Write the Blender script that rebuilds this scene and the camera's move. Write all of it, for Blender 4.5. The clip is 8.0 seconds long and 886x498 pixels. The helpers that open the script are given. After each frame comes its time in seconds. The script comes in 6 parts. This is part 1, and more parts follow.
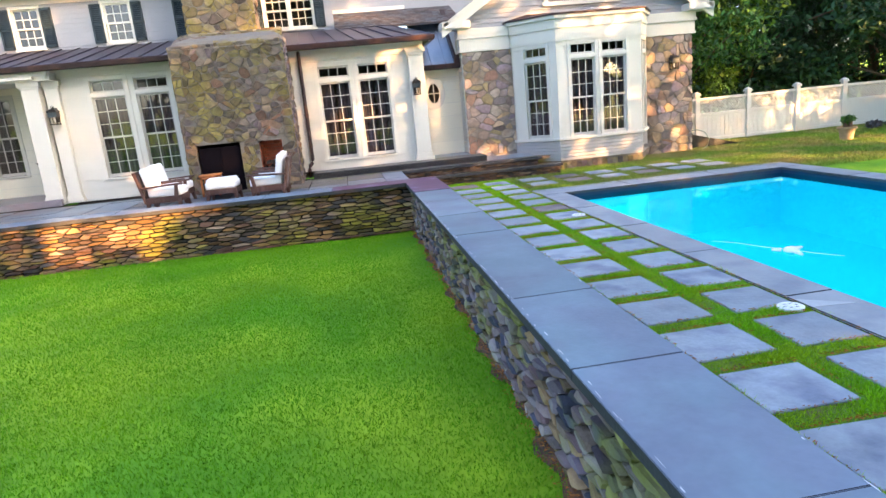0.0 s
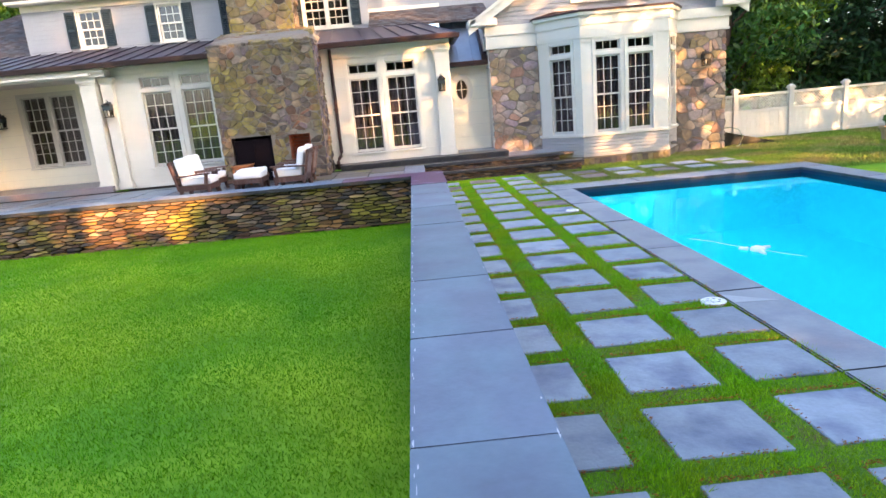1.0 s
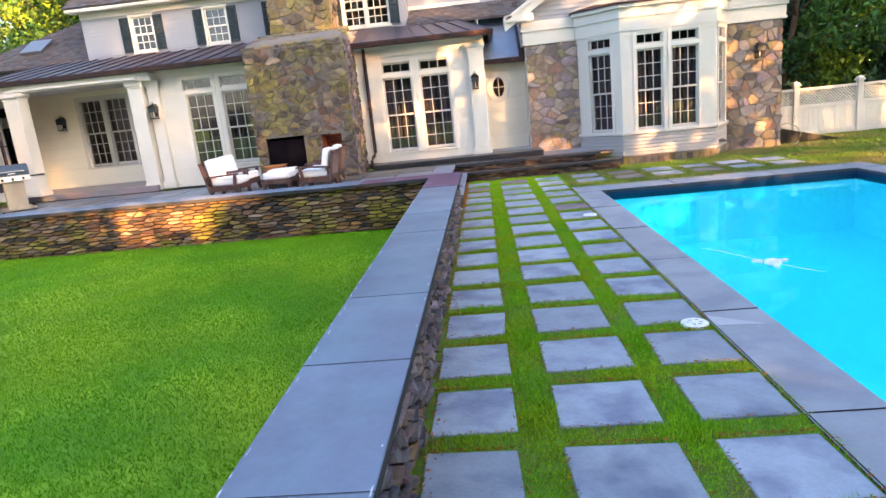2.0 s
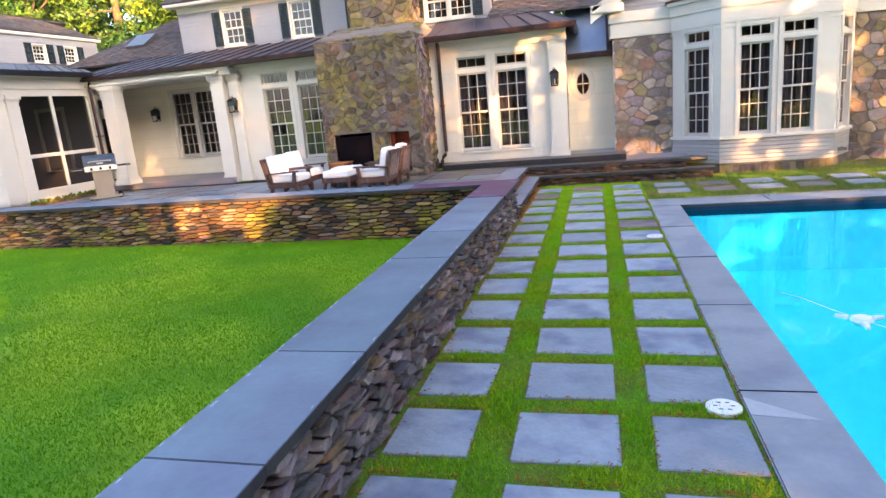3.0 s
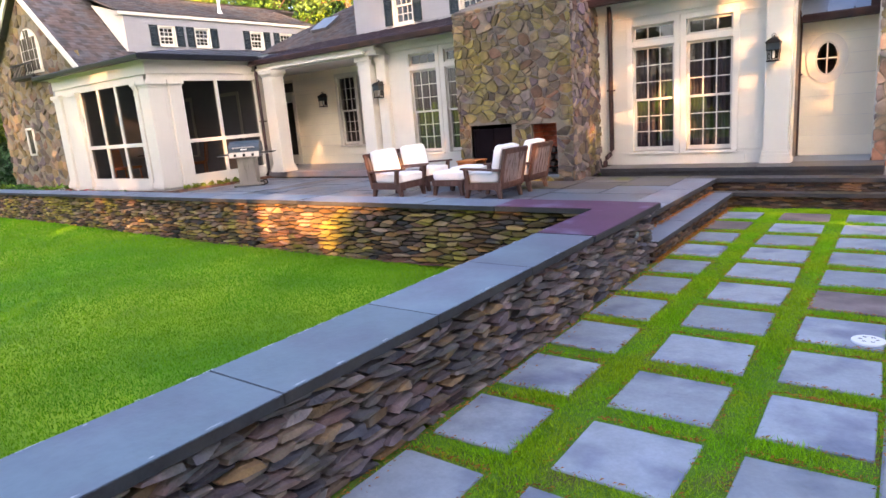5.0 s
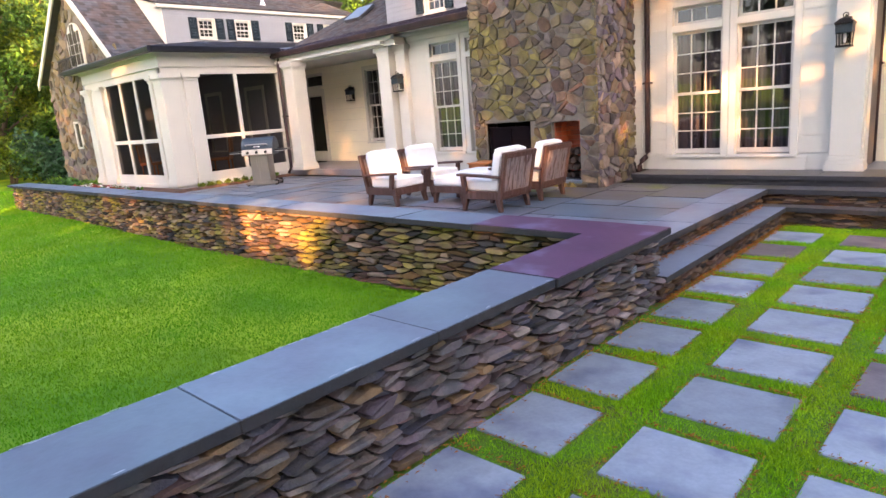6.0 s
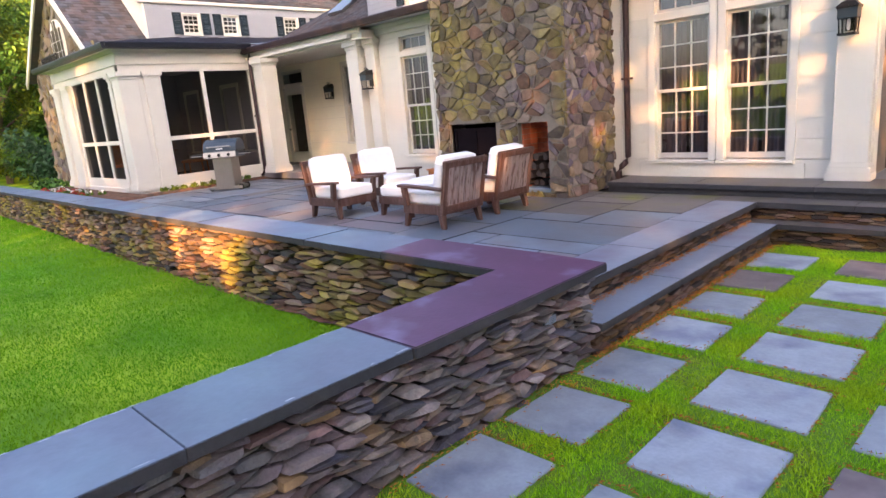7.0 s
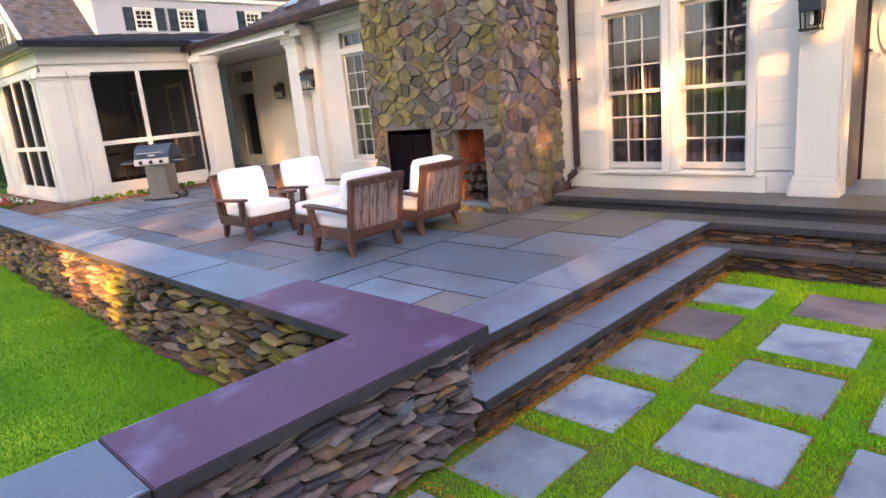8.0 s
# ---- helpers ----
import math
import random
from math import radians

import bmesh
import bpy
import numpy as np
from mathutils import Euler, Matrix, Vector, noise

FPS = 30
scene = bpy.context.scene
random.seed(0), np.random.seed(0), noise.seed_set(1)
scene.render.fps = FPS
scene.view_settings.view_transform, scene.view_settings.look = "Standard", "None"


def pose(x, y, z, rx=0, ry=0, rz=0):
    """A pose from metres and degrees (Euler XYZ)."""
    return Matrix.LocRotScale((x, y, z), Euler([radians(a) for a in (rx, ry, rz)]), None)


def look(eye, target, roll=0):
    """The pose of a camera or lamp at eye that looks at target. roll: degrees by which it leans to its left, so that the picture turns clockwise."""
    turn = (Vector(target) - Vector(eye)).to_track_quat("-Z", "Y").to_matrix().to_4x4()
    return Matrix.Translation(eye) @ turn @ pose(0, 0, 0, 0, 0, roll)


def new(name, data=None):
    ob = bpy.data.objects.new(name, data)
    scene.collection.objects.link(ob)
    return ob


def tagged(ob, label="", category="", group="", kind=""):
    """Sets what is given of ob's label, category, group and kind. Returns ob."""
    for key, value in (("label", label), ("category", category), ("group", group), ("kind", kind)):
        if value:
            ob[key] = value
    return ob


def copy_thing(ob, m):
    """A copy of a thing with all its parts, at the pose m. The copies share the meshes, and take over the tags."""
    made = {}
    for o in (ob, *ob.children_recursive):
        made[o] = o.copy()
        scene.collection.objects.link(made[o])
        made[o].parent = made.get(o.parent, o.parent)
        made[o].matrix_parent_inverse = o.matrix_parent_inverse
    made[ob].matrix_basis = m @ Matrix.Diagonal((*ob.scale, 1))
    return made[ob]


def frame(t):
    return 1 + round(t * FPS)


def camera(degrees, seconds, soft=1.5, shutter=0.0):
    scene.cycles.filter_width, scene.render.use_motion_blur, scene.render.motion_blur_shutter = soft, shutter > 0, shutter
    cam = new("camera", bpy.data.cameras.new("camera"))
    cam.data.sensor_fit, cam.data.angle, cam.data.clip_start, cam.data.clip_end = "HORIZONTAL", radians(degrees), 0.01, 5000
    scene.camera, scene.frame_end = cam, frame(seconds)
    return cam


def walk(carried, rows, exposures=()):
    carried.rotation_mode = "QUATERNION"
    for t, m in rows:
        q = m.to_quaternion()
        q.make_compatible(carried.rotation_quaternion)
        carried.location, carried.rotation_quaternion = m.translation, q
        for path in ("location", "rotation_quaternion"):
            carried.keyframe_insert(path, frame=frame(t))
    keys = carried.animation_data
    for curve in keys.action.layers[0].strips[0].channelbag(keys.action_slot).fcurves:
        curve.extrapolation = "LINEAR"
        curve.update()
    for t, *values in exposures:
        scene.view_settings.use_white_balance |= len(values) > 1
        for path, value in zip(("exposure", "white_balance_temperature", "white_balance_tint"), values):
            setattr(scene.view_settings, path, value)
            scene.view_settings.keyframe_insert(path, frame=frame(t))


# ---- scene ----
KELVIN, TINT = 6800, 14
cam = camera(71.0, 8.0)
PATH = [
    (0, (-0.101, -0.035, 1.874), (0.1595, 1.8953, 1.4195), -5.48),
    (0.5, (0.448, -0.315, 1.819), (0.5952, 1.6274, 1.3672), -5.13),
    (1, (0.902, -0.604, 1.838), (0.9587, 1.3425, 1.3827), -5.19),
    (2.5, (2.206, 0.011, 1.858), (1.8968, 1.9348, 1.4078), -5.68),
    (3, (2.606, 0.606, 1.924), (2.1123, 2.4912, 1.4755), -5.07),
    (3.5, (2.942, 1.402, 1.885), (2.2539, 3.2283, 1.4477), -5.00),
    (4, (3.174, 2.253, 1.830), (2.3082, 4.0038, 1.3989), -5.09),
    (4.5, (3.336, 3.113, 1.842), (2.3060, 4.7708, 1.4072), -5.16),
    (5, (3.412, 4.153, 1.761), (2.2357, 5.7128, 1.3340), -4.60),
    (6.5, (3.465, 6.493, 1.748), (2.0866, 7.8731, 1.3069), -4.82),
    (7, (3.460, 7.230, 1.750), (2.0668, 8.5950, 1.3053), -4.93),
    (7.5, (3.433, 7.870, 1.782), (2.0436, 9.2354, 1.3285), -5.26),
    (8, (3.406, 8.485, 1.829), (2.0287, 9.8577, 1.3615), -5.37),
]
walk(cam, [(t, look(eye, target, roll)) for t, eye, target, roll in PATH],
     exposures=[(0.0, 3.42, KELVIN - 100, TINT - 6), (1.2, 3.36, KELVIN - 50, TINT - 4), (3.5, 3.18, KELVIN + 100, TINT + 2), (5.0, 3.16, KELVIN + 250, TINT + 4), (8.0, 3.13, KELVIN + 250, TINT + 4)])

# ---- world, sun ----
SUN_ELEV, SUN_AZ = 11.0, 135.0   # degrees; azimuth from +y towards +x
world = bpy.data.worlds.new("world")
scene.world = world
world.use_nodes = True
wt = world.node_tree
sky = wt.nodes.new("ShaderNodeTexSky")
sky.sky_type = "NISHITA"
sky.sun_disc = False
sky.sun_elevation = radians(SUN_ELEV)
sky.sun_rotation = radians(SUN_AZ)
sky.air_density, sky.dust_density, sky.ozone_density = 0.6, 4.0, 1.0
wt.links.new(sky.outputs[0], wt.nodes["Background"].inputs[0])
wt.nodes["Background"].inputs[1].default_value = 0.15
sun = new("sun", bpy.data.lights.new("sun", "SUN"))
sun.data.energy, sun.data.angle, sun.data.color = 5.0, radians(0.5), (1.0, 0.52, 0.20)
az, el = radians(SUN_AZ), radians(SUN_ELEV)
SUN_DIR = Vector((math.sin(az) * math.cos(el), math.cos(az) * math.cos(el), math.sin(el)))
sun.matrix_world = look((0, 0, 30), Vector((0, 0, 30)) - SUN_DIR)


# ---- materials ----
def mat(name, base, var=0.25, scale=6.0, rough=0.75, bump=0.3, bscale=70.0, metal=0.0, rnd=0.0, island=0.0,
        tint=None, tint_scale=1.2, tint_amt=0.0, stretch=(1, 1, 1), spec=0.4, dist=0.006, palette=()):
    """Noise at two scales, random brightness for each piece, a second colour in patches, bump."""
    m = bpy.data.materials.new(name)
    m.use_nodes = True
    n, l = m.node_tree.nodes, m.node_tree.links
    b = n["Principled BSDF"]
    b.inputs["Roughness"].default_value, b.inputs["Metallic"].default_value = rough, metal
    b.inputs["Specular IOR Level"].default_value = spec
    geo = n.new("ShaderNodeNewGeometry")
    mp = n.new("ShaderNodeMapping")
    mp.inputs["Scale"].default_value = stretch
    l.new(geo.outputs["Position"], mp.inputs[0])

    def noise_at(s, detail=4.0):
        t = n.new("ShaderNodeTexNoise")
        t.inputs["Scale"].default_value, t.inputs["Detail"].default_value = s, detail
        l.new(mp.outputs[0], t.inputs["Vector"])
        return t.outputs[0]

    def mth(op, a, bb):
        k = n.new("ShaderNodeMath")
        k.operation = op
        for i, v in enumerate((a, bb)):
            if isinstance(v, (int, float)):
                k.inputs[i].default_value = v
            else:
                l.new(v, k.inputs[i])
        return k.outputs[0]

    val = mth("ADD", mth("MULTIPLY", noise_at(scale), var * 2), 1 - var)
    val = mth("MULTIPLY", val, mth("ADD", mth("MULTIPLY", noise_at(scale * 9), var), 1 - var / 2))
    if rnd:
        oi = n.new("ShaderNodeObjectInfo")
        val = mth("MULTIPLY", val, mth("ADD", mth("MULTIPLY", oi.outputs["Random"], 2 * rnd), 1 - rnd))
    if island:
        val = mth("MULTIPLY", val, mth("ADD", mth("MULTIPLY", geo.outputs["Random Per Island"], 2 * island), 1 - island))
    col = n.new("ShaderNodeRGB").outputs[0]
    col.default_value = (*base, 1)
    if palette:
        pr_ = n.new("ShaderNodeValToRGB")
        pr_.color_ramp.interpolation = "CONSTANT"
        els = pr_.color_ramp.elements
        while len(els) < len(palette):
            els.new(0.5)
        for i, c in enumerate(palette):
            els[i].position, els[i].color = i / len(palette), (*c, 1)
        src = oi.outputs["Random"] if rnd else geo.outputs["Random Per Island"]
        fr_ = n.new("ShaderNodeMath")
        fr_.operation = "FRACT"
        l.new(mth("MULTIPLY", src, 7.31), fr_.inputs[0])
        l.new(fr_.outputs[0], pr_.inputs[0])
        col = pr_.outputs[0]
    if tint:
        mx = n.new("ShaderNodeMix")
        mx.data_type = "RGBA"
        rp = n.new("ShaderNodeValToRGB")
        rp.color_ramp.elements[0].position, rp.color_ramp.elements[1].position = 0.5 - tint_amt * 0.3, 0.66 - tint_amt * 0.2
        src = noise_at(tint_scale, 3.0)
        if rnd:
            src = mth("ADD", mth("MULTIPLY", src, 0.88), mth("MULTIPLY", oi.outputs["Random"], 0.12))
        elif island:
            src = mth("ADD", mth("MULTIPLY", src, 0.86), mth("MULTIPLY", geo.outputs["Random Per Island"], 0.14))
        l.new(src, rp.inputs[0])
        l.new(rp.outputs[0], mx.inputs[0])
        l.new(col, mx.inputs[6])
        mx.inputs[7].default_value = (*tint, 1)
        col = mx.outputs[2]
    vm = n.new("ShaderNodeVectorMath")
    vm.operation = "SCALE"
    l.new(col, vm.inputs[0])
    l.new(val, vm.inputs["Scale"])
    l.new(vm.outputs[0], b.inputs["Base Color"])
    if bump:
        bp = n.new("ShaderNodeBump")
        bp.inputs["Strength"].default_value, bp.inputs["Distance"].default_value = bump, dist
        l.new(noise_at(bscale, 6.0), bp.inputs["Height"])
        l.new(bp.outputs[0], b.inputs["Normal"])
    return m


def glassy(name, tint, gloss_rough=0.01, f0=0.08, f1=0.8):
    """A thin pane: what lies behind shows through, and it mirrors more at a slant."""
    m = bpy.data.materials.new(name)
    m.use_nodes = True
    n, l = m.node_tree.nodes, m.node_tree.links
    n.remove(n["Principled BSDF"])
    tr, gl, mx, lw, pw_, mr = (n.new(k) for k in ("ShaderNodeBsdfTransparent", "ShaderNodeBsdfGlossy", "ShaderNodeMixShader", "ShaderNodeLayerWeight", "ShaderNodeMath", "ShaderNodeMapRange"))
    tr.inputs[0].default_value = (*tint, 1)
    gl.inputs["Roughness"].default_value = gloss_rough
    pw_.operation, pw_.inputs[1].default_value = "POWER", 5.0
    mr.inputs["To Min"].default_value, mr.inputs["To Max"].default_value = f0, f1
    l.new(lw.outputs["Facing"], pw_.inputs[0]), l.new(pw_.outputs[0], mr.inputs["Value"])
    l.new(mr.outputs[0], mx.inputs[0]), l.new(tr.outputs[0], mx.inputs[1]), l.new(gl.outputs[0], mx.inputs[2])
    l.new(mx.outputs[0], n["Material Output"].inputs[0])
    return m


FIELDPAL = ((0.22, 0.16, 0.165), (0.10, 0.077, 0.09), (0.24, 0.175, 0.135), (0.075, 0.075, 0.105), (0.17, 0.105, 0.105), (0.33, 0.27, 0.25), (0.13, 0.085, 0.05), (0.19, 0.145, 0.175), (0.055, 0.058, 0.085), (0.30, 0.19, 0.10), (0.27, 0.225, 0.235))
RUBPAL = tuple((0.64 * r_, 0.575 * g_, 0.51 * b_) for r_, g_, b_ in ((0.23, 0.185, 0.16), (0.15, 0.14, 0.15), (0.27, 0.21, 0.13), (0.20, 0.17, 0.21), (0.22, 0.14, 0.11), (0.25, 0.235, 0.21), (0.09, 0.08, 0.08), (0.20, 0.175, 0.10), (0.22, 0.20, 0.21), (0.36, 0.29, 0.22), (0.16, 0.13, 0.12), (0.28, 0.24, 0.22)))
WINGPAL = tuple((1.9 * r_, 1.95 * g_, 2.1 * b_) for r_, g_, b_ in RUBPAL)
FLAGPAL = ((0.18, 0.235, 0.31), (0.14, 0.19, 0.25), (0.23, 0.27, 0.33), (0.19, 0.16, 0.18), (0.16, 0.21, 0.28), (0.10, 0.13, 0.17), (0.20, 0.165, 0.15))

GRASS = mat("grass", (0.11, 0.28, 0.010), 0.3, 0.9, 0.8, 0.6, 90, tint=(0.26, 0.40, 0.015), tint_scale=0.45, tint_amt=0.3, spec=0.2)
BLADE = mat("grass_blade", (0.088, 0.30, 0.008), 0.2, 0.8, 0.7, 0, island=0.14, tint=(0.165, 0.34, 0.010), tint_scale=0.5, tint_amt=0.35, spec=0.1)
BLADE2 = mat("path_grass_blade", (0.21, 0.50, 0.012), 0.25, 2.0, 0.6, 0, island=0.35, tint=(0.31, 0.48, 0.015), tint_scale=1.6, tint_amt=0.3, spec=0.12)
BLADEY = mat("yard_grass_blade", (0.15, 0.25, 0.03), 0.4, 0.7, 0.7, 0, island=0.4, tint=(0.24, 0.22, 0.08), tint_scale=0.8, tint_amt=0.2, spec=0.2)
SOIL = mat("soil", (0.14, 0.085, 0.035), 0.4, 6, 0.95, 0.8, 60, tint=(0.09, 0.19, 0.012), tint_scale=3, tint_amt=0.9)
MULCH = mat("mulch", (0.22, 0.10, 0.06), 0.5, 20, 0.95, 1.0, 90, dist=0.02, tint=(0.10, 0.06, 0.04), tint_scale=9, tint_amt=0.3)
BLUESTONE = mat("bluestone", (0.155, 0.212, 0.268), 0.25, 2.5, 0.5, 0.25, 45, rnd=0.15, tint=(0.14, 0.165, 0.225), tint_scale=2.0, tint_amt=0.3)
TREAD = mat("lilac_bluestone", (0.215, 0.25, 0.325), 0.25, 2.5, 0.45, 0.25, 45, rnd=0.12, tint=(0.17, 0.16, 0.22), tint_scale=1.6, tint_amt=0.1)
PLINTH = mat("weathered_plinth_stone", (0.105, 0.095, 0.10), 0.35, 3.0, 0.45, 0.4, 40, rnd=0.1, tint=(0.10, 0.085, 0.055), tint_scale=2.0, tint_amt=0.2)
PAVER = mat("bluestone_paver", (0.285, 0.325, 0.385), 0.3, 5.0, 0.6, 0.8, 22, rnd=0.22, tint=(0.165, 0.19, 0.265), tint_scale=2.3, tint_amt=-0.02)
PAVERB = mat("brown_paver", (0.20, 0.165, 0.17), 0.3, 3.0, 0.6, 0.35, 35, rnd=0.2, tint=(0.13, 0.10, 0.11), tint_scale=2.6, tint_amt=0.2)
PURPLE = mat("purple_bluestone", (0.10, 0.034, 0.085), 0.3, 2.0, 0.5, 0.3, 40, tint=(0.16, 0.11, 0.20), tint_scale=3.0, tint_amt=-0.15)
COPING = mat("pool_coping_stone", (0.29, 0.31, 0.345), 0.2, 3.0, 0.55, 0.3, 40, rnd=0.12, tint=(0.22, 0.24, 0.29), tint_scale=2.0, tint_amt=0.1)
FLAG = mat("flagstone", (0.23, 0.27, 0.34), 0.2, 2.0, 0.36, 0.3, 40, rnd=0.24, tint=(0.14, 0.15, 0.18), tint_scale=1.3, tint_amt=0.2, palette=FLAGPAL)
FIELD = mat("fieldstone", (0.28, 0.24, 0.23), 0.45, 9, 0.8, 1.0, 40, rnd=0.35, tint=(0.10, 0.095, 0.10), tint_scale=4.0, tint_amt=0.2, dist=0.012, palette=FIELDPAL)
DARKPAL = tuple((1.02 * r_, 0.86 * g_, 0.62 * b_) for r_, g_, b_ in FIELDPAL)
# The yellow tint holds moss, and sun patches painted in with it.
FIELDJ = mat("fieldstone_mossy_sunlit", (0.25, 0.21, 0.17), 0.35, 9, 0.9, 0.7, 45, island=0.5, tint=(0.23, 0.185, 0.035), tint_scale=1.5, tint_amt=0.0, dist=0.012, palette=DARKPAL)
FIELDE = mat("fieldstone_far", (0.28, 0.24, 0.23), 0.45, 9, 0.8, 1.0, 40, island=0.35, tint=(0.10, 0.095, 0.10), tint_scale=4.0, tint_amt=0.2, dist=0.012, palette=FIELDPAL)
# Wall stones at half brightness: shade below the treads is in the colour.
FIELDD = mat("shaded_riser_stone", (0.15, 0.12, 0.10), 0.4, 9, 0.9, 0.8, 40, rnd=0.4, dist=0.012, palette=tuple((0.5 * r_, 0.5 * g_, 0.54 * b_) for r_, g_, b_ in DARKPAL))
FIELDW = mat("fieldstone_lichen", (0.25, 0.21, 0.17), 0.35, 9, 0.9, 0.7, 45, island=0.35, tint=(0.17, 0.17, 0.05), tint_scale=1.8, tint_amt=0.1, dist=0.012, palette=FIELDPAL)
RUBBLE = mat("rubble_stone", (0.30, 0.26, 0.24), 0.65, 9, 0.9, 1.0, 30, rnd=0.28, tint=(0.185, 0.15, 0.05), tint_scale=1.25, tint_amt=0.13, dist=0.02, palette=RUBPAL)
# Bluer copy of RUBPAL: the shade on the chimney's east side, as colour.
SHADEPAL = tuple((1.15 * r_, 1.18 * g_, 1.45 * b_) for r_, g_, b_ in RUBPAL)
RUBBLEE = mat("shaded_side_rubble", (0.30, 0.26, 0.28), 0.6, 9, 0.9, 1.0, 30, rnd=0.28, tint=(0.15, 0.12, 0.05), tint_scale=1.4, tint_amt=-0.2, dist=0.02, palette=SHADEPAL)
RUBBLEW = mat("wing_stone", (0.30, 0.26, 0.24), 0.5, 11, 0.85, 0.9, 26, rnd=0.2, tint=(0.17, 0.125, 0.09), tint_scale=1.3, tint_amt=-0.1, dist=0.012, palette=WINGPAL)
RUBBLEJ = mat("rubble_stone_far", (0.30, 0.26, 0.24), 0.42, 7, 0.85, 0.6, 35, island=0.25, tint=(0.15, 0.115, 0.05), tint_scale=0.9, tint_amt=-0.05, dist=0.012, palette=RUBPAL)
MORTAR = mat("mortar", (0.165, 0.145, 0.125), 0.25, 12, 0.95, 0.6, 60)
# Near-black: the shade deep in the stone gaps is put into the core.
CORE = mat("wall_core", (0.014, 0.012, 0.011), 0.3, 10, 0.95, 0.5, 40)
WHITE = mat("white_paint", (0.62, 0.59, 0.54), 0.04, 3.0, 0.45, 0.06, 30)
BOARD = mat("white_board", (0.61, 0.58, 0.53), 0.05, 3.0, 0.5, 0.06, 30, rnd=0.03)
# Grey-white siding with the dormer's bluish shade put into its colour.
CLAP = mat("shaded_grey_clapboard", (0.275, 0.28, 0.315), 0.06, 3.0, 0.6, 0.08, 30)
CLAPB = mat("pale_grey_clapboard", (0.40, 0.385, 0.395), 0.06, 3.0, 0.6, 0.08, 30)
# Slab sides: stain and the edge's shade, both in one dark colour.
EDGE = mat("rough_shaded_slab_edge", (0.035, 0.036, 0.043), 0.4, 9, 0.85, 0.6, 40)
# Lighter cream copy of the board; the recesses' sunlight is put into it.
ENTRYC = mat("cream_board_lit", (0.80, 0.75, 0.63), 0.05, 3.0, 0.5, 0.06, 30, rnd=0.03)
SASH = mat("taupe_sash_paint", (0.50, 0.47, 0.44), 0.05, 5.0, 0.45, 0.04, 30)
SHUTTER = mat("dark_green_shutter", (0.018, 0.03, 0.04), 0.2, 8, 0.5, 0.05, 40)
COPPER = mat("aged_copper", (0.05, 0.030, 0.034), 0.35, 4, 0.42, 0.12, 20, metal=0.55, tint=(0.09, 0.045, 0.04), tint_scale=2.5, tint_amt=-0.1)
SEAM = mat("standing_seam_metal", (0.075, 0.065, 0.092), 0.2, 3, 0.4, 0.05, 20, metal=0.6, rnd=0.1)
SEAMB = mat("blue_grey_metal", (0.30, 0.36, 0.46), 0.2, 3, 0.4, 0.05, 20, metal=0.5)
SHINGLE = mat("cedar_shingle", (0.105, 0.08, 0.078), 0.35, 5, 0.9, 0.6, 60, island=0.4, tint=(0.075, 0.075, 0.088), tint_scale=2, tint_amt=0.3)
BLACKM = mat("black_metal", (0.015, 0.014, 0.014), 0.2, 10, 0.45, 0.05, 40, metal=0.3)
TEAK = mat("dark_teak", (0.075, 0.033, 0.024), 0.3, 5, 0.55, 0.25, 40, stretch=(4, 4, 0.5), tint=(0.11, 0.06, 0.05), tint_scale=6, tint_amt=0.1)
SLATW = mat("weathered_teak", (0.21, 0.17, 0.17), 0.4, 6, 0.8, 0.3, 40, stretch=(5, 5, 0.5), tint=(0.09, 0.05, 0.045), tint_scale=5, tint_amt=0.0)
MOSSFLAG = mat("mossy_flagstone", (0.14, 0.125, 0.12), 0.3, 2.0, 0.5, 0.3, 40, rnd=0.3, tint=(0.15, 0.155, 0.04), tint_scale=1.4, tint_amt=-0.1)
NEEDLES = mat("fallen_needles", (0.42, 0.15, 0.03), 0.3, 9, 0.9, 0, island=0.4)
PATCH = mat("pale_mortar", (0.42, 0.44, 0.47), 0.2, 8, 0.8, 0.3, 40)
CHIP = mat("pale_paint_flecks", (0.6, 0.6, 0.66), 0.1, 9, 0.8, 0)
TEAKL = mat("honey_teak", (0.42, 0.15, 0.05), 0.25, 5, 0.55, 0.2, 40)
CUSHION = mat("white_cushion", (0.82, 0.81, 0.83), 0.04, 8, 0.9, 0.15, 250)
NAVY = mat("dark_navy_metal", (0.022, 0.024, 0.034), 0.3, 5, 0.4, 0.05, 20, metal=0.4)
STEEL = mat("stainless_steel", (0.36, 0.34, 0.32), 0.08, 6, 0.42, 0.03, 80, metal=1.0)
GRILLBLUE = mat("blue_grey_enamel", (0.04, 0.06, 0.085), 0.1, 6, 0.45, 0.03, 60, spec=0.5)
RUBBER = mat("black_rubber", (0.02, 0.02, 0.02), 0.15, 8, 0.8, 0.05, 60)
BRICK = mat("red_firebrick", (0.30, 0.08, 0.045), 0.3, 12, 0.9, 0.4, 60, rnd=0.2)
SOOT = mat("soot", (0.007, 0.005, 0.007), 0.3, 6, 0.95, 0.4, 50, spec=0.05)
LOG = mat("log_bark", (0.045, 0.03, 0.025), 0.4, 12, 0.9, 0.6, 40, rnd=0.3)
REDF = mat("red_fabric", (0.55, 0.02, 0.03), 0.15, 8, 0.8, 0.15, 120)
PLASTER = mat("blue_pool_plaster", (0.0, 0.92, 0.99), 0.04, 1.5, 0.7, 0.0)
TILE = mat("navy_waterline_tile", (0.015, 0.03, 0.07), 0.2, 14, 0.25, 0.05, 60)
PLASTIC = mat("white_plastic", (0.85, 0.85, 0.86), 0.03, 10, 0.4, 0.0)
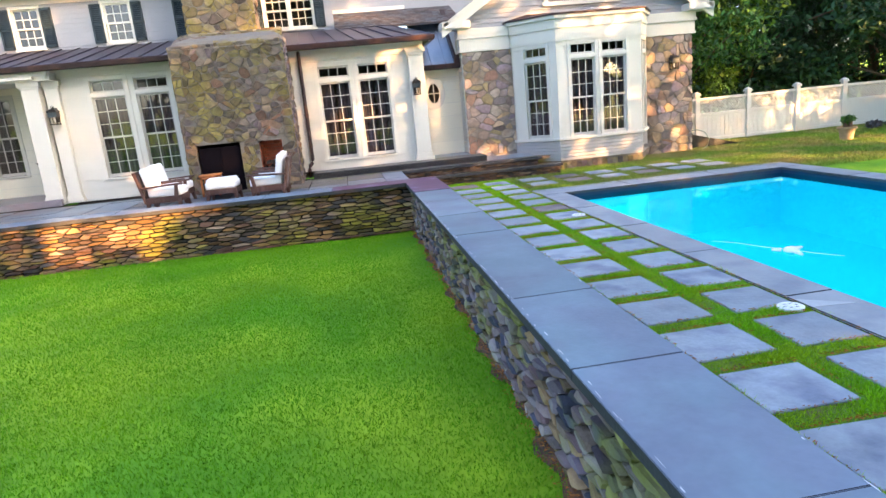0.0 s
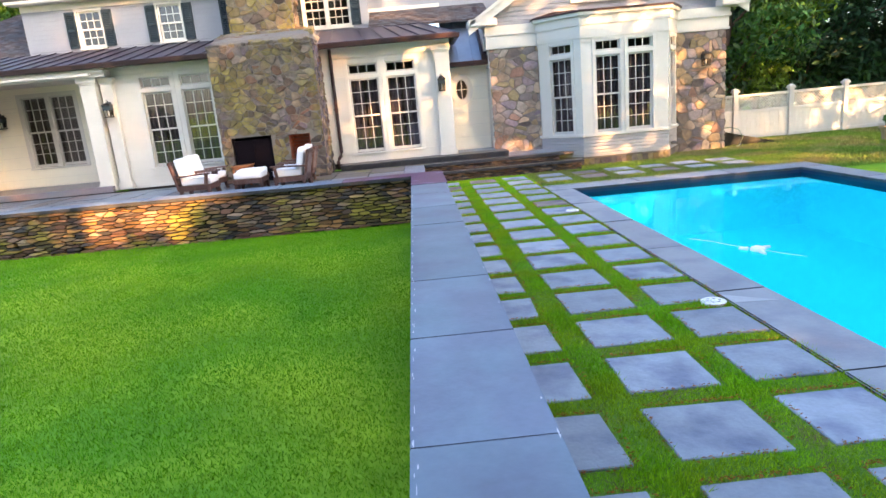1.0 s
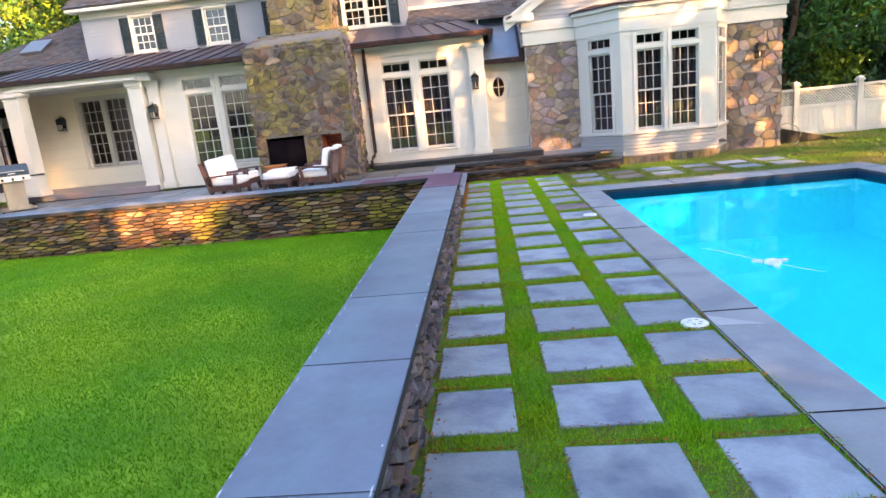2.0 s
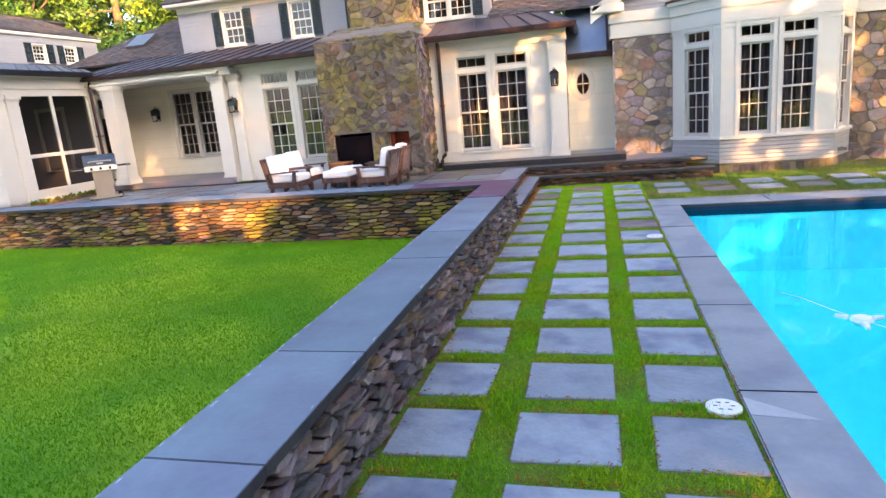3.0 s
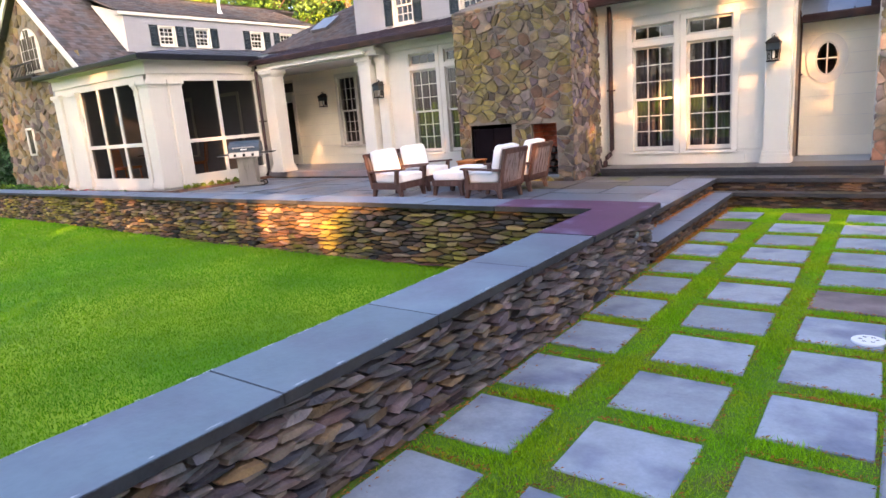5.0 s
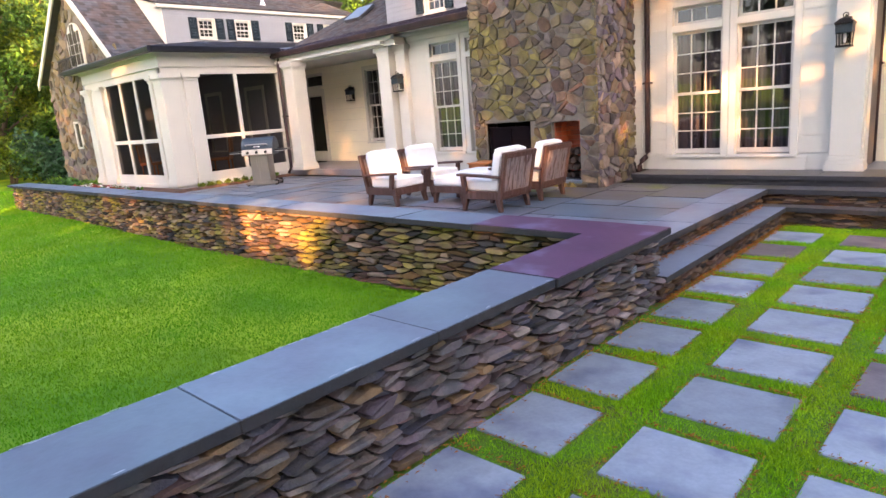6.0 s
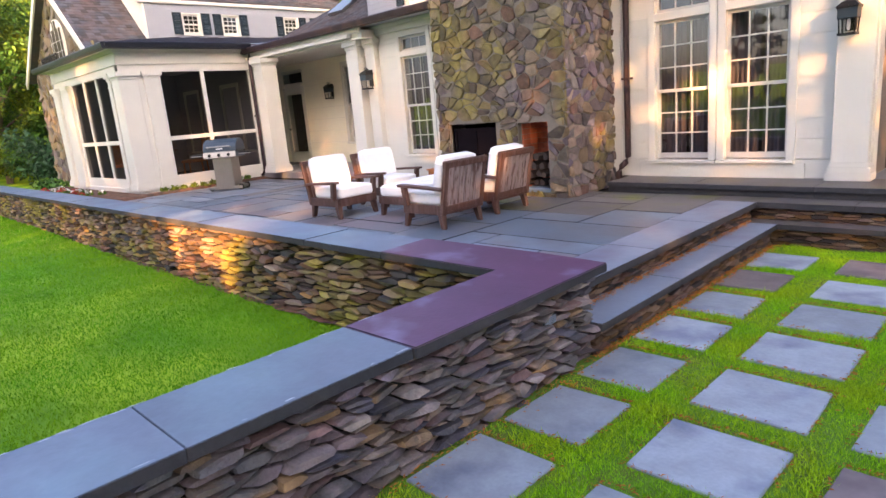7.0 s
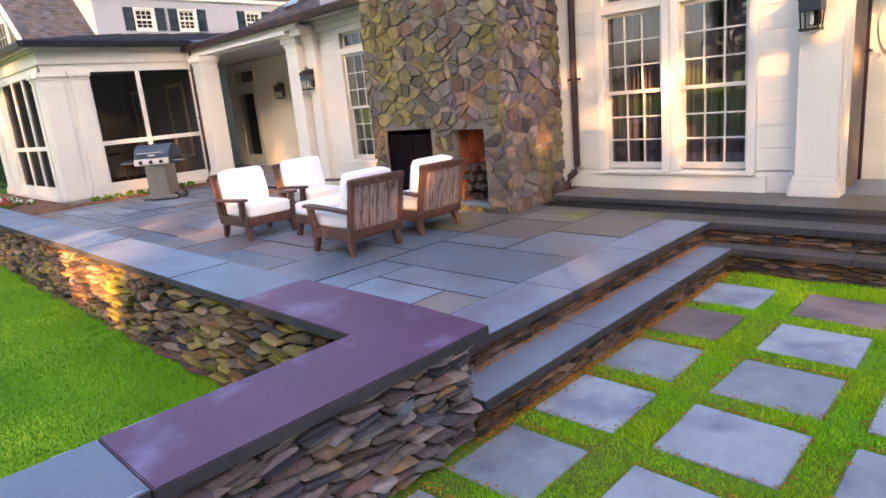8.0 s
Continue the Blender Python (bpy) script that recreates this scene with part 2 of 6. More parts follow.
TERRACOTTA = mat("weathered_planter", (0.33, 0.24, 0.15), 0.3, 9, 0.9, 0.4, 40)
HOSE = mat("grey_green_hose", (0.24, 0.30, 0.24), 0.1, 9, 0.5, 0.0)
# The dimness of unlit rooms is put into these two colours.
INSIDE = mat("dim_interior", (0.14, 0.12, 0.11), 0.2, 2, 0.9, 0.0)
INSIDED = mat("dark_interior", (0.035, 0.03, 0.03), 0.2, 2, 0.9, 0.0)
CURTAIN = mat("lilac_grey_curtain", (0.15, 0.12, 0.14), 0.15, 14, 0.9, 0.1, 60, stretch=(4, 4, 0.3))
BARK = mat("tree_bark", (0.10, 0.07, 0.05), 0.35, 5, 0.95, 0.8, 18, stretch=(1, 1, 0.3))
LEAF = mat("leaf_green", (0.035, 0.11, 0.02), 0.25, 1.0, 0.6, 0, island=0.5, tint=(0.10, 0.18, 0.015), tint_scale=0.35, tint_amt=0.2, spec=0.3)
# The yellow of low sun is put into this leaf colour.
LEAFY = mat("leaf_sunlit_yellow", (0.042, 0.12, 0.010), 0.25, 1.0, 0.6, 0, island=0.5, tint=(0.13, 0.165, 0.010), tint_scale=0.5, tint_amt=0.2, spec=0.3)
# Darker leaf copy; the woods' shade is put into it.
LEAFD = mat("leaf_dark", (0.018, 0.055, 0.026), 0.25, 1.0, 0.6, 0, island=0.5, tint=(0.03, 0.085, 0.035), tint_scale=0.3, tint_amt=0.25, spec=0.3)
NEEDLE = mat("pine_needle", (0.04, 0.085, 0.035), 0.25, 1.0, 0.7, 0, island=0.5, spec=0.2)
FLOWR = mat("red_petal", (0.5, 0.02, 0.03), 0.2, 30, 0.7, 0, island=0.3)
FLOWW = mat("white_petal", (0.8, 0.76, 0.76), 0.1, 30, 0.7, 0, island=0.15)
GLASS = glassy("window_glass", (0.60, 0.61, 0.62), 0.01, 0.09)
LGLASS = glassy("lantern_glass", (0.85, 0.85, 0.83), 0.01, 0.05)
SCREEN = glassy("insect_screen", (0.36, 0.35, 0.35), 0.6, 0.012, 0.06)
WATER = glassy("pool_water", (0.04, 0.96, 1.0), 0.0, 0.02)
wn = WATER.node_tree
wbump, wtex = wn.nodes.new("ShaderNodeBump"), wn.nodes.new("ShaderNodeTexNoise")
wtex.inputs["Scale"].default_value, wbump.inputs["Strength"].default_value, wbump.inputs["Distance"].default_value = 3.0, 0.12, 0.02
wn.links.new(wtex.outputs[0], wbump.inputs["Height"])
wn.nodes["Glossy BSDF"].inputs["Color"].default_value = (0.16, 0.52, 0.62, 1)
for nd in wn.nodes:
    if nd.bl_idname in ("ShaderNodeBsdfGlossy", "ShaderNodeLayerWeight"):
        wn.links.new(wbump.outputs[0], nd.inputs["Normal"])


# ---- building helpers ----
class Geo:
    """Collects vertices and faces for one mesh."""

    def __init__(self):
        self.v, self.f = [], []

    def add(self, vs, fs):
        o = len(self.v)
        self.v += [tuple(p) for p in vs]
        self.f += [tuple(o + i for i in q) for q in fs]
        return self

    def box(self, x0, x1, y0, y1, z0, z1, m=None):
        vs = [(x, y, z) for x in (x0, x1) for y in (y0, y1) for z in (z0, z1)]
        if m:
            vs = [m @ Vector(p) for p in vs]
        return self.add(vs, [(0, 1, 3, 2), (4, 6, 7, 5), (0, 4, 5, 1), (2, 3, 7, 6), (0, 2, 6, 4), (1, 5, 7, 3)])

    def loft(self, rings, cap=True):
        n = len(rings[0])
        fs = [(k * n + i, k * n + (i + 1) % n, (k + 1) * n + (i + 1) % n, (k + 1) * n + i) for k in range(len(rings) - 1) for i in range(n)]
        if cap:
            fs += [tuple(range(n))[::-1], tuple((len(rings) - 1) * n + i for i in range(n))]
        return self.add([p for r in rings for p in r], fs)

    def prism(self, pts, vec):
        """A flat outline pushed along a vector."""
        v = Vector(vec)
        return self.loft([[Vector(p) for p in pts], [Vector(p) + v for p in pts]])

    def tube(self, path, radii, n=8):
        rings = []
        P = [Vector(p) for p in path]
        radii = [radii] * len(P) if isinstance(radii, (int, float)) else radii
        for i, p in enumerate(P):
            d = (P[min(i + 1, len(P) - 1)] - P[max(i - 1, 0)]).normalized()
            a = d.cross(Vector((0.31, 0.57, 0.76)) if abs(d.z) > 0.95 else Vector((0, 0, 1))).normalized()
            b = d.cross(a)
            rings.append([p + radii[i] * (math.cos(t) * a + math.sin(t) * b) for t in (2 * math.pi * k / n for k in range(n))])
        return self.loft(rings)

    def lathe(self, c, prof, n=16):
        return self.loft([[(c[0] + r * math.cos(2 * math.pi * k / n), c[1] + r * math.sin(2 * math.pi * k / n), c[2] + z) for k in range(n)] for r, z in prof])


def mesh_of(g, name, bevel=0.0, smooth=False, seg=2):
    me = bpy.data.meshes.new(name)
    me.from_pydata(g.v, [], g.f)
    bm = bmesh.new()
    bm.from_mesh(me)
    if len(g.f) > 1:
        bmesh.ops.recalc_face_normals(bm, faces=bm.faces)
    if bevel:
        bmesh.ops.bevel(bm, geom=[e for e in bm.edges if e.calc_face_angle(0) > 0.5], offset=bevel, segments=seg, affect="EDGES", clamp_overlap=True)
    bm.to_mesh(me)
    bm.free()
    if smooth:
        me.shade_smooth()
    return me


def ob_of(name, g, material, parent=None, label="", category="", group="", kind="", bevel=0.0, smooth=False, seg=2):
    me = mesh_of(g, name, bevel, smooth, seg) if isinstance(g, Geo) else g
    if not me.materials:
        me.materials.append(material)
    ob = new(name, me)
    if parent:
        ob.parent = parent
    return tagged(ob, label, category, group, kind)


def part(name, g, material, parent, label="", bevel=0.0, smooth=False, seg=2):
    return ob_of(name, g, material, parent, label, bevel=bevel, smooth=smooth, seg=seg)


def thing(name, label="", category="", group="", kind="", at=(0, 0, 0)):
    ob = new(name)
    ob.location = at
    ob.empty_display_size = 0.1
    return tagged(ob, label, category, group, kind)


def bx(*a):
    return Geo().box(*a)


R = random.Random(7)
TZ, CZ = 0.42, 0.64     # terrace and wall-cap heights


# ---- ground ----
def lawn_z(x, y):
    z = -0.20 + 0.16 * min(1.0, max(0.0, (-x - 4) / 13)) + 0.012 * math.sin(x * 0.7 + y * 0.4)
    d = max(abs(x) - 30, abs(y - 8) - 30, 0)
    return z + 0.02 * d


def ground_sheet():
    xs = [-700, -300, -120, -70, -50, -40] + list(range(-34, 1)) + [1.05]
    ys = [-600, -250, -100, -50, -30, -20] + list(range(-14, 31)) + [40, 60, 100, 250, 700]
    g = Geo()
    n = len(ys)
    g.add([(x, y, lawn_z(x, y) if x < 0.9 else -0.2) for x in xs for y in ys],
          [(i * n + j, i * n + j + 1, (i + 1) * n + j + 1, (i + 1) * n + j) for i in range(len(xs) - 1) for j in range(n - 1)])
    g.add([(1.05, y, z) for y in ys for z in (-0.2, -0.03)], [(2 * j, 2 * j + 1, 2 * j + 3, 2 * j + 2) for j in range(n - 1)])
    xe = [1.05, 2.0, 3.52, 6.2, 8.85, 12, 16, 20, 30, 60, 200, 700]
    ye = [-600, -100, -30, -8, -2.1, 2, 6, 11.85, 14, 18, 22, 40, 100, 700]
    hz = lambda x, y: -0.03 + 0.02 * max(0, x - 30, abs(y - 8) - 32)
    for x0, x1 in zip(xe, xe[1:]):
        for y0, y1 in zip(ye, ye[1:]):
            if 3.5 < x0 and x1 < 8.9 and -2.2 < y0 and y1 < 11.9:
                continue
            g.add([(x, y, hz(x, y)) for x, y in ((x0, y0), (x1, y0), (x1, y1), (x0, y1))], [(0, 1, 2, 3)])
    return ob_of("ground", g, GRASS, label="mown green grass lawn and ground round the house", category="ground", kind="structure")


ground_sheet()


def blades(name, spots, h, w, material, label):
    """Grass blades, one thin triangle each, in one mesh."""
    n = len(spots)
    rng = np.random.default_rng(3)
    a = rng.uniform(0, 2 * np.pi, n)
    hh = h * rng.uniform(0.55, 1.25, n) * spots[:, 3]
    lean = rng.normal(0, 0.45, (n, 2)) * hh[:, None]
    ww = w * rng.uniform(0.7, 1.3, n) * np.maximum(1, spots[:, 3])
    d = np.stack([np.cos(a), np.sin(a)], 1) * ww[:, None]
    p = spots[:, :3]
    v = np.empty((n, 3, 3))
    v[:, 0], v[:, 1], v[:, 2] = p, p, p
    v[:, 0, :2] -= d
    v[:, 1, :2] += d
    v[:, 2, :2] += lean
    v[:, 2, 2] += hh
    me = bpy.data.meshes.new(name)
    me.vertices.add(3 * n)
    me.vertices.foreach_set("co", v.ravel())
    me.loops.add(3 * n)
    me.loops.foreach_set("vertex_index", np.arange(3 * n))
    me.polygons.add(n)
    me.polygons.foreach_set("loop_start", np.arange(0, 3 * n, 3))
    me.update()
    me.validate()
    return ob_of(name, me, material, label=label, category="grass", kind="stuff")


rng = np.random.default_rng(11)


def scatter(n, x0, x1, y0, y1, zf, s=1.0):
    x, y = rng.uniform(x0, x1, n), rng.uniform(y0, y1, n)
    return np.stack([x, y, zf(x, y), np.full(n, s)], 1)


lz = lambda x, y: -0.20 + 0.16 * np.clip((-x - 4) / 13, 0, 1) + 0.012 * np.sin(x * 0.7 + y * 0.4)
lawn_spots = np.concatenate([
    scatter(235000, -3.2, 0.90, -2.0, 10.42, lz), scatter(130000, -8, -3.2, -2.0, 10.42, lz, 1.25),
    scatter(90000, -18, -8, 2, 10.42, lz, 1.7), scatter(20000, -26, -17, 6, 15, lz, 2.5)])
edge = 0.855 + 0.03 * np.sin(lawn_spots[:, 1] * 3.7) + 0.04 * np.sin(lawn_spots[:, 1] * 11.3)
lawn_spots = lawn_spots[(lawn_spots[:, 0] < edge) | (rng.random(len(lawn_spots)) < 0.15)]
lawn_spots = lawn_spots[(lawn_spots[:, 1] < 10.41 + 0.03 * np.sin(lawn_spots[:, 0] * 4.1)) | (lawn_spots[:, 0] < -10) | (rng.random(len(lawn_spots)) < 0.2)]
blades("lawn_grass", lawn_spots, 0.024, 0.0036, BLADE, "short bright green mown lawn grass")

strip_w = [(0.815 + 0.03 * math.sin(y * 3.7) + 0.04 * math.sin(y * 11.3), y) for y in [-2 + 0.12 * k for k in range(104)]]
g = Geo()
n_ = len(strip_w)
g.add([(x, y, -0.185) for x, y in strip_w] + [(0.95, y, -0.17) for x, y in strip_w], [(i, n_ + i, n_ + i + 1, i + 1) for i in range(n_ - 1)])
g.add([(0.9 - 0.2 * k, 10.36 + 0.03 * math.sin(k * 1.9), -0.18 + 0.012 * math.sin(0.2 * k)) for k in range(50)] + [(0.9 - 0.2 * k, 10.5, -0.16) for k in range(50)], [(i, 50 + i, 51 + i, i + 1) for i in range(49)])
ob_of("soil_strip", g, MULCH, label="narrow strip of brown mulch at the foot of the walls", category="soil", kind="structure")

# ---- stepping-stone path ----
COLS = [(1.33, 1.83), (2.08, 2.67), (2.87, 3.40)]
ROW0, PITCH, DEPTH = 5.705, 0.755, 0.55
pavers = []
for k in range(-11, 12):
    y1 = ROW0 + PITCH * k
    if y1 > 14.2:
        continue
    for x0, x1 in COLS:
        pavers.append((x0, x1, y1 - DEPTH, y1))
    if y1 > 12.55:
        for j in range(6):
            x0 = 3.68 + 0.8 * j
            pavers.append((x0, x0 + 0.58, y1 - DEPTH, y1))
path = thing("stepping_stone_path", "square blue-grey stone pavers set in grass", "path", kind="structure")
for x0, x1, y0, y1 in pavers:
    j = lambda: R.uniform(-0.012, 0.012)
    top = R.uniform(-0.014, -0.004)
    c = [(x0 + j(), y0 + j()), (x1 + j(), y0 + j()), (x1 + j(), y1 + j()), (x0 + j(), y1 + j())]
    g = Geo().loft([[(x, y, -0.06) for x, y in c], [(x, y, top) for x, y in c]])
    part("paver", g, PAVERB if R.random() < 0.10 and y0 > 8 else PAVER, path, bevel=0.006, seg=1)


def in_gap(p, e=0.008):
    ok = np.ones(len(p), bool)
    for x0, x1, y0, y1 in pavers:
        ok &= ~((p[:, 0] > x0 + e) & (p[:, 0] < x1 - e) & (p[:, 1] > y0 + e) & (p[:, 1] < y1 - e))
    return ok


flat = lambda x, y: np.full(len(x), -0.03)
gp = np.concatenate([scatter(550000, 1.32, 3.45, -2.8, 14.4, flat), scatter(60000, 3.45, 9.6, 11.8, 14.9, flat, 1.3)])
far_bed = gp[(gp[:, 0] > 3.45) & in_gap(gp)]
gp = gp[gp[:, 0] <= 3.45]
near = ~in_gap(gp, -0.022)
gp = gp[in_gap(gp) & (~near | (rng.random(len(gp)) < 0.35))]
clump = np.sin(gp[:, 0] * 7.1 + 1.3 * np.sin(gp[:, 1] * 3.1)) * np.sin(gp[:, 1] * 5.3 + gp[:, 0] * 2.0)
gp[:, 3] *= 1.0 + 0.35 * clump
gp = gp[(gp[:, 0] > 1.5) | (rng.random(len(gp)) < 0.45)]
blades("path_grass", gp, 0.034, 0.0033, BLADE2, "longer grass growing between the stone pavers")
yard = np.concatenate([scatter(80000, 8.95, 18, 11, 18.6, flat, 1.7), scatter(30000, 5.0, 9.6, 14.9, 16.0, flat, 1.4), far_bed])
blades("yard_grass", yard, 0.035, 0.005, BLADEY, "thin grass on the yard beside the pool")
ob_of("ground_path_bed", bx(1.2, 3.43, -3, 14.45, -0.05, -0.022), SOIL, label="brown soil under the path grass", category="soil", kind="structure")

# ---- stonework ----
def clip(poly, px, py, nx, ny):
    out = []
    for i, a in enumerate(poly):
        b = poly[(i + 1) % len(poly)]
        da, db = (a[0] - px) * nx + (a[1] - py) * ny, (b[0] - px) * nx + (b[1] - py) * ny
        if da <= 0:
            out.append(a)
        if (da < 0) != (db < 0) and da != db:
            t = da / (da - db)
            out.append((a[0] + t * (b[0] - a[0]), a[1] + t * (b[1] - a[1])))
    return out


def cells(u0, u1, v0, v1, du, dv, rnd, holes=(), jitter=0.38):
    """Irregular stone outlines that fill a rectangle, but for its holes."""
    nu, nv = max(1, round((u1 - u0) / du)), max(1, round((v1 - v0) / dv))
    sites = {}
    for i in range(-1, nu + 1):
        for k in range(-1, nv + 1):
            off = 0.5 * (k % 2)
            sites[i, k] = ((i + 0.5 + off - 0.25 + rnd.uniform(-jitter, jitter)) * (u1 - u0) / nu, (k + 0.5 + rnd.uniform(-jitter, jitter)) * (v1 - v0) / nv)
    a = dv / du
    out = []
    for (i, k), (sx, sy) in sites.items():
        poly = [(0, 0), (u1 - u0, 0), (u1 - u0, v1 - v0), (0, v1 - v0)]
        for di in (-2, -1, 0, 1, 2):
            for dk in (-2, -1, 0, 1, 2):
                o = sites.get((i + di, k + dk))
                if not o or (di == 0 and dk == 0) or not poly:
                    continue
                ox, oy = (o[0] - sx) * a, o[1] - sy
                poly = clip(poly, (sx + o[0]) / 2, (sy + o[1]) / 2, ox * a, oy)
        if len(poly) < 3:
            continue
        poly = [(u0 + x, v0 + y) for x, y in poly]
        cx, cy = sum(p[0] for p in poly) / len(poly), sum(p[1] for p in poly) / len(poly)
        if any(h[0] < cx < h[1] and h[2] < cy < h[3] for h in holes):
            continue
        for h in holes:
            if max(p[0] for p in poly) > h[0] and min(p[0] for p in poly) < h[1] and max(p[1] for p in poly) > h[2] and min(p[1] for p in poly) < h[3]:
                pen = [(h[0] - cx, h[0], cy, 1, 0), (cx - h[1], h[1], cy, -1, 0), (h[2] - cy, cx, h[2], 0, 1), (cy - h[3], cx, h[3], 0, -1)]
                _, px, py, nx, ny = max(pen)
                poly = clip(poly, px, py, nx, ny)
        if len(poly) >= 3:
            out.append(poly)
    return out


def stone(g, poly, frame_m, gap, deep, proud, rnd, inset=0.88, tilt=1.0, rd=0.12):
    """One stone with rounded shoulders and an uneven face."""
    cx, cy = sum(p[0] for p in poly) / len(poly), sum(p[1] for p in poly) / len(poly)
    w, h = max(p[0] for p in poly) - min(p[0] for p in poly), max(p[1] for p in poly) - min(p[1] for p in poly)
    if min(w, h) < 0.02:
        return
    pts = []
    for i, p in enumerate(poly):
        q = poly[(i + 1) % len(poly)]
        if math.hypot(q[0] - p[0], q[1] - p[1]) < 0.012:
            continue
        pts += [(p[0] * (1 - rd) + q[0] * rd, p[1] * (1 - rd) + q[1] * rd), (p[0] * rd + q[0] * (1 - rd), p[1] * rd + q[1] * (1 - rd))]
    if len(pts) < 4:
        return
    sx, sy = max(0.3, 1 - gap / w), max(0.3, 1 - gap / h)
    tx, ty = tilt * rnd.uniform(-0.14, 0.14), tilt * rnd.uniform(-0.3, 0.3)
    rings = []
    for s, d in ((1.0, -deep), (1.0, proud * 0.6), (inset, proud)):
        rings.append([frame_m @ Vector((cx + (x - cx) * sx * s, cy + (y - cy) * sy * s,
                                        d + (d > 0) * (tx * (x - cx) + ty * (y - cy)))) for x, y in pts])
    g.loft(rings)


def facing(o, u, v, n):
    """A frame with its u and v along the face, and n out of it."""
    m = Matrix((u, v, n)).transposed().to_4x4()
    m.translation = o
    return m


SOUTH = lambda y: facing((0, y, 0), Vector((1, 0, 0)), Vector((0, 0, 1)), Vector((0, -1, 0)))
EAST = lambda x: facing((x, 0, 0), Vector((0, 1, 0)), Vector((0, 0, 1)), Vector((1, 0, 0)))
WEST = lambda x: facing((x, 0, 0), Vector((0, 1, 0)), Vector((0, 0, 1)), Vector((-1, 0, 0)))


def masonry(parent, fm, rect, size, gap, proud, seed, material, near=None, joined=None, holes=(), jitter=0.46, inset=0.88, tilt=1.0, rd=0.12, halve=0.0):
    """Stones on a face: those in the near stretch are objects, the rest is one mesh."""
    rnd = random.Random(seed)
    rest = Geo()
    polys = []
    for poly in cells(*rect, *size, rnd, holes, jitter):
        if halve and rnd.random() < halve:
            cx, cy = sum(p[0] for p in poly) / len(poly), sum(p[1] for p in poly) / len(poly)
            a = rnd.uniform(0, math.pi)
            polys += [q for q in (clip(poly, cx, cy, math.cos(a), math.sin(a)), clip(poly, cx, cy, -math.cos(a), -math.sin(a))) if len(q) > 2]
        else:
            polys.append(poly)
    for poly in polys:
        cx = sum(p[0] for p in poly) / len(poly)
        pr = proud * rnd.uniform(0.4, 1.3)
        if near and near[0] < cx < near[1]:
            g = Geo()
            stone(g, poly, fm, gap, 0.04, pr, rnd, inset, tilt, rd)
            if g.v:
                part("stone", g, material, parent)
        else:
            stone(rest, poly, fm, gap, 0.04, pr, rnd, inset, tilt, rd)
    if rest.v:
        tagged(part("stone_rubble", rest, joined or material, parent), kind="stuff")


# ---- seat walls with bluestone caps ----
wall_a = thing("garden_wall", "dry-laid fieldstone garden wall along the pool path", "stone wall", kind="structure")
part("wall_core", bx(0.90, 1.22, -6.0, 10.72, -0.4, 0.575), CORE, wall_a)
masonry(wall_a, EAST(1.22), (-6.0, 10.75, -0.06, 0.58), (0.18, 0.046), 0.021, 0.075, 1, FIELD, near=(7.2, 10.75), joined=FIELDE, jitter=0.44, inset=0.90, tilt=1.7, rd=0.07)
masonry(wall_a, WEST(0.90), (-6.0, 10.42, -0.30, 0.58), (0.17, 0.055), 0.013, 0.05, 2, FIELDW, joined=FIELDW)
masonry(wall_a, facing((0, 10.72, 0), Vector((-1, 0, 0)), Vector((0, 0, 1)), Vector((0, 1, 0))), (-1.25, -0.88, -0.06, 0.58), (0.18, 0.085), 0.012, 0.04, 3, FIELD, near=(-2, 0))
wall_b = thing("terrace_wall", "dry-laid fieldstone retaining wall below the terrace, moss and sun patches in its colour", "stone wall", kind="structure")
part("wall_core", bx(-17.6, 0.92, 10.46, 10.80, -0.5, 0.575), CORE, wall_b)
masonry(wall_b, SOUTH(10.46), (-17.6, 0.93, -0.32, 0.58), (0.22, 0.062), 0.024, 0.06, 4, FIELDJ, near=None, joined=FIELDJ)


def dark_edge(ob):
    """Rough, dirty cut edges round a slab's smooth top, their shade darkened into the colour."""
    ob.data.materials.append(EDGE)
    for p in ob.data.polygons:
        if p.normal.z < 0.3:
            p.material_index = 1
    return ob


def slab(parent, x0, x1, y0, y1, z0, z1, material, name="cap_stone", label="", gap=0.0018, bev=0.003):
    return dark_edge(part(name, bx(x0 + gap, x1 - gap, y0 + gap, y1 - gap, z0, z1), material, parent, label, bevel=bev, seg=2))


ys = [-6.0, -5.0, -3.9, -2.85, -1.8, -0.75, 0.33, 1.42, 2.5, 3.6, 4.65, 5.7, 6.82, 7.95, 9.06]
for y0, y1 in zip(ys, ys[1:]):
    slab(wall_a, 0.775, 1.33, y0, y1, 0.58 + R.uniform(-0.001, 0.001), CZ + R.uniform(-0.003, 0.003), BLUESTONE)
ell = [(0.777, 9.063), (1.345, 9.063), (1.345, 10.83), (0.777, 10.87), (-0.447, 10.87), (-0.447, 10.332), (0.777, 10.332)]
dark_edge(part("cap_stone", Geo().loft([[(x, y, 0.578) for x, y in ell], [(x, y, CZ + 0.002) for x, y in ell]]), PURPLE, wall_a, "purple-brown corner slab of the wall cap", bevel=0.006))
x1 = -0.45
while x1 > -17.3:
    x0 = max(-17.7, x1 - R.uniform(1.0, 1.5))
    slab(wall_b, x0, x1, 10.33, 10.87, 0.58, CZ + R.uniform(-0.003, 0.003), BLUESTONE)
    x1 = x0

